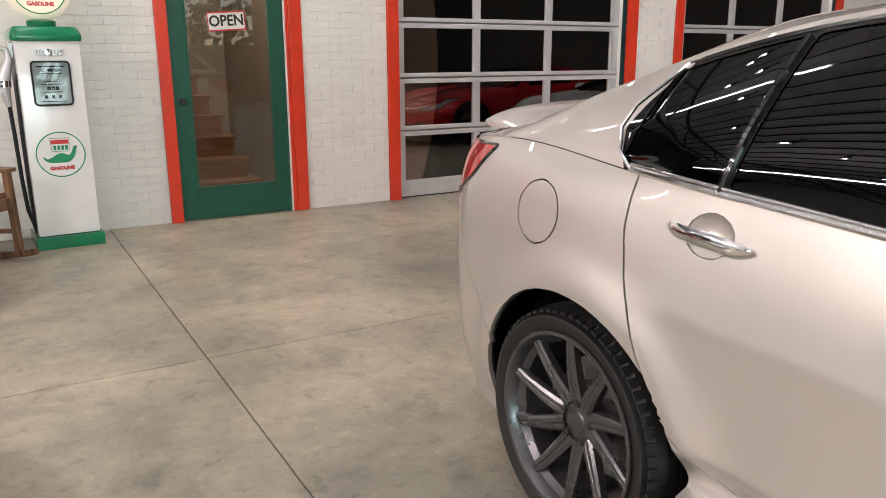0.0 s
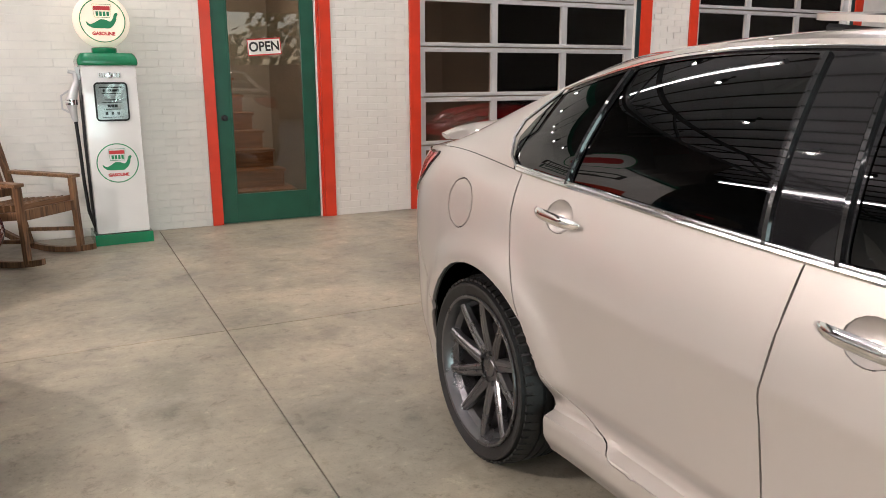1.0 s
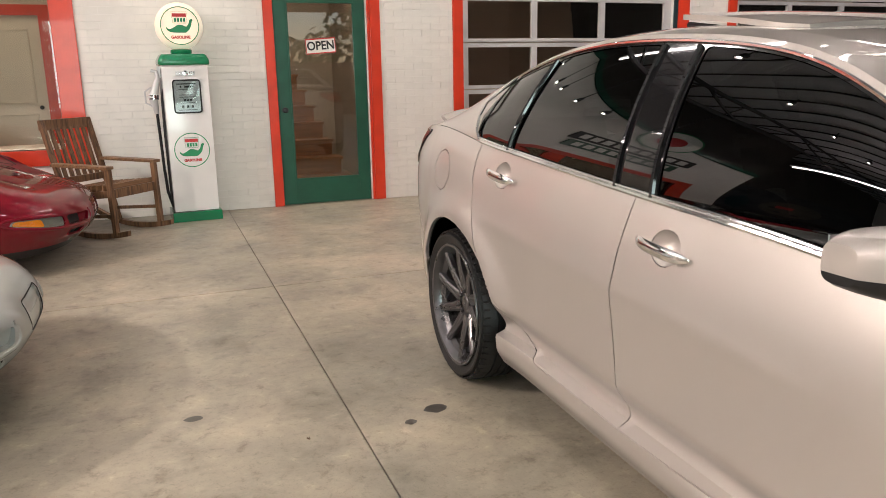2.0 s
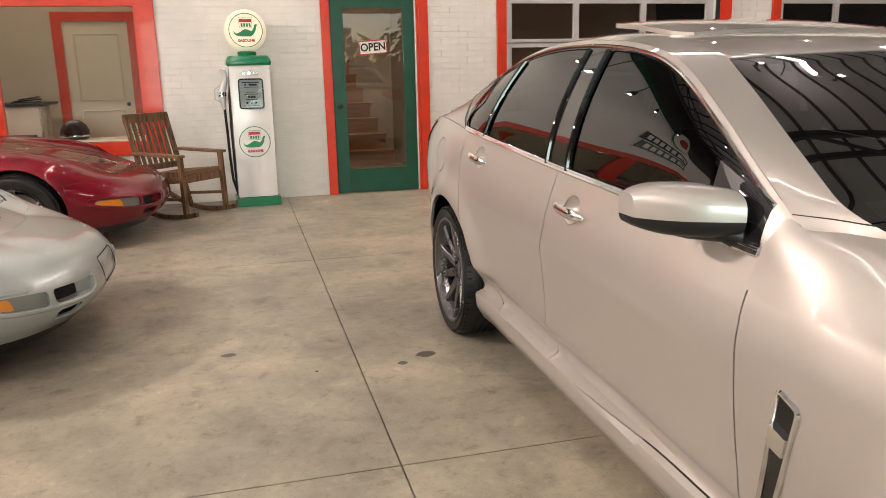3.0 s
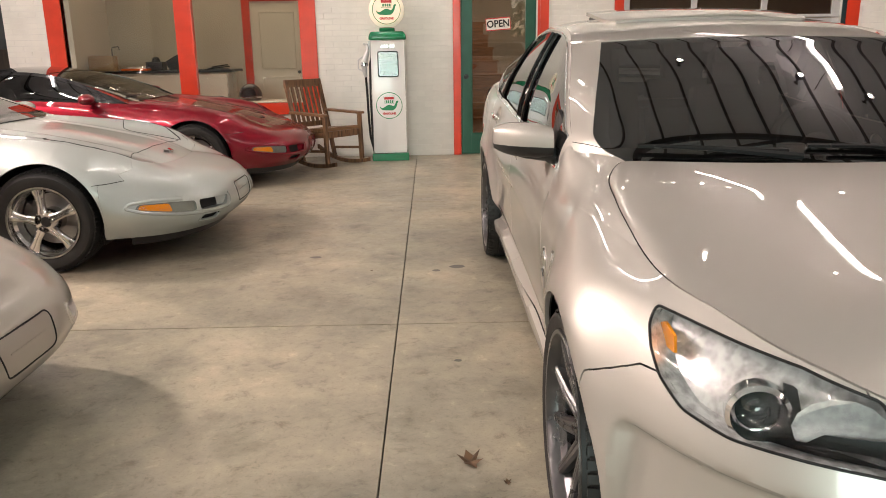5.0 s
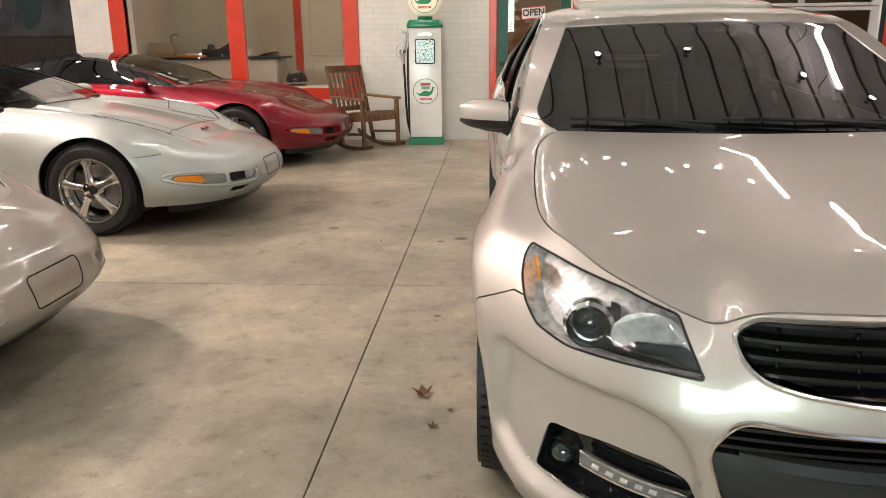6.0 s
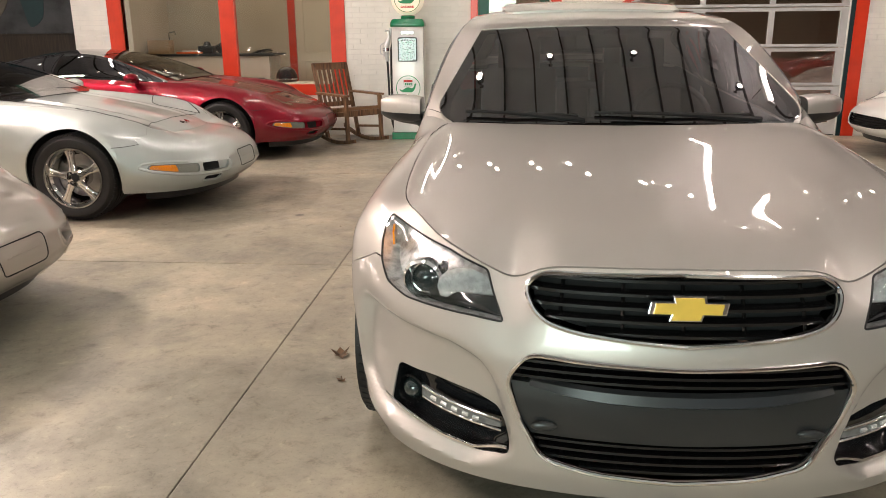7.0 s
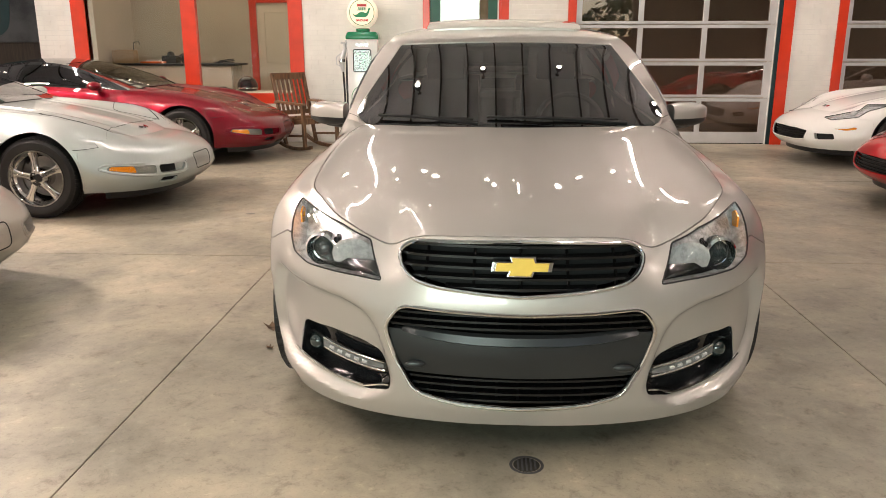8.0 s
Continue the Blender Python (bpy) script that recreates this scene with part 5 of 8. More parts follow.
        for w, zc_, r, dep in ((0.665, 0.670, 0.046, 0.02), (0.552, 0.668, 0.042, 0.035)):
            c = skin.point(np.array(skin.find(w, zc_)), np.array(zc_), -dep)
            m = pose(float(c[0]) * sd, float(c[1]), zc_, 0, 0, 14 * sd)
            if r > 0.043:
                bm = lathe([(r + 0.012, 0.02), (r + 0.012, -0.012), (r + 0.004, -0.02), (r, -0.008), (r - 0.004, 0.01)], 36, "y")
                bmesh.ops.transform(bm, matrix=m, verts=bm.verts)
                part("projector_ring", bm, M_CHROME, bowl, smooth=True)
                bm = bmesh.new()
                bmesh.ops.create_uvsphere(bm, u_segments=32, v_segments=16, radius=r - 0.003)
                bmesh.ops.transform(bm, matrix=m @ Matrix.Translation((0, 0.028, 0)), verts=bm.verts)
                part("projector", bm, M_PROJ, bowl, "dark glass projector lens", smooth=True)
            else:
                bm = lathe([(0.0, 0.05), (0.012, 0.048), (0.026, 0.036), (r, 0.008), (r + 0.012, -0.006)], 14, "y")
                bmesh.ops.transform(bm, matrix=m @ Matrix.Diagonal((1.45, 1, 1.05, 1)), verts=bm.verts)
                part("reflector", bm, M_REFLECTOR, bowl, "faceted bright reflector")
        sig = bmesh.new()
        flat_ = [(0.766, 0.497, 0.757), (0.766, 0.463, 0.772), (0.762, 0.412, 0.760), (0.760, 0.410, 0.724), (0.762, 0.485, 0.716)]
        f0 = sig.faces.new([sig.verts.new((a * sd, b, c)) for a, b, c in flat_])
        ext = bmesh.ops.extrude_face_region(sig, geom=[f0])
        bmesh.ops.translate(sig, verts=[v for v in ext["geom"] if isinstance(v, bmesh.types.BMVert)], vec=(-0.006 * sd, 0, 0))
        bmesh.ops.recalc_face_normals(sig, faces=sig.faces)
        part("turn_signal", sig, M_AMBER, bowl, "amber turn signal facing the side")
        mask = fillet([F(0.444, 0.624), F(0.66, 0.630), F(0.64, 0.655), F(0.62, 0.72), F(0.600, 0.72), F(0.60, 0.655), F(0.468, 0.660)], 0.008)
        s2, z2, who2 = skin_grid(skin, np.linspace(min(a for a, b in mask) - 0.02, max(a for a, b in mask) + 0.02, 30), 60, [("mask", mask)])
        part("lamp_mask", patch(skin.point(s2, z2, -0.030), who2 == "mask", (sd,), 0, 0, skin.diag), M_GLOSS_BLACK, bowl, "gloss black inner mask", smooth=True)
        skin.diag = keep_diag
        bz_loop = [F(0.446, 0.618), F(0.592, 0.626), F(0.69, 0.630), F(0.62, 0.642), F(0.50, 0.640), F(0.456, 0.66)]
        q = skin.point(np.array([a for a, b in bz_loop]), np.array([b for a, b in bz_loop]), -0.018)
        bm = bmesh.new()
        bm.faces.new([bm.verts.new((p[0] * sd, p[1], p[2])) for p in q])
        part("lamp_bezel", bm, M_GLOSS_BLACK, bowl)
        seam(skin, lamp, 0.0032, M_BLACK, bowl, "lamp_seal", -0.001, (sd,), True, 0.02, 6)
        # fog lamps
        bowl = part("fog_lamp", patch(skin.point(s, z, -0.05), who == "fog_lamp", (sd,), 0, 0, skin.diag), M_GLOSS_BLACK, car, "gloss black fog lamp pocket with light strip", smooth=True)
        q1, q2 = (skin.point(np.array([a for a, b in fog]), np.array([b for a, b in fog]), o) for o in (-0.05, -0.001))
        n = len(fog)
        part("pocket_wall", ([(p[0] * sd, p[1], p[2]) for p in np.concatenate([q1, q2])], [(i, (i + 1) % n, n + (i + 1) % n, n + i) for i in range(n)]), M_GLOSS_BLACK, bowl)
        c = skin.point(np.array(skin.find(0.722, 0.318)), np.array(0.318), -0.030)
        at = pose(float(c[0]) * sd, float(c[1]), 0.318, 0, 0, 26 * sd)
        bm = bmesh.new()
        bmesh.ops.create_uvsphere(bm, u_segments=28, v_segments=14, radius=0.033)
        bmesh.ops.transform(bm, matrix=at @ Matrix.Translation((0, 0.016, 0)), verts=bm.verts)
        part("fog_light", bm, M_PROJ, bowl, "small round fog light with a dark glass lens", smooth=True)
        bm = lathe([(0.044, 0.03), (0.046, -0.004), (0.041, -0.010), (0.035, 0.004), (0.034, 0.02)], 32, "y", close=True)
        bmesh.ops.transform(bm, matrix=at, verts=bm.verts)
        part("fog_ring", bm, M_GRILLE, bowl, "satin black fog light ring", smooth=True)
        f = np.linspace(0, 1, 16)
        ss_ = np.array([skin.find(0.672 - 0.228 * q, 0.30) for q in f])
        zc_ = 0.338 - 0.042 * f - 0.006 * np.sin(f * math.pi)
        strip = np.stack([skin.point(ss_, zc_ + h * (1 - 0.5 * f ** 6), o) for h, o in ((-0.017, -0.026), (-0.013, -0.014), (0.011, -0.014), (0.015, -0.028))], 1)
        part("light_strip", patch(strip, None, (sd,), 0, 0.01), M_FOG_LENS, bowl, "frosted daytime light strip", smooth=True)
        for lift in (-0.0175, 0.0155):
            part("strip_frame", tube(mirror_pts(skin.point(ss_, zc_ + lift, -0.016), sd), 0.0035, 6), M_CHROME, bowl, smooth=True)
        for k in range(5):
            i = 2 + 2 * k
            q = skin.point(ss_[i:i + 2], zc_[i:i + 2], -0.0125)
            part("strip_lamp", tube(mirror_pts(q, sd), 0.006, 6), M_REFLECTOR, bowl, "bright lamp of the light strip", smooth=True)
        low_edge = [F(0.421, 0.246), F(0.516, 0.217), F(0.60, 0.229), F(0.70, 0.255), F(0.786, 0.280)]
        seam(skin, low_edge, 0.005, M_CHROME, bowl, "chrome_strip", -0.002, (sd,), False, 0.015)
        # tail lights
        tl = part("tail_light", patch(skin.point(s, z, 0.004), who == "tail_light", (sd,), 0.001, 0.02, skin.diag), M_RED_LENS, car, "dark red wrap-around tail light", smooth=True)
        seam(skin, lamp_r, 0.006, M_GLOSS_BLACK, tl, "lamp_seal", 0.002, (sd,))
        # wheel arch liners
        for hub, R, lip in ((HF, 0.372, 0.84), (HR, 0.388, 0.76)):
            bm = bmesh.new()
            arc = np.linspace(-0.45, math.pi + 0.45, 30)
            A = [bm.verts.new((lip * sd, hub + (R + 0.004) * math.cos(a), HZ + (R + 0.004) * math.sin(a))) for a in arc]
            Bv = [bm.verts.new((0.50 * sd, hub + (R + 0.004) * math.cos(a), HZ + (R + 0.004) * math.sin(a))) for a in arc]
            for i in range(29):
                bm.faces.new((A[i], A[i + 1], Bv[i + 1], Bv[i]))
            bm.faces.new(Bv)
            part("wheel_liner", bm, M_LINER, car)
        # fender vent
        v0 = loop_l([(1.411, 0.688), (1.345, 0.668), (1.434, 0.366), (1.482, 0.360)])
        v0 = fillet(v0, 0.015)
        vent = part("side_vent", tube(mirror_pts(skin.point(np.array([a for a, b in v0]), np.array([b for a, b in v0]), 0.003), sd), 0.0065, 6, True), M_CHROME, car, "slanted chrome-framed side vent", smooth=True)
        fs, fz = np.meshgrid(np.linspace(0, 1, 6), np.linspace(0, 1, 14), indexing="ij")
        c = [np.array(loop_l([(a, b)])[0]) for a, b in ((1.408, 0.682), (1.35, 0.666), (1.438, 0.371), (1.478, 0.366))]
        g = (1 - fs)[..., None] * ((1 - fz)[..., None] * c[0] + fz[..., None] * c[3]) + fs[..., None] * ((1 - fz)[..., None] * c[1] + fz[..., None] * c[2])
        part("vent_mesh", patch(skin.point(g[..., 0], g[..., 1], 0.0025), None, (sd,)), M_GRILLE, vent)
        g2 = g[:, 3:6]
        part("vent_light", patch(skin.point(g2[..., 0], g2[..., 1], 0.012), None, (sd,), 0, 0.012), M_CHROME, vent, "chrome repeater in the vent", smooth=True)
        # door handles
        for (l, zc_), owner in zip(cups, ("front_door", "rear_door")):
            door_ob = made[owner, sd]
            rr, aa = np.meshgrid(np.linspace(1.0, 0.0, 8), np.linspace(0, math.tau, 33), indexing="ij")
            dish = skin.point(sl(l) + 0.058 * rr * np.cos(aa), zc_ + 0.047 * rr * np.sin(aa), -0.003 - 0.030 * (1 - rr ** 2.4))
            part("handle_cup", patch(dish, None, (sd,)), M_PEARL, door_ob, "scooped cup behind the handle", smooth=True)
            c = skin.point(np.array(sl(l)), np.array(zc_), 0.0)
            bm = bmesh.new()
            rows = []
            for f in np.linspace(-1, 1, 19):
                k = (1 - abs(f) ** 5 * 0.75)
                x0, hh = float(c[0]) + 0.010 + 0.016 * (1 - abs(f) ** 3.5), 0.0175 * k
                rows.append([bm.verts.new(((x0 + a * k) * sd, l + 0.112 * f, zc_ + 0.008 * f + b * hh)) for a, b in ((0.0, -0.8), (0.008, -1.0), (0.014, -0.55), (0.0155, 0.0), (0.014, 0.55), (0.008, 1.0), (0.0, 0.8))])
            for A, Bb in zip(rows, rows[1:]):
                for i in range(7):
                    bm.faces.new((A[i], A[(i + 1) % 7], Bb[(i + 1) % 7], Bb[i]))
            bm.faces.new(rows[0])
            bm.faces.new(rows[-1][::-1])
            bmesh.ops.recalc_face_normals(bm, faces=bm.faces)
            part("handle", bm, M_CHROME, door_ob, "bright chrome pull handle", smooth=True, angle=50)
        # mirror
        bm = bmesh.new()
        rows = []
        for f in np.linspace(0, 1, 13):
            w = 0.815 + 0.195 * f
            hz = 0.060 * (1 - 0.42 * f ** 5) * (0.86 + 0.14 * min(1, f * 4))
            hl = 0.100 * (1 - 0.60 * f ** 4)
            row = []
            for a in np.linspace(0, math.tau, 28, endpoint=False):
                ca, sa_ = math.cos(a), math.sin(a)
                x = math.copysign(abs(ca) ** 0.5, ca)
                y = math.copysign(abs(sa_) ** 0.7, sa_)
                lo = 1.0 if x < 0 else 0.85
                row.append(bm.verts.new((w * sd, 1.725 + 0.085 * f + hl * x * lo, 0.996 + 0.004 * f + hz * y)))
            rows.append(row)
        for A, Bb in zip(rows, rows[1:]):
            for i in range(28):
                bm.faces.new((A[i], A[(i + 1) % 28], Bb[(i + 1) % 28], Bb[i]))
        bm.faces.new(rows[0][::-1]); bm.faces.new(rows[-1])
        bmesh.ops.recalc_face_normals(bm, faces=bm.faces)
        cap_bm = bm.copy()
        bmesh.ops.bisect_plane(bm, geom=bm.verts[:] + bm.edges[:] + bm.faces[:], plane_co=(0, 0, 0.982), plane_no=(0, 0, 1), clear_inner=True)
        bmesh.ops.bisect_plane(cap_bm, geom=cap_bm.verts[:] + cap_bm.edges[:] + cap_bm.faces[:], plane_co=(0, 0, 0.982), plane_no=(0, 0, 1), clear_outer=True)
        mir = part("mirror", cap_bm, M_BLACK, car, "door mirror with body-colour cap and black base", smooth=True)
        part("mirror_cap", bm, M_PEARL, mir, "champagne painted mirror cap", smooth=True)
        part("mirror_arm", tube([(0.765 * sd, 1.672, 0.935), (0.80 * sd, 1.678, 0.945), (0.83 * sd, 1.69, 0.955), (0.90 * sd, 1.72, 0.958), (0.97 * sd, 1.745, 0.962)], [0.040, 0.034, 0.028, 0.024, 0.010], 12), M_BLACK, mir, smooth=True)
        part("mirror_glass", boxes((min(0.85 * sd, 0.97 * sd), max(0.85 * sd, 0.97 * sd), 1.866, 1.870, 0.957, 1.035)), M_CHROME, mir)
        sail = bmesh.new()
        tri = [(0.800, 1.590, 0.912), (0.800, 1.80, 0.940), (0.764, 1.79, 1.10), (0.760, 1.604, 1.024)]
        f0 = sail.faces.new([sail.verts.new((a * sd, b, c)) for a, b, c in tri])
        ext = bmesh.ops.extrude_face_region(sail, geom=[f0])
        bmesh.ops.translate(sail, verts=[v for v in ext["geom"] if isinstance(v, bmesh.types.BMVert)], vec=(0.012 * sd, 0, 0))
        bmesh.ops.recalc_face_normals(sail, faces=sail.faces)
        part("mirror_base", sail, M_BLACK, mir)
        for hub, nm in ((HF, "wheel"), (HR, "wheel")):
            wheel(nm, car, ((0.787 if hub == HF else 0.775) * sd, hub, HZ), sd, 0.334, 0.262, 0.235, 10, M_GUNMETAL, "slim")
    # cowl and wipers
    bm = bmesh.new()
    rows = []
    for w in np.linspace(-0.66, 0.66, 41):
        e = abs(w) / 0.66
        rows.append([bm.verts.new((w, 1.165 + 0.088 * e ** 2 + a, 0.966 + b)) for a, b in ((0.0, -0.012), (0.03, -0.002), (0.06, 0.004), (0.085, 0.018), (0.10, -0.03), (0.0, -0.04))])
    for A, Bb in zip(rows, rows[1:]):
        for i in range(6):
            bm.faces.new((A[i], A[(i + 1) % 6], Bb[(i + 1) % 6], Bb[i]))
    bmesh.ops.recalc_face_normals(bm, faces=bm.faces)
    part("cowl_panel", bm, M_BLACK, car, "black plastic cowl below the windscreen", smooth=True)
    pane = lambda w, h, out: (w, 1.222 + 0.075 * (w / 0.661) ** 2 + 2.05 * h - 0.4 * out, 0.974 + h + 0.9 * out)
    for x0, x1 in ((0.52, -0.10), (-0.14, -0.60)):
        arm = part("wiper", tube([pane(x0, 0.006, 0.016), pane((x0 + x1) / 2, 0.020, 0.024), pane(x1 * 0.9 + x0 * 0.1, 0.028, 0.022)], [0.012, 0.009, 0.006], 6), M_BLACK, car, "black windscreen wiper", smooth=True)
        part("wiper_blade", tube([pane(x0 * 0.95 + x1 * 0.05, 0.026, 0.010), pane(x0 * 0.4 + x1 * 0.6, 0.030, 0.012), pane(x1, 0.036, 0.010)], 0.007, 5), M_RUBBER, arm)
    # underbody and cabin furniture
    sg = np.array(sgrid)
    ub = skin.point(sg, skin.zb(sg) + 0.03)
    U = np.stack([np.stack([ub[:, 0] * k, ub[:, 1], ub[:, 2]], -1) for k in (1, 0.5, 0)], 1)
    keep = (np.abs(ub[:-1, 1] - HF) > 0.40) & (np.abs(ub[:-1, 1] - HR) > 0.42)
    mk = np.repeat(keep[:, None], 2, 1)
    mk[:, 1] = True
    part("underbody", patch(U, mk, (1, -1)), M_LINER, car)
    part("cabin_floor", boxes((-0.75, 0.75, 1.75, 4.1, 0.30, 0.34)), M_SEAT, car)
    part("firewall", boxes((-0.72, 0.72, 1.55, 1.62, 0.25, 0.90)), M_LINER, car)
    part("dashboard", boxes((-0.64, 0.64, 1.32, 2.02, 0.70, 0.935), bevel=0.06), M_SEAT, car, "black dashboard", smooth=True)
    part("parcel_shelf", boxes((-0.66, 0.66, 3.75, 4.25, 0.95, 1.0), bevel=0.01), M_SEAT, car)
    steering_wheel(car, 0.37, 2.16, 0.90)
    seats(car, ((2.72, (-0.37, 0.37)), (3.55, (-0.36, 0.36))), 0.40)
    part("interior_mirror", boxes((-0.12, 0.12, 2.06, 2.08, 1.25, 1.31), bevel=0.008), M_BLACK, car)
    return car


M_FOG_LENS = mat("frosted lamp lens", (0.20, 0.20, 0.20), 0.18, 0.1, vary=0.25, scale=40)
M_LAMP_INNER = mat("faceted silver lamp housing", (0.88, 0.88, 0.88), 0.24, 0.55, vary=0.45, scale=45, grain=0.4, grain_scale=55, bump=0.35)
M_PROJ = mat("dark projector glass", (0.02, 0.03, 0.03), 0.02, coat=1.0, rough_vary=0.01, scale=40)
sedan()


M_SIGNAL = mat("grey signal reflector", (0.30, 0.31, 0.27), 0.22, 0.3, vary=0.1, scale=12, grain=0.1)


def corvette(label, at, turn, body, late=False, screen=True, group="parked sports cars"):
    """A low two-seat sports car, nose towards -y before the turn. late: the later body with open headlights and a wide mouth."""
    car = thing("sports_car", label, "car", at, turn, group)
    HF, HR, HZ = 1.02, 3.68, 0.325
    nose = [(0, 0.10), (0.15, 0.03), (0.32, 0.0), (0.5, 0.012), (0.68, 0.06), (0.82, 0.14), (0.93, 0.27), (1, 0.42)]
    corner = [(0, 0.07), (0.15, 0.025), (0.32, 0.0), (0.5, 0.012), (0.68, 0.05), (0.82, 0.11), (0.93, 0.20), (1, 0.29)]
    fender = [(0, 0.045), (0.2, 0.012), (0.45, 0.0), (0.65, 0.012), (0.8, 0.040), (0.9, 0.085), (0.96, 0.135), (1, 0.20)]
    door = [(0, 0.07), (0.12, 0.045), (0.35, 0.030), (0.6, 0.008), (0.75, 0.0), (0.88, 0.022), (0.95, 0.05), (1, 0.095)]
    haunch = [(0, 0.05), (0.2, 0.015), (0.5, 0.0), (0.7, 0.008), (0.85, 0.045), (0.94, 0.10), (1, 0.17)]
    tail = [(0, 0.12), (0.2, 0.03), (0.5, 0.0), (0.75, 0.012), (0.9, 0.04), (1, 0.085)]
    n = 2.5 if not late else 2.3
    skin = Skin((0.95, 0.925, n, n), ([0.9, 1.3, 1.9, 2.6, 3.3, 3.7, 3.95], [0.925, 0.905, 0.872, 0.872, 0.905, 0.93, 0.93]), (4.56, 0.60, 0.93, 2.6),
                [("w", 0, 0.205), ("w", 0.6, 0.195), ("l", 0.6, 0.20), ("l", 1.5, 0.17), ("l", 3.2, 0.18), ("l", 4.2, 0.24), ("r", 0, 0.28)],
                [("w", 0, 0.600), ("w", 0.5, 0.600), ("w", 0.8, 0.640), ("l", 0.6, 0.715), ("l", 1.02, 0.795), ("l", 1.5, 0.835), ("l", 2.2, 0.868), ("l", 3.0, 0.905), ("l", 3.68, 0.935), ("l", 4.2, 0.92), ("r", 0.5, 0.90), ("r", 0, 0.90)],
                [(("w", 0), nose), (("w", 0.5), nose), (("w", 0.84), corner), (("l", 0.85), fender), (("l", 1.3), fender), (("l", 1.9), door), (("l", 2.9), door), (("l", 3.5), haunch), (("l", 3.9), haunch), (("r", 0.7), tail), (("r", 0), tail)],
                [(HF, HZ, 0.36, 0.022), (HR, HZ, 0.37, 0.022)])
    sl = lambda l: skin.at("l", l)
    loop_l = lambda pts: [(sl(l), z) for l, z in pts]
    F = lambda w, z: (skin.find(w, z), z)
    arch_f = [(sl(HF + x), HZ + z) for x, z in [(-0.365, -0.5)] + ring(0, 0, 0.362, 0.362, 40, math.pi + 0.25, -0.25) + [(0.365, -0.5)]]
    arch_r = [(sl(HR + x), HZ + z) for x, z in [(-0.375, -0.5)] + ring(0, 0, 0.372, 0.372, 40, math.pi + 0.25, -0.25) + [(0.375, -0.5)]]
    if late:
        mouth = [(-0.3, 0.425), (0, 0.425), F(0.34, 0.42), F(0.50, 0.40), F(0.48, 0.30), F(0.3, 0.285), (0, 0.285), (-0.3, 0.285)]
        pocket = fillet([F(0.59, 0.375), F(0.74, 0.385), F(0.755, 0.32), F(0.61, 0.305)], 0.02)
        lamp = fillet([F(0.48, 0.550), F(0.62, 0.528), F(0.78, 0.570), (sl(0.62), 0.640), (sl(0.88), 0.722), (sl(0.62), 0.705), F(0.70, 0.640), F(0.58, 0.592)], 0.02)
        signal = fillet([F(0.72, 0.44), F(0.80, 0.45), (sl(0.50), 0.47), (sl(0.52), 0.445), F(0.80, 0.425)], 0.01)
    else:
        mouth = [(-0.3, 0.33), (-0.3, 0.32), (-0.29, 0.32)]
        pocket = fillet([F(0.34, 0.388), F(0.602, 0.398), F(0.600, 0.330), F(0.38, 0.326)], 0.018)
        lamp = fillet([F(0.44, 0.288), F(0.58, 0.292), F(0.585, 0.258), F(0.46, 0.250)], 0.014)
        signal = fillet([F(0.622, 0.397), F(0.74, 0.410), F(0.842, 0.415), F(0.856, 0.380), F(0.74, 0.343), F(0.630, 0.331)], 0.018)
    plate = fillet([(-0.2, 0.30), F(0.165, 0.305), F(0.178, 0.435), (-0.2, 0.445)], 0.03)
    d1 = loop_l([(1.72, 1.2), (1.74, 0.80), (1.80, 0.60), (1.80, 0.30), (1.86, 0.235), (2.92, 0.235), (3.02, 0.40), (3.04, 0.70), (2.95, 1.2)])
    bumper = [(-0.3, -0.5), (sl(0.60), -0.5), (sl(0.64), 0.25), (sl(0.67), 0.545), (sl(0.52), 0.56), F(0.80, 0.60), F(0.7, 0.62), (F(0.7, 0.62)[0], 0.9), (-0.3, 0.9)]
    tail_b = [(sl(4.1), -0.5), (sl(4.13), 0.6), (sl(4.25), 1.2), (skin.end + 0.3, 1.2), (skin.end + 0.3, -0.5)]
    loops = [("quarter_panel", loop_l([(2.9, -0.5), (2.9, 1.3), (4.5, 1.3)]) + [(skin.end + 0.3, 1.3), (skin.end + 0.3, -0.5)]), ("rear_bumper", tail_b), ("front_bumper", bumper), ("door", d1), ("intake", pocket), ("lower_lamp", lamp), ("turn_signal", signal), ("front_arch", arch_f), ("rear_arch", arch_r)]
    if late:
        loops.append(("mouth", mouth))
    else:
        loops.append(("plate_cover", plate))
    sgrid = np.unique(np.concatenate([np.linspace(0, sl(1.0), 100), np.linspace(sl(1.0), sl(4.2), 120), np.linspace(sl(4.2), skin.end, 30)]))
    void = {"front_arch", "rear_arch", "intake", "lower_lamp", "turn_signal", "mouth"}
    for loop, deep, soft in (((plate if not late else mouth), 0.008 if not late else 0.0, 0.02),):
        skin.dents.append(([(max(a, -0.25), b) for a, b in loop], deep, soft))
    s, z, who, made = shell(car, skin, sgrid, 44, loops, {"": body}, {"front_bumper", "rear_bumper", "plate_cover"}, void, {"plate_cover": "raised oblong cover in the nose"}, 0.0006, 0.012)
    for (name, sd), ob in list(made.items()):
        if name == "":
            ob.name = "fender"
    # bonnet
    sa, sc = sl(1.72), sl(0.66)
    front = skin.point(np.linspace(0, sc, 160), skin.zs(np.linspace(0, sc, 160)))
    flank = skin.point(np.linspace(sc, sa, 160), skin.zs(np.linspace(sc, sa, 160)))
    c0, c1 = front[0], np.array([0, 1.62, 0.865])
    t = np.linspace(0, 1, 44)
    rear_edge = np.stack([flank[-1][0] * t, c1[1] + (flank[-1][1] - c1[1]) * t ** 2, c1[2] + (flank[-1][2] - c1[2]) * t ** 2.2], -1)
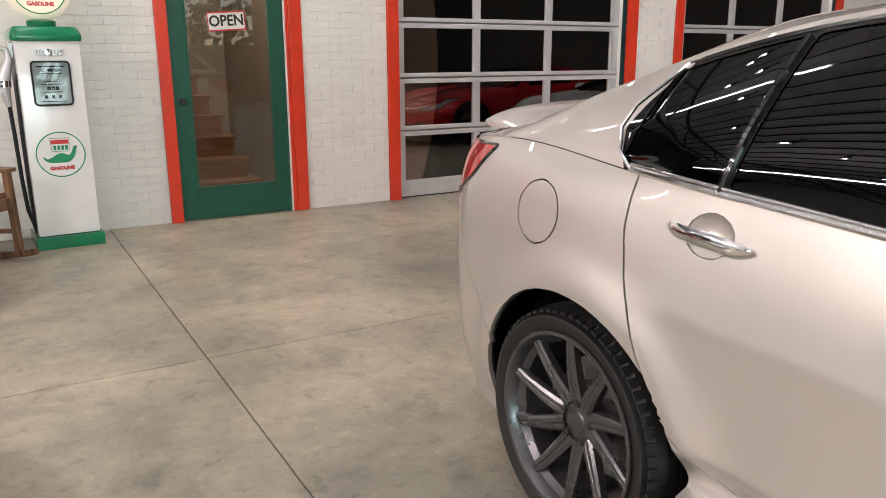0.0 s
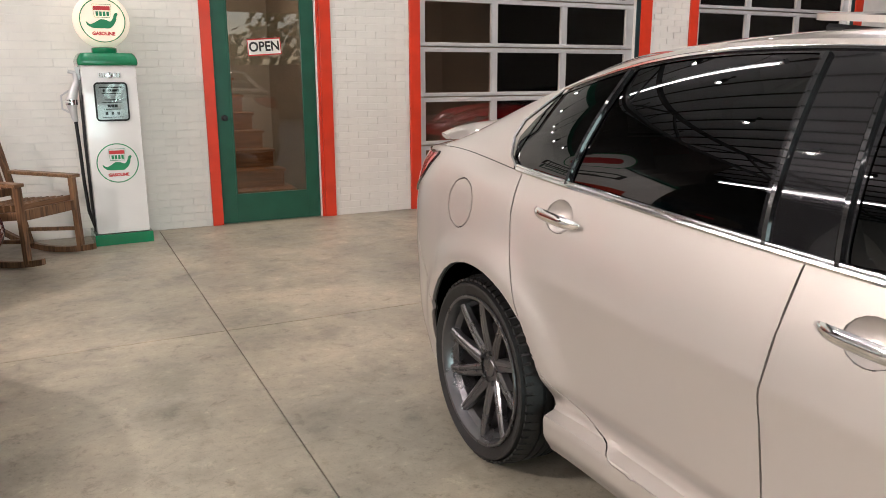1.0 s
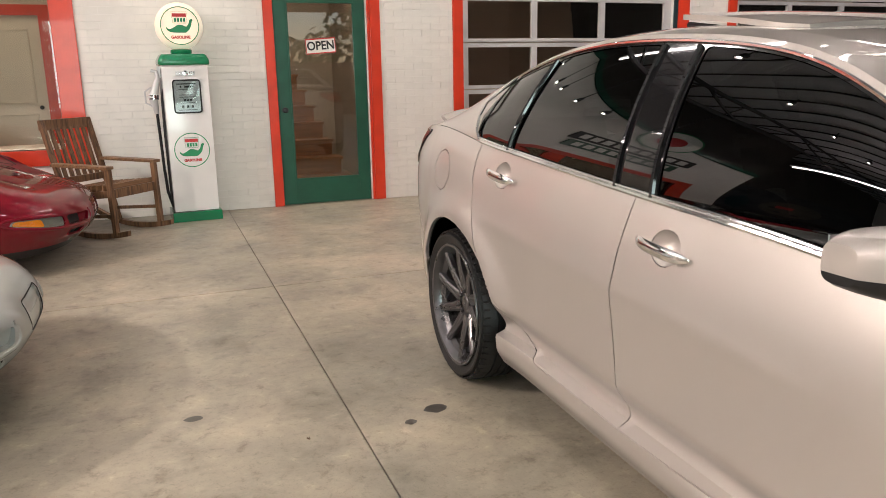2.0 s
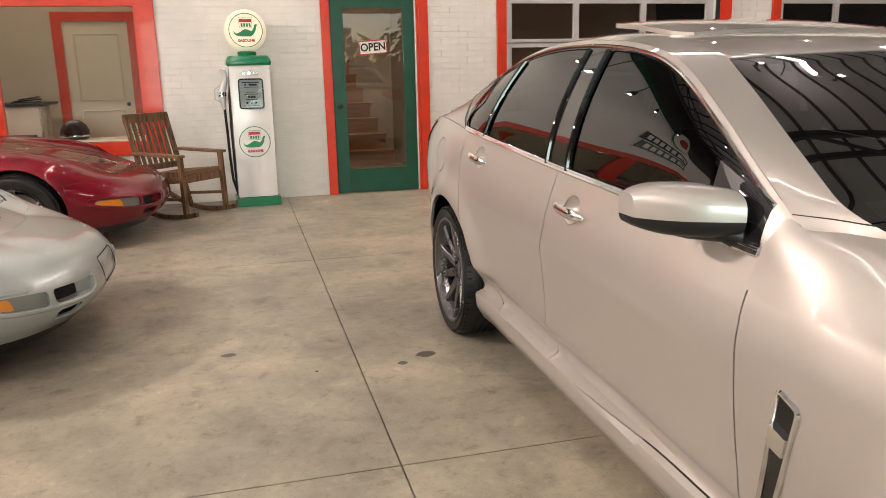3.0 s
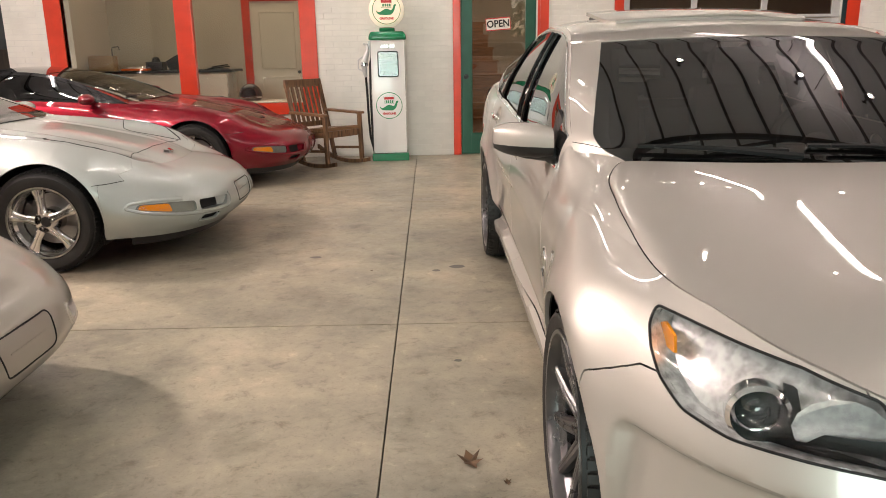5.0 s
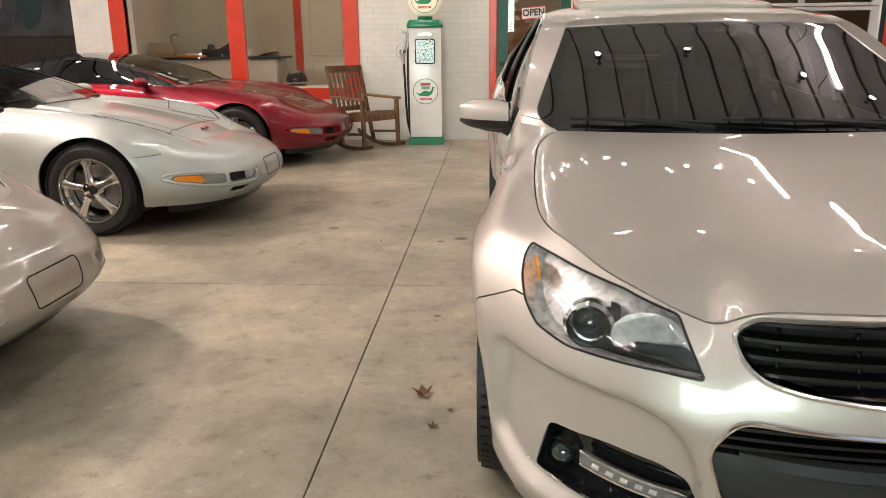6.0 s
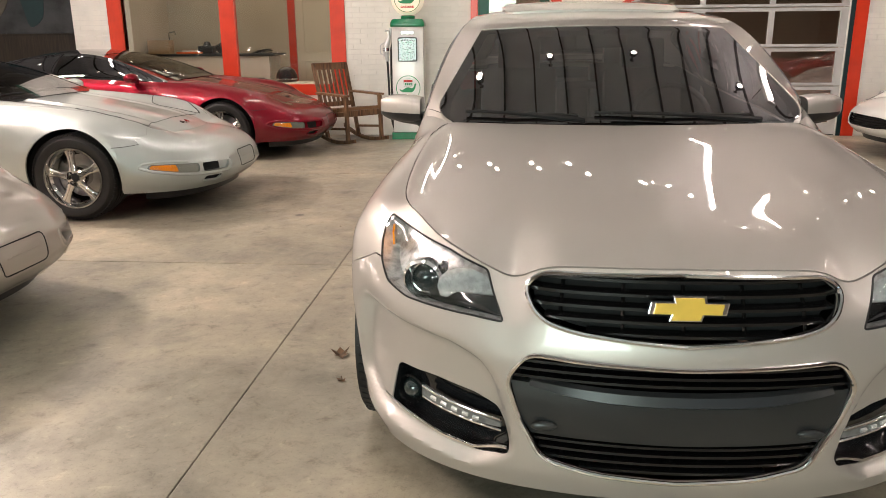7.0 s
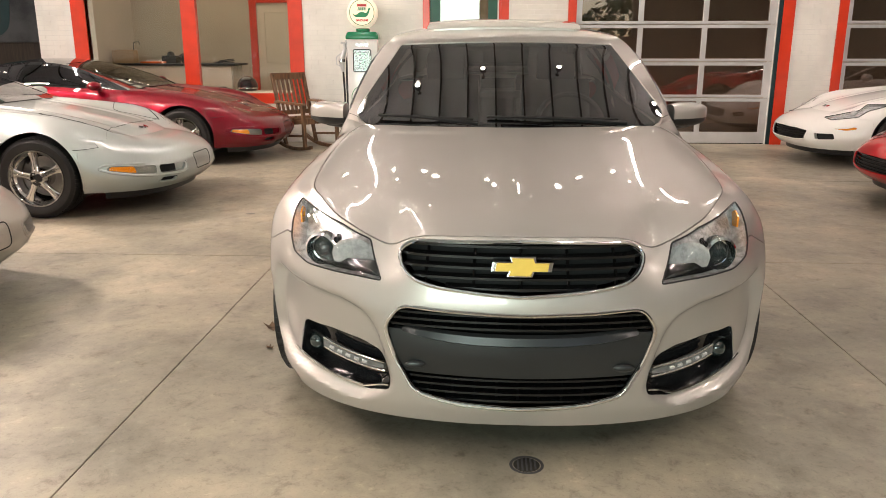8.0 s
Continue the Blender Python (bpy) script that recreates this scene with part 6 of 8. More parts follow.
    lm = np.linspace(c0[1], c1[1], 60)
    mid = np.stack([0 * lm, lm, curve([c0[1], 0.62, 0.9, 1.25, 1.62], [c0[2], 0.672, 0.745, 0.815, 0.865])(lm)], -1)
    H = coons(mid, resample(flank, 60), resample(front, 44), rear_edge)
    u, v = np.linspace(0, 1, 60)[:, None], np.linspace(0, 1, 44)[None]
    H[..., 2] += (0.012 * np.exp(-((v - 0.40 - 0.1 * u) / 0.045) ** 2) + 0.016 * np.exp(-((v - 0.86) / 0.16) ** 2) - 0.010 * np.exp(-((v - 0.62) / 0.14) ** 2)) * np.clip(u * 4, 0, 1) * np.clip((1 - v) * 12, 0, 1)
    bonnet = part("bonnet", patch(H, None, (1, -1), 0.0008, 0.01), body, car, "long bonnet with ridges", smooth=True, angle=50)

    def on_bonnet(line):
        out = []
        for (a, b), (c, d) in zip(line, line[1:]):
            for f in np.linspace(0, 1, 7):
                x, y = a + (c - a) * f, b + (d - b) * f
                i, j = min(int(x), 58), min(int(y), 42)
                fx, fy = x - i, y - j
                q = (1 - fx) * (1 - fy) * H[i, j] + fx * (1 - fy) * H[i + 1, j] + (1 - fx) * fy * H[i, j + 1] + fx * fy * H[i + 1, j + 1]
                if not out or np.linalg.norm(q - out[-1]) > 1e-4:
                    out.append(q)
        return out

    for sd in (1, -1):
        if not late:
            # lids of the hidden headlights
            g = [(0.10, 0.60), (0.13, 0.92), (0.42, 0.93), (0.47, 0.66), (0.40, 0.56)]
            outline = fillet([(a * 59, b * 43) for a, b in g], 3.0, 6)
            part("lamp_lid", tube(mirror_pts(on_bonnet(outline + outline[:1]), sd), 0.0032, 5), M_LINER, bonnet, "gap round the closed headlight lid")
            front_edge = on_bonnet([(0.102 * 59, 0.62 * 43), (0.130 * 59, 0.90 * 43)])
            part("lid_shadow_gap", tube(mirror_pts(front_edge, sd), 0.0052, 6), M_LINER, bonnet)
            # bonnet shut line from the lid across the nose
            part("shut_line", tube(mirror_pts(on_bonnet([(0.115 * 59, 0.585 * 43), (0.15 * 59, 0.45 * 43), (0.172 * 59, 0.25 * 43), (0.18 * 59, 0.0)]), sd), 0.0026, 5), M_LINER, bonnet, "dark shut line of the bonnet")
            seam(skin, [(sl(0.70), 0.548), (sl(0.60), 0.553), (sl(0.52), 0.562)], 0.0022, M_LINER, car, "shut_line", 0.0, (sd,), False, 0.02, 5)
            # raised lip round the signal and the intake
            lip = [F(0.700, 0.420), F(0.80, 0.430), F(0.862, 0.420), F(0.874, 0.395), F(0.84, 0.362), F(0.74, 0.330), F(0.62, 0.316), F(0.48, 0.310), F(0.37, 0.311), F(0.325, 0.328), F(0.312, 0.365), F(0.322, 0.395)]
            seam(skin, fillet(lip, 0.02), 0.0125, body, car, "lip", -0.006, (sd,), False, 0.015, 8, "raised lip round the turn signal")
            seam(skin, fillet([F(0.44, 0.296), F(0.585, 0.300), F(0.595, 0.256), F(0.46, 0.244), F(0.425, 0.27)], 0.015), 0.006, body, car, "pocket_rim", -0.002, (sd,), True, 0.012, 6)
            # painted ledge that slopes into the intake
            ws = np.linspace(0.335, 0.425, 10)
            gs = np.stack([np.full(7, skin.find(w, 0.36)) for w in ws])
            gz = np.stack([np.linspace(0.322, 0.392, 7) for w in ws])
            part("intake_ledge", patch(skin.point(gs, gz, -0.004 - 0.042 * ((ws - 0.335) / 0.09)[:, None] ** 0.8 + 0 * gz), None, (sd,)), body, car, "painted ledge inside the intake", smooth=True)
        for nm, loop, m, lab, dep in (("intake", pocket, M_LINER, "black bumper intake", -0.05), ("lower_lamp", lamp, M_LINER if not late else M_LAMP_INNER, "" if not late else "teardrop headlight under a clear lens", -0.04), ("turn_signal", signal, M_SIGNAL if not late else M_AMBER, "amber and clear turn signal", -0.012)):
            base = part(nm, patch(skin.point(s, z, dep), who == nm, (sd,), 0, 0, skin.diag), m, car, lab, smooth=True)
            q1, q2 = (skin.point(np.array([a for a, b in loop]), np.array([b for a, b in loop]), o) for o in (dep, -0.001))
            k = len(loop)
            part("recess_wall", ([(p[0] * sd, p[1], p[2]) for p in np.concatenate([q1, q2])], [(i, (i + 1) % k, k + (i + 1) % k, k + i) for i in range(k)]), body if nm != "lower_lamp" else M_LINER, base)
            if nm == "turn_signal" and not late:
                d0 = skin.diag
                amber = fillet([F(0.748, 0.404), F(0.838, 0.409), F(0.849, 0.383), F(0.76, 0.354), F(0.745, 0.352)], 0.012)
                s2, z2, who2 = skin_grid(skin, np.linspace(skin.find(0.6, 0.4), skin.find(0.86, 0.4), 30), 90, [("sig", amber)])
                part("amber_lens", patch(skin.point(s2, z2, -0.004), who2 == "sig", (sd,), 0, 0.01, skin.diag), M_AMBER, base, "amber outer lens", smooth=True)
                skin.diag = d0
                part("clear_lens", patch(skin.point(s, z, -0.001), who == nm, (sd,), 0, 0, skin.diag), M_LENS, base, "clear lens", smooth=True).visible_shadow = False
            if late and nm == "lower_lamp":
                part("clear_lens", patch(skin.point(s, z, 0.0), who == nm, (sd,), 0, 0, skin.diag), M_LENS, base, "clear lens", smooth=True).visible_shadow = False
                seam(skin, lamp, 0.005, M_BLACK, base, "lamp_seal", 0.0, (sd,))
                c = skin.point(np.array(skin.find(0.70, 0.60)), np.array(0.60), -0.03)
                bm = bmesh.new()
                bmesh.ops.create_uvsphere(bm, u_segments=20, v_segments=10, radius=0.04)
                bmesh.ops.translate(bm, verts=bm.verts, vec=(float(c[0]) * sd, float(c[1]) + 0.01, 0.60))
                part("projector", bm, M_REFLECTOR, base, smooth=True)
        for hub, R in ((HF, 0.366), (HR, 0.376)):
            bm = bmesh.new()
            arc = np.linspace(-0.45, math.pi + 0.45, 30)
            A = [bm.verts.new((0.86 * sd, hub + R * math.cos(a), HZ + R * math.sin(a))) for a in arc]
            Bv = [bm.verts.new((0.50 * sd, hub + R * math.cos(a), HZ + R * math.sin(a))) for a in arc]
            for i in range(29):
                bm.faces.new((A[i], A[i + 1], Bv[i + 1], Bv[i]))
            bm.faces.new(Bv)
            part("wheel_liner", bm, M_LINER, car)
        for hub in (HF, HR):
            wheel("wheel", car, (0.785 * sd, hub, HZ), sd, 0.325, 0.220, 0.25, 5, M_SILVER_RIM, "bold", 0.16)
    if late:
        part("mouth", patch(skin.point(s, z, -0.06), who == "mouth", (1, -1), 0, 0, skin.diag), M_LINER, car, "wide black mouth with mesh")
        for zc_ in np.linspace(0.30, 0.41, 5):
            r = span(mouth, zc_)[1]
            bm = bmesh.new()
            for sd in (1, -1):
                bar_on(skin, zc_, 0, r - 0.01, -0.02, 0.004, 0.02, bm, sd)
            part("slat", bm, M_GRILLE, car)
    else:
        # the raised lettering of the cover, as plain bars
        for k in range(8):
            w = -0.105 + 0.03 * k
            c = skin.point(np.array(skin.find(abs(w), 0.372)), np.array(0.372), -0.004)
            part("cover_mark", boxes((w - 0.011, w + 0.011, float(c[1]) - 0.004, float(c[1]) + 0.004, 0.362, 0.380)), body, car)
    if not late:
        rim = [q for q in plate if q[0] >= 0]
        rim = sorted(rim, key=lambda q: q[1])
        seam(skin, [(0.0, rim[0][1])] + rim + [(0.0, rim[-1][1])], 0.0036, M_LINER, car, "cover_gap", 0.0, (1, -1), False, 0.015, 5, "dark gap round the nose cover")
    # nose emblem: two small crossed flags as plain shapes
    c = H[5, 0]
    lie = Matrix.Translation((0, float(c[1]), float(c[2]) + 0.004)) @ pose(0, 0, 0, math.degrees(math.atan2(float(H[7, 0][2] - H[3, 0][2]), float(H[7, 0][1] - H[3, 0][1]))))
    emblem = part("emblem", boxes((-0.010, 0.010, -0.026, -0.012, -0.003, 0.004), bevel=0.002), M_CHROME, car, "small crossed-flags emblem")
    emblem.matrix_local = lie
    for sd, m in ((1, M_RED_LENS), (-1, M_PRINT_BLACK)):
        part("pole", tube([(0.0, -0.022, 0.003), (0.044 * sd, 0.026, 0.003)], 0.0022, 5), M_PRINT_BLACK, emblem)
        flag = bmesh.new()
        rows = []
        for f in np.linspace(0, 1, 6):
            lift = 0.004 + 0.003 * math.sin(f * 5)
            x, y = 0.018 + 0.036 * f, -0.004 - 0.012 * f
            rows.append([flag.verts.new((sd * (x + a), y + b, lift)) for a, b in ((0, 0), (0.012, 0.014), (0.024, 0.028))])
        for A, B in zip(rows, rows[1:]):
            for q in range(2):
                flag.faces.new((A[q], A[q + 1], B[q + 1], B[q]))
        ext = bmesh.ops.extrude_face_region(flag, geom=flag.faces[:])
        bmesh.ops.translate(flag, verts=[v for v in ext["geom"] if isinstance(v, bmesh.types.BMVert)], vec=(0, 0, 0.003))
        bmesh.ops.recalc_face_normals(flag, faces=flag.faces)
        part("flag", flag, m, emblem)
    # cabin
    table_l = np.linspace(1.5, 4.4, 100)
    tb = skin.point(np.array([sl(x) for x in table_l]), skin.zs(np.array([sl(x) for x in table_l])))
    bw, bz = (lambda l: np.interp(l, tb[:, 1], tb[:, 0])), (lambda l: np.interp(l, tb[:, 1], tb[:, 2]))
    p = [0, 0.15, 0.3, 0.45, 0.58, 0.72, 0.86, 1]
    lr, wr, zr = [1.66, 1.96, 2.27, 2.56, 2.86, 3.24, 3.68, 4.16], [0.76, 0.70, 0.63, 0.575, 0.55, 0.56, 0.62, 0.72], [0.845, 0.975, 1.080, 1.140, 1.155, 1.125, 1.045, 0.915]
    lc, zc = [1.60, 1.90, 2.22, 2.52, 2.86, 3.26, 3.72, 4.22], [0.87, 0.985, 1.09, 1.165, 1.20, 1.170, 1.075, 0.935]
    rl = rail(p, lr, zr)
    black = [(float(x), float(bz(x)) - 0.05) for x in np.linspace(1.6, 2.98, 14)] + [(3.06, 0.97), (3.0, 1.06)] + [(float(x), float(rl(x)) - 0.022) for x in np.linspace(2.92, 1.75, 24)]
    cabin(car, p, lr, wr, zr, lc, zc, bw, bz, 0.012, (0.03, 0.42), (0.60, 0.97), 0.90, [("w1", 1.80, 2.96, 0.03, 0.06, -0.02)], black, M_GLOSS_BLACK if not late else body, M_GLOSS_BLACK)
    sd0 = sl(4.10)
    flank = skin.point(np.linspace(sd0, skin.end, 160), skin.zs(np.linspace(sd0, skin.end, 160)))
    U = np.stack([np.stack([flank[:, 0] * k, flank[:, 1], flank[:, 2] + 0.02 * (1 - k)], -1) for k in np.linspace(1, 0, 12)], 1)
    part("tail_deck", patch(U, None, (1, -1)), body, car, smooth=True)
    sg = np.array(sgrid)
    ub = skin.point(sg, skin.zb(sg) + 0.03)
    U = np.stack([np.stack([ub[:, 0] * k, ub[:, 1], ub[:, 2]], -1) for k in (1, 0.5, 0)], 1)
    keep = (np.abs(ub[:-1, 1] - HF) > 0.40) & (np.abs(ub[:-1, 1] - HR) > 0.42)
    mk = np.repeat(keep[:, None], 2, 1)
    mk[:, 1] = True
    part("underbody", patch(U, mk, (1, -1)), M_LINER, car)
    # black air dam under the nose
    ss = np.linspace(0, sl(0.52), 50)
    a, b = skin.point(ss, skin.zb(ss) + 0.005, -0.06), skin.point(ss, skin.zb(ss) + 0.005, -0.09)
    a[:, 2], b[:, 2] = skin.zb(ss) + 0.02, 0.135
    part("air_dam", patch(np.stack([a, b], 1), None, (1, -1)), M_BLACK, car, "black plastic air dam")
    for sd in (1, -1):
        bm = bmesh.new()
        bmesh.ops.create_uvsphere(bm, u_segments=24, v_segments=14, radius=1)
        bmesh.ops.transform(bm, matrix=Matrix.Translation((0.925 * sd, 1.98, 0.90)) @ pose(0, 0, 0, 0, 0, -8 * sd) @ Matrix.Diagonal((0.105, 0.075, 0.052, 1)), verts=bm.verts)
        m = part("mirror", bm, body, car, "rounded body-colour door mirror", smooth=True)
        part("mirror_foot", tube([(0.80 * sd, 1.98, 0.862), (0.90 * sd, 1.98, 0.885)], [0.035, 0.03], 10), body, m, smooth=True)
    part("cabin_floor", boxes((-0.7, 0.7, 1.8, 3.3, 0.28, 0.32)), M_SEAT, car)
    part("dashboard", boxes((-0.66, 0.66, 1.72, 2.15, 0.62, 0.84), bevel=0.05), M_SEAT, car, smooth=True)
    part("firewall", boxes((-0.7, 0.7, 1.62, 1.70, 0.25, 0.80)), M_LINER, car)
    part("rear_shelf", boxes((-0.62, 0.62, 3.2, 4.15, 0.78, 0.82)), M_SEAT, car)
    steering_wheel(car, 0.36, 2.32, 0.80)
    seats(car, ((2.72, (-0.36, 0.36)),), 0.30, 0.46, 0.58)
    for x0, x1 in ((0.50, -0.05), (-0.08, -0.58)):
        part("wiper", tube([(x0, 1.70, 0.885), ((x0 + x1) / 2, 1.715, 0.905), (x1, 1.735, 0.902)], [0.009, 0.007, 0.005], 6), M_BLACK, car, smooth=True)
    return car


corvette("low silver sports car with closed headlights and polished five-spoke wheels", (-0.27, 1.87, 0), 90, M_SILVER)
corvette("low dark red metallic sports car parked before the office window", (-0.20, 4.73, 0), 90, M_MAROON)
corvette("low pewter sports car with a blank oblong nose cover", (-0.28, -1.17, 0), 90, M_PEWTER)
corvette("low white sports car with clear teardrop headlights", (5.82, 4.75, 0), -90, M_ARCTIC, True)
corvette("low bright red sports car with teardrop headlights", (5.52, 1.90, 0), -90, M_BRIGHT_RED, True)


# ---- ceiling steel and lamps ----
for i, x in enumerate(np.arange(X0 + 0.3, X1, 0.42)):
    tagged(part("purlin", boxes((x - 0.011, x + 0.011, Y0, WALL + 3.2, CEIL - 0.045, CEIL - 0.002)), M_STEEL), "black steel purlin under the ceiling", "beam", kind="structure")
for y in (-7.9, -3.6, 0.7, 5.0):
    tr = thing("roof_truss", "black lattice roof truss", "truss", (0, y, 0), kind="structure")
    zt = lambda x: CEIL - 0.35 - 0.15 * ((x - 2) / 10.5) ** 2
    zb = lambda x: CEIL - 0.75 - 0.20 * ((x - 2) / 10.5) ** 2
    xs = np.linspace(X0, X1, 23)
    part("top_chord", tube([(x, 0, zt(x)) for x in xs], 0.035, 4), M_STEEL, tr)
    part("bottom_chord", tube([(x, 0, zb(x)) for x in xs], 0.035, 4), M_STEEL, tr)
    for k in range(22):
        part("web", tube([(xs[k], 0, zb(xs[k]) if k % 2 else zt(xs[k])), (xs[k + 1], 0, zt(xs[k + 1]) if k % 2 else zb(xs[k + 1]))], 0.018, 4), M_STEEL, tr)
M_TUBE = glow("fluorescent tube", (1.0, 0.95, 0.88), 40)
# fixtures of the added x = -3.9 row are made up along with its light
for x, y, watts in TUBES:
    fx = thing("ceiling_light", "hanging white strip light with a lit tube", "lamp", (x, y, lamp_z(x)), group="strip lights")
    half = tube_half(x)
    part("housing", boxes((-0.05, 0.05, -half - 0.03, half + 0.03, 0.03, 0.09), bevel=0.01), M_ALU, fx)
    part("tube", tube([(0, -half + 0.01, 0.010), (0, half - 0.01, 0.010)], 0.016, 10), M_TUBE, fx, "lit fluorescent tube")
    for s in (-0.6 * half, 0.6 * half):
        part("hanger", tube([(0, s, 0.09), (0, s, CEIL - lamp_z(x))], 0.006, 5), M_STEEL, fx)
fl = thing("flood_lamp", "black flood lamp hung from the ceiling, lit", "lamp", FLOOD)
aim = look((0, 0, 0), tuple(b - a for a, b in zip(FLOOD, FLOOD_AIM)))
for nm, bm, m in (("housing", boxes((-0.17, 0.17, -0.13, 0.13, 0.03, 0.12), bevel=0.015), M_STEEL), ("lens", boxes((-0.14, 0.14, -0.11, 0.11, 0.008, 0.03), bevel=0.004), M_TUBE)):
    bmesh.ops.transform(bm, matrix=aim, verts=bm.verts)
    part(nm, bm, m, fl)
part("hanger", tube([(-0.07, 0.02, 0.05), (-0.07, 0.02, CEIL - FLOOD[2])], 0.012, 6), M_STEEL, fl)
M_BULB = glow("small spot glow", (1.0, 0.90, 0.76), 150)
SPOTS = [(x, y, CEIL - 0.22) for y in (-6.4, -3.2, 2.2, 4.3) for x in np.arange(-6.1, 11, 1.18)] + [(x, 4.45, CEIL - 0.22) for x in np.arange(0.75, 4.4, 0.43)] + [(x, 5.75, 3.62) for x in (-2.0, -1.1, -0.45, 0.25, 0.62, 1.43, 2.13, 2.35, 2.62, 2.87, 3.35, 4.1, 4.8, 6.0, 7.4)]
for k, (x, y, z) in enumerate(SPOTS):
    drop = CEIL - z
    sp = thing("spot_lamp", "small black ceiling spot with a lit bulb", "lamp", (float(x) + 0.17 * math.sin(k * 2.3) * (z > 4), y + 0.12 * math.sin(k * 1.7) * (z > 4), z), group="ceiling spots")
    part("can", lathe([(0.03, drop), (0.012, drop - 0.01), (0.012, 0.14), (0.045, 0.10), (0.055, 0.0), (0.048, 0.0), (0.038, 0.09), (0.0, 0.09)], 12), M_STEEL, sp)
    part("bulb", lathe([(0.0, -0.002), (0.020, 0.004), (0.028, 0.02), (0.024, 0.06), (0, 0.07)], 10), M_BULB, sp, "lit bulb")

# small finds on the floor
drain = thing("floor_drain", "small round dark iron floor drain", "drain", (2.352, -2.571, 0.0))
part("ring", lathe([(0.047, 0.0015), (0.056, 0.0015), (0.058, -0.004), (0.045, -0.004)], 36, close=True), M_STEEL, drain)
part("cover", lathe([(0.0, 0.001), (0.043, 0.001), (0.045, -0.004), (0, -0.004)], 36), M_JOINT, drain)
for k in range(5):
    x = -0.028 + 0.014 * k
    h = math.sqrt(0.04 ** 2 - x * x)
    part("slot", boxes((x - 0.003, x + 0.003, -h, h, 0.001, 0.0025)), M_STEEL, drain)
M_LEAF = mat("dry brown leaf", (0.13, 0.068, 0.030), 0.6, vary=0.5, scale=40, grain=0.3)
for x, y, s, a in ((1.19, -1.37, 0.046, 20), (1.245, -1.62, 0.022, 70), (1.30, -1.50, 0.015, 10), (0.70, 0.9, 0.010, 30)):
    lf = thing("dry_leaf", "small curled dry brown leaf on the concrete", "leaf", (x, y, 0.0), a, "leaves on the floor")
    bm = bmesh.new()
    tips = [(0, -1.2), (0.25, -0.55), (0.8, -0.5), (0.45, -0.05), (0.95, 0.45), (0.4, 0.4), (0.1, 1.1), (-0.3, 0.45), (-0.9, 0.5), (-0.45, 0.0), (-0.75, -0.5), (-0.2, -0.5)]
    c = bm.verts.new((0, 0, 0.002))
    ring_v = [bm.verts.new((p * s, q * s, 0.002 + 0.5 * s * (abs(p) ** 2 + 0.5 * max(q, 0) + 0.2 * abs(q)))) for p, q in tips]
    for i in range(len(ring_v)):
        bm.faces.new((c, ring_v[i], ring_v[(i + 1) % len(ring_v)]))
    part("blade", bm, M_LEAF, lf)
M_OIL = mat("dark oil stain", (0.055, 0.05, 0.042), 0.35, vary=0.3, scale=20, grain=0.3)
for x, y, rx, ry in ((1.23, 0.971, 0.060, 0.045), (1.098, 0.892, 0.030, 0.026), (0.31, 1.252, 0.045, 0.03), (1.18, -0.52, 0.02, 0.02)):
    pts = [(x + rx * math.cos(a) * (0.8 + 0.3 * noise.noise((a, x, y))), y + ry * math.sin(a) * (0.8 + 0.3 * noise.noise((a, y, 3)))) for a in np.linspace(0, math.tau, 22, endpoint=False)]
    bm = bmesh.new()
    bm.faces.new([bm.verts.new((a, b, 0.0012)) for a, b in pts])
    tagged(part("floor_stain", bm, M_OIL), "small dark oil stain on the concrete", "stain", "stains", kind="structure")

# ---- outside the open south door ----
tagged(part("ground", boxes((-60, 60, -90, Y0 - 0.2, -0.14, -0.02)), mat("gravel yard", (0.25, 0.24, 0.21), 0.9, vary=0.3, scale=1, grain=0.4)), "pale gravel yard outside", "ground", kind="structure")
rnd = random.Random(9)
V, Fc = [], []
for k in range(5200):
    x, y = rnd.uniform(-14, 22), rnd.gauss(-24, 2.2)
    z = rnd.uniform(0.1, 5.5) * (0.75 + 0.25 * math.sin(x * 0.7))
    s = rnd.uniform(0.14, 0.34)
    d = Vector((rnd.uniform(-1, 1), rnd.uniform(-1, 1), rnd.uniform(-1, 1))).normalized()
    u = d.orthogonal().normalized() * s
    v = d.cross(u)
    i = len(V)
    V += [Vector((x, y, z)) + q for q in (-u, v * 0.6, u, -v * 0.6)]
    Fc.append((i, i + 1, i + 2, i + 3))
tagged(part("tree_foliage", (V, Fc), mat("green leaves", (0.14, 0.26, 0.09), 0.5, vary=0.5, scale=1.5, grain=0.3)), "dense green tree foliage outside the hall", "trees", kind="stuff")


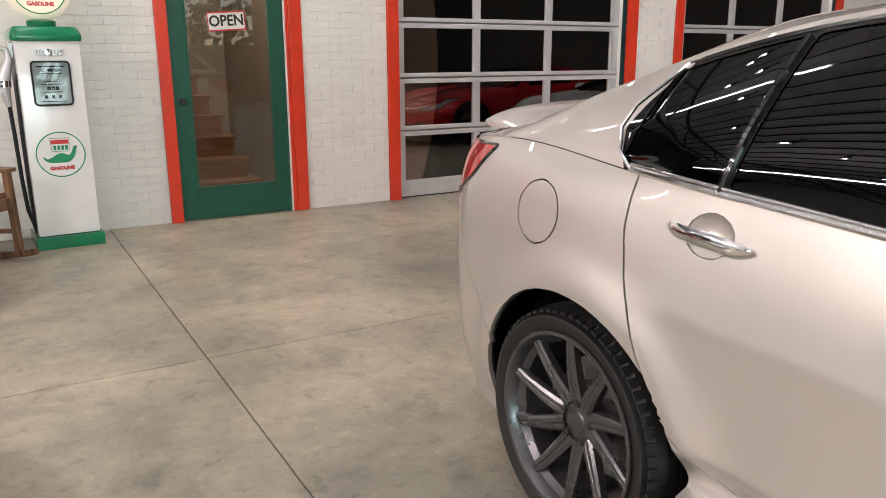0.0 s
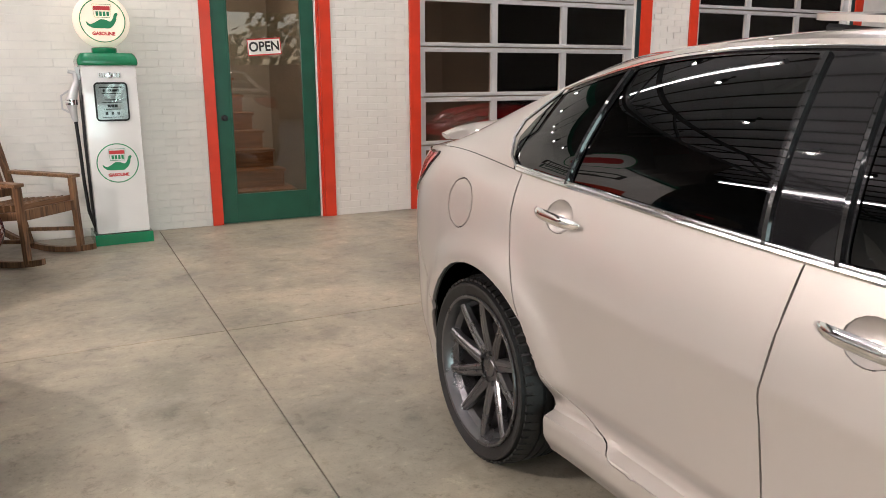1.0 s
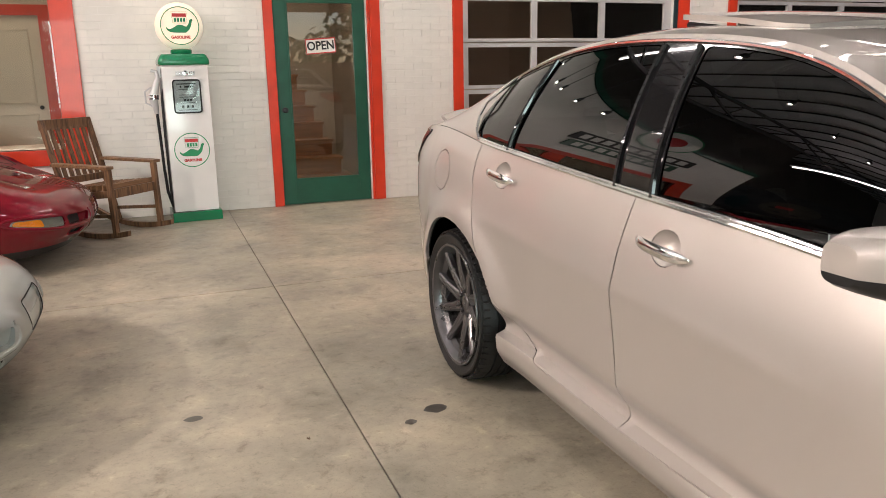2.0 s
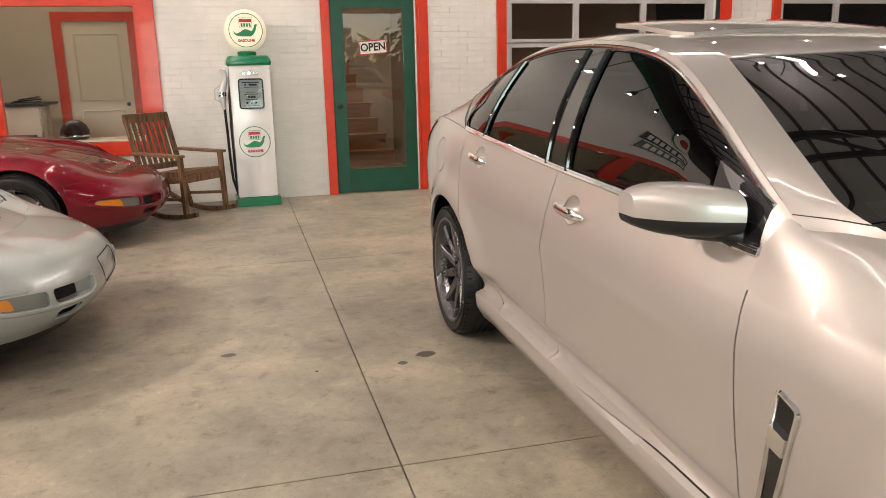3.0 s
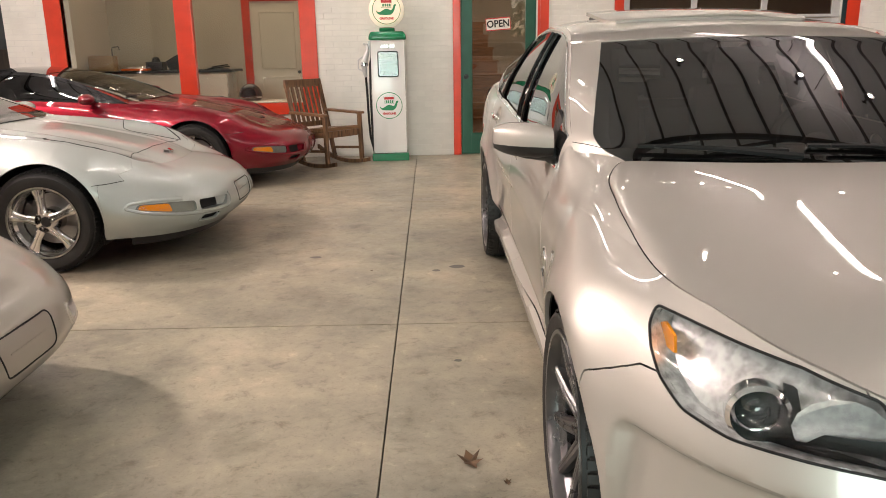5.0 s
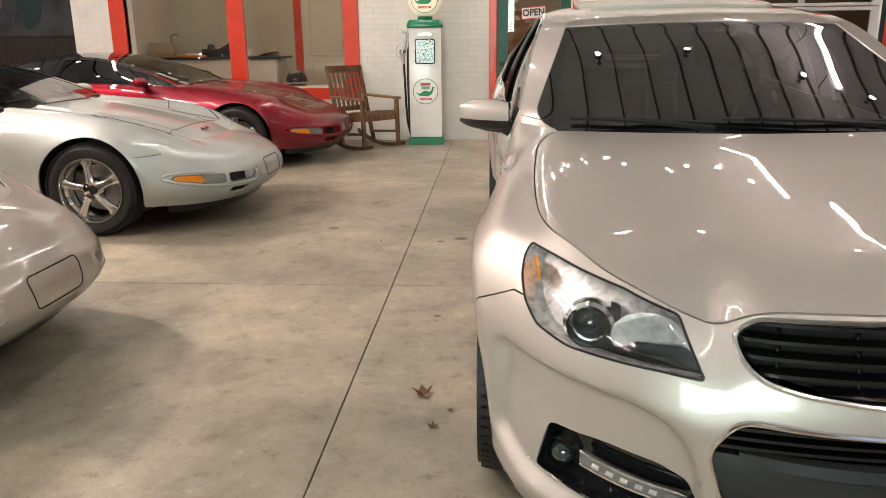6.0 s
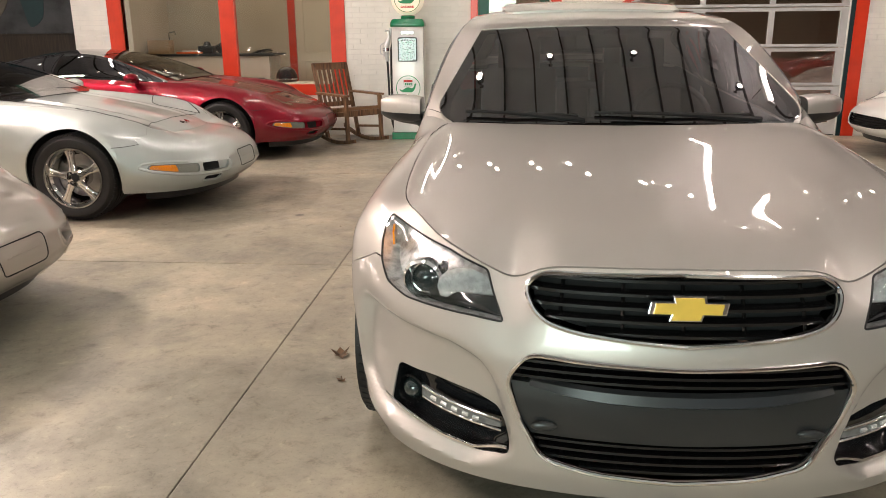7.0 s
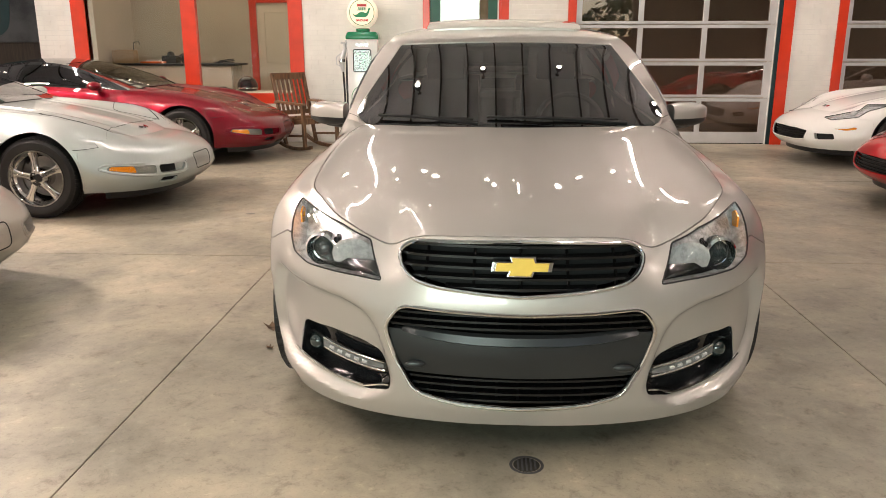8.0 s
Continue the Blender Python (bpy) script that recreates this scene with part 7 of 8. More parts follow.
# ---- petrol pump ----
def petrol_pump():
    p = thing("petrol_pump", "restored white and green enamel petrol pump with a globe", "petrol pump", (0.575, 5.925, 0), 3)
    w, d = 0.205, 0.185
    body = part("cabinet", boxes((-w, w, -d, d, 0.09, 1.44), bevel=0.035), M_PUMP_WHITE, p, smooth=True)
    part("plinth", boxes((-w - 0.018, w + 0.018, -d - 0.018, d + 0.018, 0, 0.09), bevel=0.006), M_PUMP_GREEN, p, "green plinth")
    cap = bmesh.new()
    rows = []
    for k, z in ((1.06, 1.43), (1.09, 1.445), (1.08, 1.475), (1.0, 1.51), (0.93, 1.525), (0.45, 1.53)):
        pts = fillet([(-w * k, -d * k), (w * k, -d * k), (w * k, d * k), (-w * k, d * k)], 0.05 * k, 6)
        rows.append([cap.verts.new((a, b, z)) for a, b in pts])
    for A, B in zip(rows, rows[1:]):
        for i in range(len(A)):
            cap.faces.new((A[i], A[(i + 1) % len(A)], B[(i + 1) % len(A)], B[i]))
    cap.faces.new(rows[0][::-1])
    cap.faces.new(rows[-1])
    part("cap", cap, M_PUMP_GREEN, p, "green rounded cap", smooth=True)
    part("neck", lathe([(0.085, 1.525), (0.095, 1.54), (0.095, 1.565), (0.075, 1.575), (0.0, 1.575)], 32), M_PUMP_GREEN, p, smooth=True)
    zc, R = 1.775, 0.195
    globe = part("globe", lathe([(0.0, -0.085), (R - 0.035, -0.082), (R - 0.005, -0.062), (R + 0.012, -0.02), (R + 0.015, 0.0), (R + 0.012, 0.02), (R - 0.005, 0.062), (R - 0.035, 0.082), (0.0, 0.085)], 56, "y", at=(0, 0, zc)), M_GLOBE, p, "lit cream glass globe", smooth=True)

    def logo(parent, r, y, z, base):
        part("logo_disc", slab(ring(0, 0, r, r, 56), 0.004), base, parent).location = (0, y, z)
        bm = lathe([(r, 0.0), (r, -0.0015), (r - 0.008, -0.0015), (r - 0.008, 0.0)], 56, "y", close=True)
        o = part("logo_ring", bm, M_LOGO_GREEN, parent, "green ring")
        o.location = (0, y, z)
        hump = [(-0.74, -0.02), (-0.56, -0.20), (-0.34, -0.10), (-0.10, 0.06), (0.14, 0.04), (0.32, -0.06), (0.45, 0.08), (0.52, 0.32), (0.64, 0.38), (0.70, 0.30), (0.62, 0.20), (0.60, 0.02), (0.48, -0.20), (0.30, -0.36), (-0.22, -0.36), (-0.50, -0.34), (-0.68, -0.22)]
        part("logo_shape", slab(fillet([(a * r, b * r) for a, b in hump], 0.012, 3), 0.002), M_LOGO_GREEN, parent, "plain green shape").location = (0, y - 0.002, z)
        shield = [(-0.40 * r, 0.72 * r), (0.40 * r, 0.72 * r), (0.34 * r, 0.14 * r), (-0.34 * r, 0.14 * r)]
        part("logo_shield", tube([(a, 0, b) for a, b in shield], 0.0022, 4, True), M_LOGO_GREEN, parent).location = (0, y - 0.001, z)
        part("logo_bar", slab([(-0.36 * r, 0.46 * r), (0.36 * r, 0.46 * r), (0.36 * r, 0.64 * r), (-0.36 * r, 0.64 * r)], 0.002), M_LOGO_RED, parent).location = (0, y - 0.002, z)
        for k in range(4):
            x = (-0.27 + 0.155 * k) * r
            part("logo_bar", slab([(x, 0.20 * r), (x + 0.11 * r, 0.20 * r), (x + 0.11 * r, 0.40 * r), (x, 0.40 * r)], 0.002), M_LOGO_GREEN, parent).location = (0, y - 0.002, z)
        text_mesh("GASOLINE", 0.21 * r, M_LOGO_RED, parent, "lettering", (0, y - 0.002, z - 0.60 * r), (90, 0, 0), 1.0, 0.0006, 0.002)

    logo(body, 0.158, -d - 0.003, 0.665, M_PUMP_WHITE)
    logo(globe, 0.168, -0.087, zc, M_GLOBE)
    part("maker_plate", boxes((-0.085, 0.085, -d - 0.008, -d, 1.335, 1.375), bevel=0.004), M_ALU, p, "ribbed metal maker plate")
    for k in range(9):
        x = -0.072 + 0.018 * k
        part("plate_rib", boxes((x - 0.003, x + 0.003, -d - 0.011, -d - 0.007, 1.34, 1.37)), M_CHROME, p)
    part("plate_badge", lathe([(0.0, -0.014), (0.022, -0.012), (0.026, 0.0), (0, 0)], 24, "y", at=(0, -d, 1.355)), M_CHROME, p, smooth=True)
    # dial window
    frame_pts = fillet([(-0.118, 1.005), (0.118, 1.005), (0.118, 1.295), (-0.118, 1.295)], 0.028, 6)
    dial = part("dial_face", slab(frame_pts, 0.004), mat("pale dial card", (0.62, 0.62, 0.64), 0.4, vary=0.06, scale=5, grain=0.05), p, "pale price dial behind glass")
    dial.location = (0, -d - 0.004, 0)
    part("dial_gasket", tube([(a, -d - 0.008, b) for a, b in frame_pts], 0.0065, 6, True), M_RUBBER, p, "black dial gasket", smooth=True)
    part("dial_glass", slab(frame_pts, 0.002), M_GLASS, p, "clear dial glass").location = (0, -d - 0.010, 0)
    for z, h, xs in ((1.262, 0.010, [(-0.085, 0.085)]), (1.238, 0.018, [(-0.06, -0.045), (-0.02, 0.06)]), (1.215, 0.006, [(-0.07, 0.07)]), (1.165, 0.006, [(-0.05, 0.05)]), (1.145, 0.006, [(-0.07, 0.07)]), (1.118, 0.022, [(-0.035, -0.012), (-0.008, 0.014), (0.018, 0.04)]), (1.092, 0.006, [(-0.06, 0.06)]), (1.06, 0.022, [(-0.055, -0.035), (-0.01, 0.008), (0.032, 0.05)]), (1.03, 0.005, [(-0.08, 0.08)])):
        for a, b in xs:
            part("dial_mark", boxes((a, b, -d - 0.0065, -d - 0.0045, z - h / 2, z + h / 2)), M_PRINT_BLACK, dial).location = (0, d + 0.004, 0)
    # nozzle on its hook, hose down to the plinth
    noz = part("nozzle", tube([(-w - 0.065, -0.12, 1.00), (-w - 0.075, -0.12, 1.08), (-w - 0.085, -0.12, 1.15), (-w - 0.060, -0.12, 1.23), (-w - 0.030, -0.12, 1.31), (-w - 0.040, -0.12, 1.375), (-w - 0.085, -0.12, 1.385)], [0.020, 0.030, 0.044, 0.034, 0.022, 0.018, 0.014], 12), M_ALU, p, "bare metal filling nozzle", smooth=True)
    part("nozzle_guard", tube([(-w - 0.09, -0.12, 1.24), (-w - 0.150, -0.125, 1.20), (-w - 0.150, -0.125, 1.10), (-w - 0.080, -0.12, 1.06)], 0.008, 6), M_ALU, noz, smooth=True)
    part("nozzle_collar", lathe([(0.026, 0.0), (0.044, 0.01), (0.044, 0.05), (0.026, 0.06)], 16, at=(-w - 0.080, -0.12, 1.12)), M_CHROME, noz, smooth=True)
    part("hook", boxes((-w - 0.03, -w + 0.01, -0.12, -0.06, 1.32, 1.42), bevel=0.008), M_ALU, p)
    part("hose", tube([(-w - 0.065, -0.12, 1.02), (-w - 0.056, -0.11, 0.8), (-w - 0.048, -0.10, 0.5), (-w - 0.035, -0.09, 0.28), (-w + 0.0, -0.10, 0.14), (-w + 0.02, -0.10, 0.10), (-w + 0.0, -0.06, 0.12)], 0.0135, 10), M_RUBBER, p, "black rubber hose", smooth=True)
    part("hose", tube([(-w + 0.012, -0.14, 1.25), (-w - 0.012, -0.15, 1.15), (-w - 0.016, -0.15, 0.8), (-w - 0.012, -0.15, 0.45), (-w - 0.006, -0.145, 0.2), (-w + 0.01, -0.14, 0.12)], 0.011, 8), M_RUBBER, p, smooth=True)
    part("edge_strip", boxes((-w - 0.003, -w + 0.006, -d + 0.04, d - 0.04, 0.12, 1.40)), M_STEEL, p, "dark side seam")


M_GLOBE = glow("lit cream globe glass", (0.90, 0.78, 0.60), 0.35)
petrol_pump()


# ---- rocking chair ----
def rocking_chair():
    c = thing("rocking_chair", "weathered brown wooden slat-back rocking chair", "chair", (-0.13, 5.50, 0), 49)

    def bar(name, a, b, wx, wy, m=M_CHAIR):
        a, b = Vector(a), Vector(b)
        d = (b - a)
        bm = boxes((-wx / 2, wx / 2, -wy / 2, wy / 2, 0, d.length), bevel=0.005)
        z = d.normalized()
        x = Vector((1, 0, 0)) - z * z.x if abs(z.x) < 0.9 else Vector((0, 1, 0)) - z * z.y
        x.normalize()
        y = z.cross(x)
        bmesh.ops.transform(bm, matrix=Matrix.Translation(a) @ Matrix((x, y, z)).transposed().to_4x4(), verts=bm.verts)
        return part(name, bm, m, c)

    for s in (-1, 1):
        bar("back_post", (s * 0.25, 0.18, 0.05), (s * 0.255, 0.43, 0.985), 0.045, 0.035)
        bar("front_leg", (s * 0.27, -0.27, 0.035), (s * 0.27, -0.25, 0.60), 0.045, 0.04)
        bm = boxes((-0.045, 0.045, -0.30, 0.30, -0.014, 0.014), bevel=0.01)
        bmesh.ops.transform(bm, matrix=pose(s * 0.28, 0.015, 0.612, 1.5), verts=bm.verts)
        part("armrest", bm, M_CHAIR_SEAT, c)
        pts = [(s * 0.265, y, 0.018 + 0.11 * ((y + 0.03) / 0.45) ** 2 * (0.9 if y > 0 else 0.55)) for y in np.linspace(-0.40, 0.50, 14)]
        bm = bmesh.new()
        rows = [[bm.verts.new((x + a, y, z + b)) for a, b in ((-0.018, -0.018), (0.018, -0.018), (0.018, 0.026), (-0.018, 0.026))] for x, y, z in pts]
        for A, B in zip(rows, rows[1:]):
            for i in range(4):
                bm.faces.new((A[i], A[(i + 1) % 4], B[(i + 1) % 4], B[i]))
        bm.faces.new(rows[0][::-1])
        bm.faces.new(rows[-1])
        part("rocker", bm, M_CHAIR, c)
        bar("side_rail", (s * 0.25, -0.25, 0.385), (s * 0.25, 0.24, 0.335), 0.03, 0.06)
        bar("side_stretcher", (s * 0.26, -0.26, 0.20), (s * 0.25, 0.20, 0.17), 0.022, 0.03)
    bar("top_rail", (-0.275, 0.425, 0.945), (0.275, 0.425, 0.945), 0.03, 0.09)
    bar("low_rail", (-0.25, 0.30, 0.47), (0.25, 0.30, 0.47), 0.03, 0.06)
    for k in range(6):
        x = -0.175 + 0.07 * k
        bar("back_slat", (x, 0.30, 0.48), (x, 0.415, 0.92), 0.042, 0.012)
    bar("front_rail", (-0.27, -0.255, 0.385), (0.27, -0.255, 0.385), 0.03, 0.075)
    for k in range(8):
        y = -0.26 + 0.066 * k
        bar("seat_slat", (-0.255, y + 0.03, 0.432 - 0.04 * (k / 7)), (0.255, y + 0.03, 0.432 - 0.04 * (k / 7)), 0.016, 0.058, M_CHAIR_SEAT)


rocking_chair()


# ---- the front wall's openings ----
def trim(*dims, label="red painted wood trim"):
    for d in dims:
        tagged(part("trim", boxes(d, bevel=0.004), M_RED_TRIM), label, "trim", kind="structure")


TH = 2.22
F0, F1 = WALL - 0.022, WALL + 0.10
# door casing with a stepped inner edge on the hinge side
trim((1.373, 1.467, F0, F1, 0, TH), (2.449, 2.557, F0, F1, 0, TH), (2.421, 2.449, F0 + 0.014, F1, 0, TH), (2.405, 2.421, F0 + 0.03, F1, 0, TH), (1.467, 2.405, F0, F1, 2.12, TH))
# garage doors: red casing, dark teal jamb on the far side
for a, b in ((3.367, OPEN_G1[0]), (6.99, OPEN_G2[0])):
    trim((a, b, F0, F1, 0, 2.66))
for g in (OPEN_G1, OPEN_G2):
    trim((g[1] + 0.058, g[1] + 0.215, F0, F1, 0, 2.66), (g[0], g[1] + 0.058, F0, F1, 2.55, 2.66))
    tagged(part("jamb", boxes((g[1] + 0.004, g[1] + 0.058, F0 + 0.012, F1 + 0.05, 0, 2.55), bevel=0.004), M_TEAL), "dark teal painted door jamb", "jamb", kind="structure")
# office window frame with a slim mullion
trim((-3.60, -3.40, F0, F1, 0.52, TH), (-0.51, -0.31, F0, F1, 0.52, TH), (-3.40, -0.51, F0, F1, 0.545, 0.69), (-3.40, -0.51, F0, F1, 2.04, TH), (-2.04, -1.83, F0 + 0.03, F1, 0.69, 2.04))

door = tagged(new("door_1"), "dark green glazed door with a hanging sign", "door", kind="structure")
DY = WALL + 0.006
part("door_frame", boxes((1.472, 1.602, DY, DY + 0.045, 0.008, 2.115), (2.285, 2.400, DY, DY + 0.045, 0.008, 2.115), (1.602, 2.285, DY, DY + 0.045, 0.008, 0.262), (1.602, 2.285, DY, DY + 0.045, 2.02, 2.115), bevel=0.003), M_GREEN_DOOR, door)
part("glazing_bead", boxes((1.602, 1.614, DY - 0.004, DY + 0.03, 0.262, 2.02), (2.273, 2.285, DY - 0.004, DY + 0.03, 0.262, 2.02), (1.614, 2.273, DY - 0.004, DY + 0.03, 0.262, 0.274)), M_GREEN_DOOR, door)
part("pane", boxes((1.604, 2.283, DY + 0.018, DY + 0.022, 0.264, 2.018)), M_DOOR_GLASS, door).visible_shadow = False
knob = part("door_knob", lathe([(0.0, -0.062), (0.018, -0.060), (0.027, -0.048), (0.027, -0.038), (0.012, -0.026), (0.012, -0.010), (0.030, -0.008), (0.030, 0.0), (0, 0.0)], 24, "y", at=(1.535, DY, 0.976)), M_BLACK, door, "round black door knob", smooth=True)

sign = thing("open_sign", "white plastic shop sign with red edge hung inside the door glass", "sign", (1.935, DY + 0.010, 1.605), 0)
sign.rotation_euler = (0, radians(-4), 0)
part("board", boxes((-0.153, 0.153, 0, 0.004, -0.075, 0.075)), M_WHITE_WALL, sign)
part("border", boxes((-0.153, 0.153, -0.002, 0, 0.064, 0.075), (-0.153, 0.153, -0.002, 0, -0.075, -0.064), (-0.153, -0.146, -0.002, 0, -0.064, 0.064), (0.146, 0.153, -0.002, 0, -0.064, 0.064)), M_LOGO_RED, sign, "red border")
text_mesh("OPEN", 0.118, M_PRINT_BLACK, sign, "lettering", (0, -0.002, 0), (90, 0, 0), 0.92, 0.0008, 0.003)


def garage_door(n, g):
    d = tagged(new("door_%d" % n), "aluminium garage door with rows of dark glass panes", "garage door", kind="structure")
    y0, y1 = WALL + 0.045, WALL + 0.09
    zs = [0.0, 0.635, 1.125, 1.625, 2.115, 2.55]
    xs = [g[0], g[0] + 0.89, g[0] + 1.765, g[1] + 0.002]
    for k, (z0, z1) in enumerate(zip(zs, zs[1:])):
        low = 0.165 if k == 0 else 0.048
        rails = boxes((xs[0], xs[-1], y0, y1, z0 + 0.012, z0 + low), (xs[0], xs[-1], y0, y1, z1 - 0.045, z1 - 0.002), bevel=0.003)
        sec = part("section", rails, M_ALU, d, "white-silver aluminium section")
        for i, x in enumerate(xs):
            a, b = (x, x + 0.085) if i == 0 else ((x - 0.095, x) if i == 3 else (x - 0.035, x + 0.035))
            part("stile", boxes((a, b, y0 + 0.002, y1 - 0.002, z0 + low - 0.002, z1 - 0.043), bevel=0.003), M_ALU, sec)
        for i in range(3):
            part("pane", boxes((xs[i] + 0.03, xs[i + 1] - 0.03, y0 + 0.026, y0 + 0.030, z0 + low - 0.01, z1 - 0.035)), M_GARAGE_GLASS, sec).visible_shadow = False
    part("bottom_seal", boxes((xs[0], xs[-1], y0 + 0.01, y1 - 0.01, 0.0, 0.014)), M_RUBBER, d)


garage_door(2, OPEN_G1)
garage_door(3, OPEN_G2)
win = tagged(new("window_1"), "large red-framed office window with clear glass", "window", kind="structure")
for a, b in ((-3.40, -2.04), (-1.83, -0.51)):
    part("pane", boxes((a, b, WALL + 0.05, WALL + 0.056, 0.69, 2.04)), M_GLASS, win).visible_shadow = False

# ---- rooms behind ----
for n, (a, b, c, d) in enumerate(((-3.95, -3.85, WALL + BT, WALL + 3.2), (-0.28, -0.20, WALL + BT, WALL + 3.2), (2.75, 2.83, WALL + BT, WALL + 3.2)), 1):
    tagged(part("wall_inner_%d" % n, boxes((a, b, c, d, 0, CEIL)), M_OFFICE), "warm grey inner partition", "wall", kind="structure")
tagged(part("ceiling_office", boxes((-4.12, 2.83, WALL + BT, WALL + 3.2, 2.95, 3.0)), M_WHITE_WALL), "plain office ceiling", "ceiling", kind="structure")
odoor = tagged(new("door_4"), "cream two-panel inner door in a red casing", "door", kind="structure")
OY = 8.70
part("inner_wall", boxes((-3.85, -1.79, OY, OY + 0.1, 0, 2.95), (-0.76, -0.28, OY, OY + 0.1, 0, 2.95), (-1.79, -0.76, OY, OY + 0.1, 2.18, 2.95)), M_OFFICE, odoor)
for d in ((-1.79, -1.67, OY - 0.02, OY + 0.1, 0, 2.18), (-0.88, -0.76, OY - 0.02, OY + 0.1, 0, 2.18), (-1.67, -0.88, OY - 0.02, OY + 0.1, 2.06, 2.18)):
    part("casing", boxes(d, bevel=0.004), M_RED_TRIM, odoor, "red casing")
part("leaf", boxes((-1.67, -0.88, OY + 0.02, OY + 0.06, 0.01, 2.06)), M_OFFICE_DOOR, odoor)
for z0, z1 in ((0.22, 0.92), (1.06, 1.90)):
    bm = bmesh.new()
    tube([(-1.54, OY + 0.018, z0), (-1.01, OY + 0.018, z0), (-1.01, OY + 0.018, z1), (-1.54, OY + 0.018, z1)], 0.012, 6, True, bm)
    part("panel_mould", bm, M_OFFICE_DOOR, odoor)
part("door_knob", lathe([(0.0, -0.06), (0.025, -0.05), (0.025, -0.035), (0.01, -0.02), (0.01, 0.0), (0, 0)], 16, "y", at=(-0.955, OY + 0.02, 1.0)), M_BLACK, odoor, "black knob", smooth=True)

counter = thing("counter", "white brick service counter with a black top", "counter", (-2.75, 7.62, 0))
part("base", boxes((-1.05, 0.93, 0.0, 0.55, 0, 1.04), bevel=0.004), M_OFFICE_DOOR, counter)
for r in range(14):
    for k in range(2):
        part("brick", boxes((0.932, 0.945, 0.01 + 0.26 * k + (0.03 if r % 2 else 0), 0.255 + 0.26 * k, 0.02 + r * 0.0725, 0.083 + r * 0.0725)), M_WHITE_BRICK, counter)
part("top", boxes((-1.15, 1.02, -0.06, 0.62, 1.04, 1.075), bevel=0.006), M_BLACK, counter, "black counter top")
for x in (-1.75, -1.2):
    stool = thing("bar_stool", "low black bar stool before the counter", "stool", (x - 0.75, 7.15, 0), group="stools at the counter")
    part("seat", boxes((-0.16, 0.16, -0.12, 0.12, 0.68, 0.73), bevel=0.015), M_BLACK, stool)
    for a, b in ((-1, -1), (1, -1), (1, 1), (-1, 1)):
        part("leg", tube([(a * 0.12, b * 0.09, 0.69), (a * 0.17, b * 0.14, 0.0)], 0.014, 8), M_BLACK, stool)
crate = thing("cardboard_box", "open brown cardboard box on the counter", "box", (-3.62, 7.80, 1.075), 8)
part("carton", boxes((-0.17, 0.17, -0.12, 0.12, 0, 0.005), (-0.17, -0.163, -0.12, 0.12, 0.005, 0.21), (0.163, 0.17, -0.12, 0.12, 0.005, 0.21), (-0.163, 0.163, -0.12, -0.113, 0.005, 0.21), (-0.163, 0.163, 0.113, 0.12, 0.005, 0.21)), M_CARD, crate)
tap = thing("counter_tap", "thin dark swan-neck tap behind the box", "tap", (-3.55, 7.98, 1.075))
part("pipe", tube([(0, 0, 0), (0, 0, 0.30), (0.01, 0, 0.33), (0.10, 0, 0.34), (0.11, 0, 0.29)], 0.008, 8), M_STEEL, tap, smooth=True)
tray = thing("orange_tray", "low orange plastic tray on the counter", "tray", (-3.12, 7.72, 1.075), -6)
part("dish", boxes((-0.19, 0.19, -0.09, 0.09, 0, 0.03), bevel=0.01), M_ORANGE, tray)
part("papers", boxes((-0.10, 0.12, -0.06, 0.06, 0.03, 0.055)), M_WHITE_WALL, tray)
reg = thing("cash_register", "small dark till with a sloped screen", "till", (-2.88, 7.85, 1.075))
part("till_body", boxes((-0.12, 0.12, -0.1, 0.1, 0, 0.12), bevel=0.01), M_BLACK, reg)
part("knob_top", lathe([(0.0, 0.19), (0.04, 0.18), (0.06, 0.14), (0.06, 0.12), (0, 0.12)], 16), M_BLACK, reg, smooth=True)
lap = thing("tilted_screen", "thin dark screen leaning on a stand", "screen", (-2.55, 7.80, 1.075))
bm = boxes((-0.11, 0.11, -0.008, 0.008, 0, 0.19))
bmesh.ops.transform(bm, matrix=pose(0, 0, 0, 0, -28, 0), verts=bm.verts)
part("display", bm, M_BLACK, lap)
part("stand", boxes((-0.06, 0.12, -0.05, 0.05, 0, 0.012)), M_BLACK, lap)
sunny = thing("folded_papers", "pile of dark folded papers on the counter end", "papers", (-1.98, 7.78, 1.075), 15)
for k, (a, w) in enumerate(((0, 0.16), (14, 0.14), (-20, 0.10))):
    bm = boxes((-w, w, -0.07, 0.07, 0.022 * k, 0.022 * k + 0.014))
    bmesh.ops.transform(bm, matrix=pose(0.02 * k, 0, 0, 0, -4 * k, a), verts=bm.verts)
    part("sheet_pile", bm, M_BLACK, sunny)
helm = thing("motorcycle_helmet", "dark glossy round helmet on the window ledge", "helmet", (-1.27, 6.62, 0.70), 20)
part("shell", lathe([(0.0, 0.215), (0.06, 0.205), (0.115, 0.165), (0.148, 0.10), (0.150, 0.05), (0.14, 0.01), (0.12, 0.0), (0.0, 0.0)], 40), M_GLOSS_BLACK, helm, smooth=True)
part("rim_band", lathe([(0.152, 0.052), (0.154, 0.045), (0.153, 0.035), (0.148, 0.035)], 40, close=True), M_CHROME, helm, "bright rim band", smooth=True)
ledge = tagged(part("window_ledge", boxes((-3.40, -0.51, WALL + 0.13, WALL + 0.62, 0.655, 0.70), bevel=0.005), M_OFFICE_DOOR), "cream inner window ledge", "ledge", kind="structure")
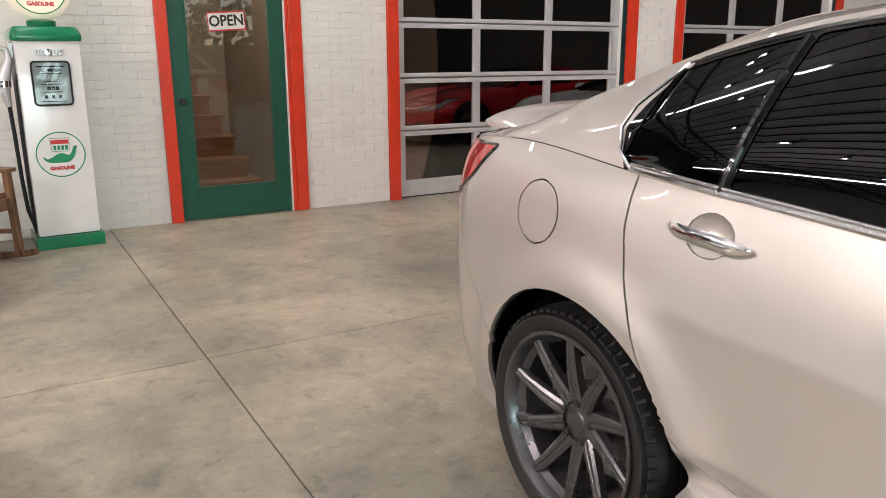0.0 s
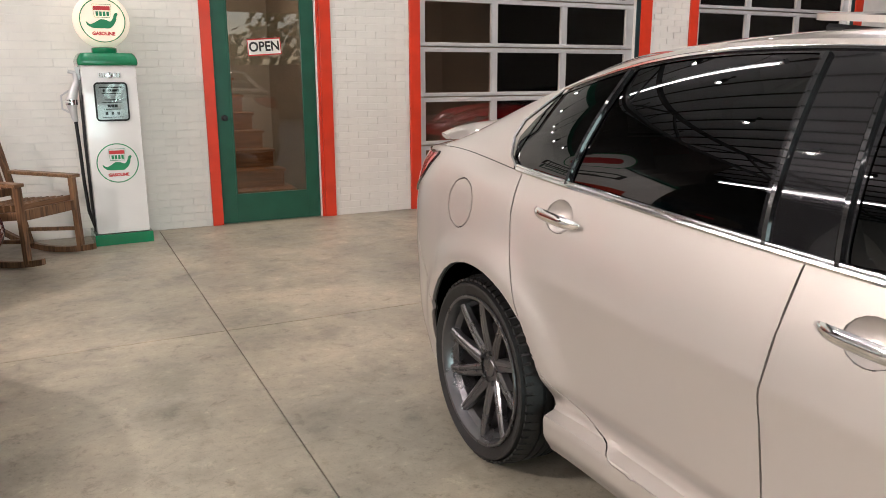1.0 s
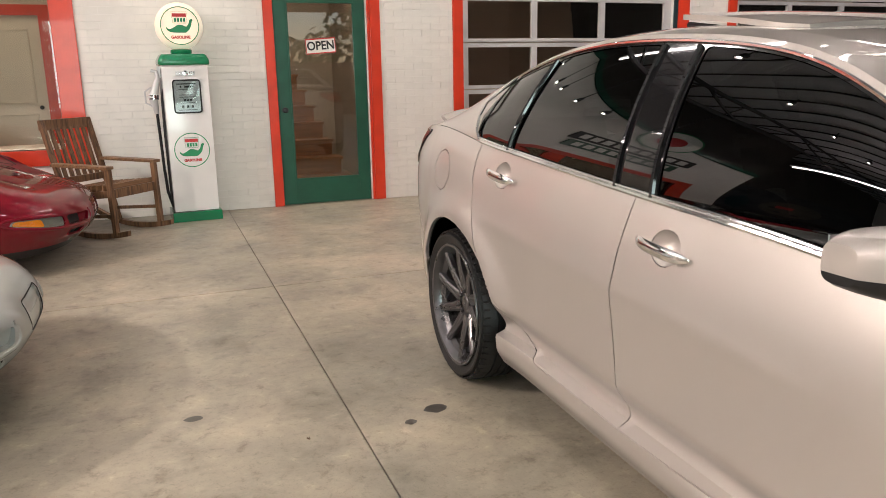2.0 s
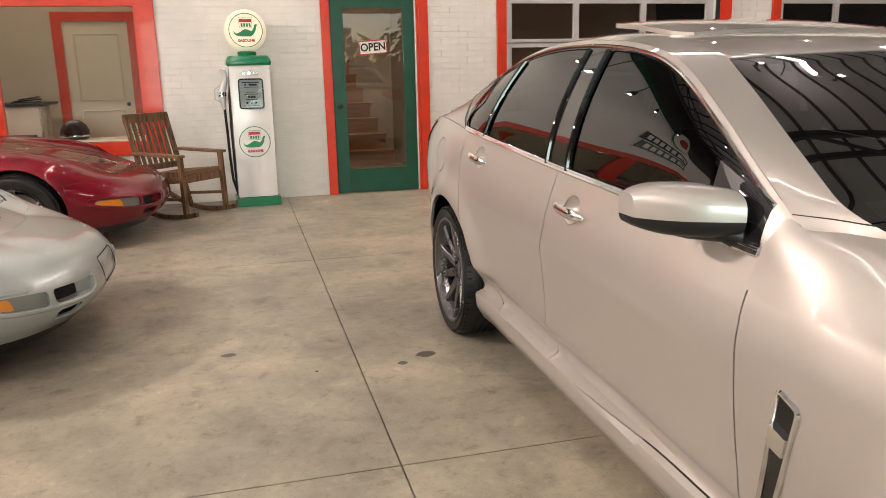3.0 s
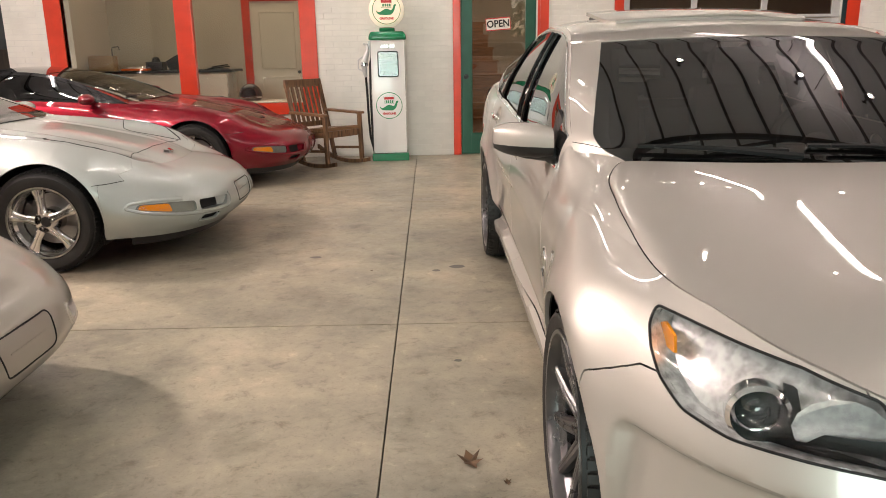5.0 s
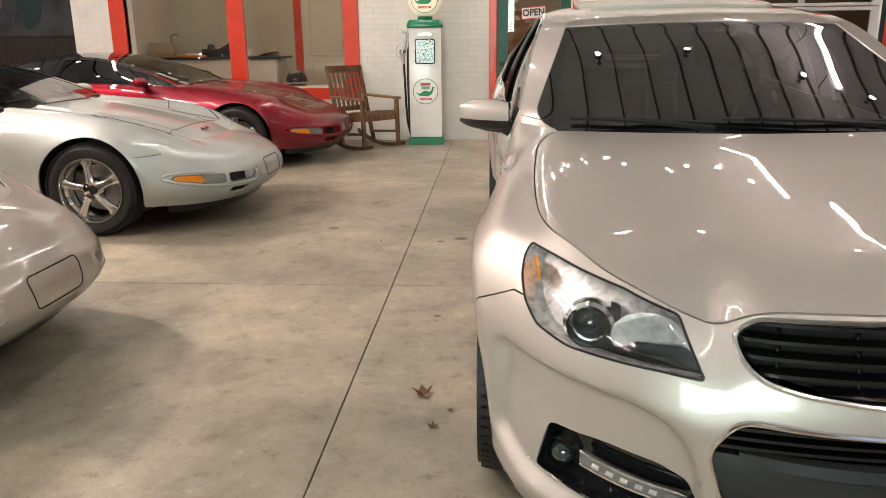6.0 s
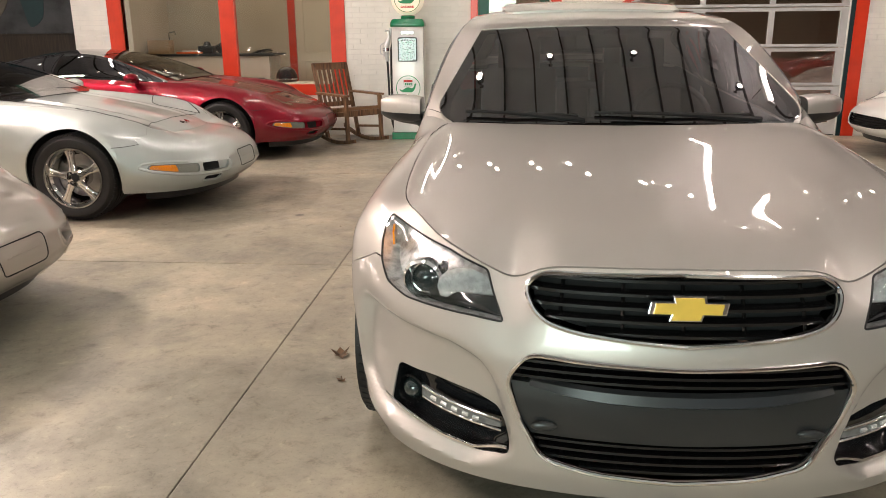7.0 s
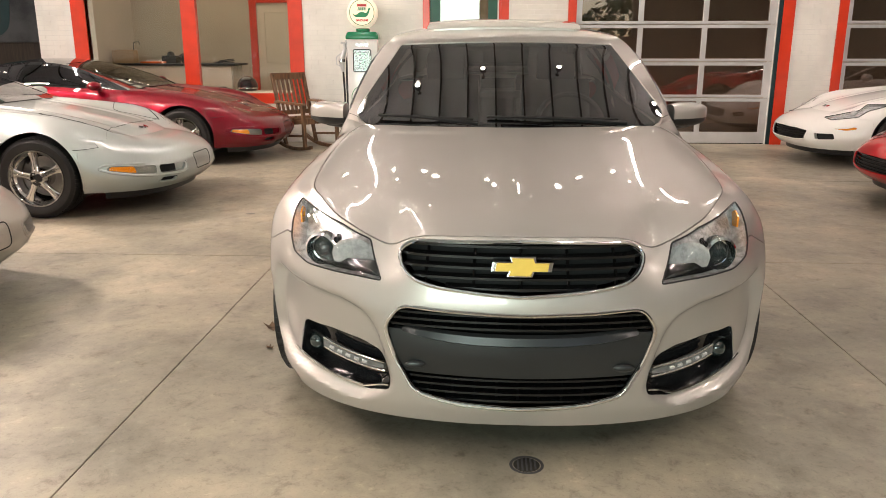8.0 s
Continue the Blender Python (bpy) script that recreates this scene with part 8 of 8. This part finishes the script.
for x in (-2.95, -2.2):
    pend = thing("pendant_lamp", "small dark pendant lamp with a glowing bulb", "lamp", (x, 7.5, 2.95), group="office pendants")
    part("cord", tube([(0, 0, 0), (0, 0, -0.62)], 0.005, 6), M_BLACK, pend)
    part("shade", lathe([(0.02, -0.60), (0.035, -0.62), (0.075, -0.74), (0.07, -0.74), (0.03, -0.63)], 24, close=True), M_BLACK, pend, smooth=True)
    part("bulb", lathe([(0.0, -0.66), (0.025, -0.68), (0.035, -0.71), (0.025, -0.74), (0, -0.75)], 16), glow("warm bulb glow", (1.0, 0.72, 0.42), 14), pend, "lit warm bulb", smooth=True)
# unseen fill lamps without fixtures, added to brighten the office and the stair
area_lamp("office_fill", -2.0, 7.6, 2.9, 2.6, 1.6, 20, (1.0, 0.80, 0.58))
area_lamp("stair_fill", 2.3, 7.3, 2.9, 0.5, 1.0, 26, (1.0, 0.82, 0.62))

# pine stair behind the glazed door
stair = thing("staircase", "knotty pine stair behind the glazed door", "stairs", (0, 0, 0))
for k in range(9):
    z0 = 0.19 * k
    y0 = 6.95 + 0.22 * k
    right = 2.36 - 0.055 * k
    part("riser", boxes((1.40, right, y0, y0 + 0.025, z0 + (0.0 if k else 0.0), z0 + 0.16), bevel=0.003), M_PINE, stair)
    part("tread", boxes((1.38, right + 0.02, y0 - 0.03, y0 + 0.25, z0 + 0.16, z0 + 0.19), bevel=0.006), M_PINE, stair)

# far corner beyond the wall's end
mural = thing("mural_panel", "large faded grey-blue painted panel with cream shapes", "mural", (-5.9, 7.18, 1.40))
# the corner's dimness is put into the mural and wainscot colours
M_MURAL = mat("faded mural paint, darkened for the dim corner", (0.055, 0.058, 0.062), 0.7, vary=0.5, scale=2.5, grain=0.5, dark=(0.018, 0.02, 0.024))
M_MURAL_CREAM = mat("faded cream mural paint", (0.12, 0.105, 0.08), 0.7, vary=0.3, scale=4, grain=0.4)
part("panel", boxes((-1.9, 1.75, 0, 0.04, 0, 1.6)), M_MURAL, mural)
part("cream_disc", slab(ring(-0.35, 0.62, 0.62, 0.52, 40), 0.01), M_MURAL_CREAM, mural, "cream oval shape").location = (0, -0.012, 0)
for x, z in ((-0.1, 0.35), (0.05, 0.62), (-0.45, 0.3)):
    part("spot", slab(ring(x, z, 0.07, 0.06, 20), 0.004), M_MURAL, mural).location = (0, -0.017, 0)
part("red_mark", boxes((-0.35, 0.0, -0.018, -0.012, 0.62, 0.80)), M_LOGO_RED, mural)
part("blue_shape", slab(fillet([(0.55, 0.05), (0.78, 0.2), (0.85, 0.75), (0.62, 1.1), (0.42, 0.6)], 0.15, 6), 0.006), M_TEAL, mural).location = (0, -0.008, 0)
tagged(part("wainscot", boxes((-7.9, -4.14, 7.2, 7.26, 0, 1.39)), wood("brown board wall, darkened for the dim corner", (0.032, 0.020, 0.012), (0.013, 0.008, 0.005), "z")), "brown board wainscot under the mural", "wainscot", kind="structure")
tagged(part("wall_corner", boxes((-8.5, -4.12, 7.26, 7.4, 0, CEIL)), M_DARK_WALL), "dark wall behind the mural", "wall", kind="structure")
tagged(part("wall_return", boxes((-4.12, -4.02, WALL + BT, 7.26, 0, CEIL)), M_WHITE_WALL), "white return of the brick wall", "wall", kind="structure")

# signs and gable over the office, seen in the car's windows
for z0, x0, x1, n, m, lab in ((3.02, -3.25, -1.60, 9, M_PRINT_BLACK, "long black name board with pale lettering over the window"), (2.68, -3.15, -1.70, 8, M_GREEN_DOOR, "dark green name board with pale lettering over the window")):
    board = thing("name_board", lab, "sign", ((x0 + x1) / 2, WALL - 0.03, z0))
    part("board", boxes(((x0 - x1) / 2, (x1 - x0) / 2, 0, 0.03, -0.145, 0.145)), m, board)
    w = (x1 - x0 - 0.16) / n
    for k in range(n):
        left = (x0 - x1) / 2 + 0.08 + w * k
        part("letter_bar", boxes((left + w * 0.12, left + w * 0.80, -0.006, 0, -0.085, 0.085)), M_WHITE_WALL, board)
disc = thing("round_sign", "round white enamel sign with green rim and red centre", "sign", (-2.55, WALL - 0.05, 3.66))
for r, m, d, nm in ((0.40, M_LOGO_GREEN, 0.0, "rim"), (0.37, M_WHITE_WALL, -0.004, "field"), (0.18, M_LOGO_RED, -0.008, "centre")):
    part(nm, slab(ring(0, 0, r, r, 48), 0.02), m, disc).location = (0, d, 0)
EAVES = [(-4.12, 3.22), (0.60, 4.52), (5.30, 3.22)]
gable = thing("gable_trim", "dark green painted gable board", "trim", (0, 0, 0), kind="structure")
for (xa, za), (xb, zb_) in zip(EAVES, EAVES[1:]):
    bm = slab([(xa, za), (xb, zb_), (xb, zb_ + 0.11), (xa, za + 0.11)], 0.028)
    part("board", bm, M_GREEN_DOOR, gable).location = (0, WALL - 0.036, 0)
# thin dark sheet added over the white wall for the darkness above the gable
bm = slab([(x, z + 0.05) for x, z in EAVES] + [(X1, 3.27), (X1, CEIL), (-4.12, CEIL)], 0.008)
dark_sheet = tagged(part("upper_dark_sheet", bm, M_DARK_WALL), "thin dark sheet added above the gable board for the darkness there", "wall", kind="structure")
dark_sheet.location = (0, WALL - 0.006, 0)

# painted bricks: courses of running bond, the nearest ones as pieces of their own
CH, BL = 0.0677, 0.203
rnd = random.Random(4)
brick_mesh = {}
far_v, far_f, near = [], [], []
for x0, x1, z0, z1 in ((-0.31, 1.373, 0, 2.3), (2.557, 3.367, 0, 2.3), (6.405, 6.99, 0, 2.3), (-4.12, -3.60, 0.0, 2.3), (-3.60, -0.31, 0, 0.52)):
    for r in range(int((z1 - z0) / CH)):
        z = z0 + r * CH
        x = x0 - (BL / 2 if r % 2 else 0.0) - (0.05 if x0 > 2 else 0.0)
        while x < x1 - 0.01:
            a, b = max(x + 0.0006, x0 + 0.001), min(x + BL - 0.0006, x1 - 0.001)
            x += BL
            if b - a > 0.02:
                (near if (x0 > -0.4 and x0 < 3 and z < 1.75 and b > 0.75) or (x0 == 2.557) else far_v).append((a, b, z + 0.0025, z + CH - 0.0025))
near.sort(key=lambda q: q[2])
far_list = far_v + near[300:]
for a, b, z, t in near[:300]:
    key = round(b - a, 3)
    if key not in brick_mesh:
        bm = bmesh.new()
        box(bm, 0, b - a, 0, 0.014, 0, t - z)
        bmesh.ops.bevel(bm, geom=[e for e in bm.edges if all(v.co.y < 0.001 for v in e.verts)], offset=0.0015, segments=1, affect="EDGES")
        me = bpy.data.meshes.new("brick")
        bm.to_mesh(me)
        bm.free()
        me.materials.append(M_WHITE_BRICK)
        brick_mesh[key] = me
    ob = new("brick", brick_mesh[key])
    ob.parent = wall
    ob.location = (a, WALL + rnd.uniform(-0.0016, 0.0014), z + rnd.uniform(-0.001, 0.001))
    ob.rotation_euler = (radians(rnd.uniform(-0.5, 0.5)), 0, radians(rnd.uniform(-0.35, 0.35)))
V, Fc = [], []
for a, b, z, t in far_list:
    y, k = WALL + rnd.uniform(-0.002, 0.002), len(V)
    e = 0.002
    V += [(a, y + 0.014, z), (b, y + 0.014, z), (b, y + 0.014, t), (a, y + 0.014, t), (a + e, y, z + e), (b - e, y, z + e), (b - e, y, t - e), (a + e, y, t - e)]
    Fc += [(k + 4, k + 5, k + 6, k + 7), (k, k + 1, k + 5, k + 4), (k + 1, k + 2, k + 6, k + 5), (k + 2, k + 3, k + 7, k + 6), (k + 3, k, k + 4, k + 7)]
tagged(part("bricks", (V, Fc), M_WHITE_BRICK, wall), kind="stuff")
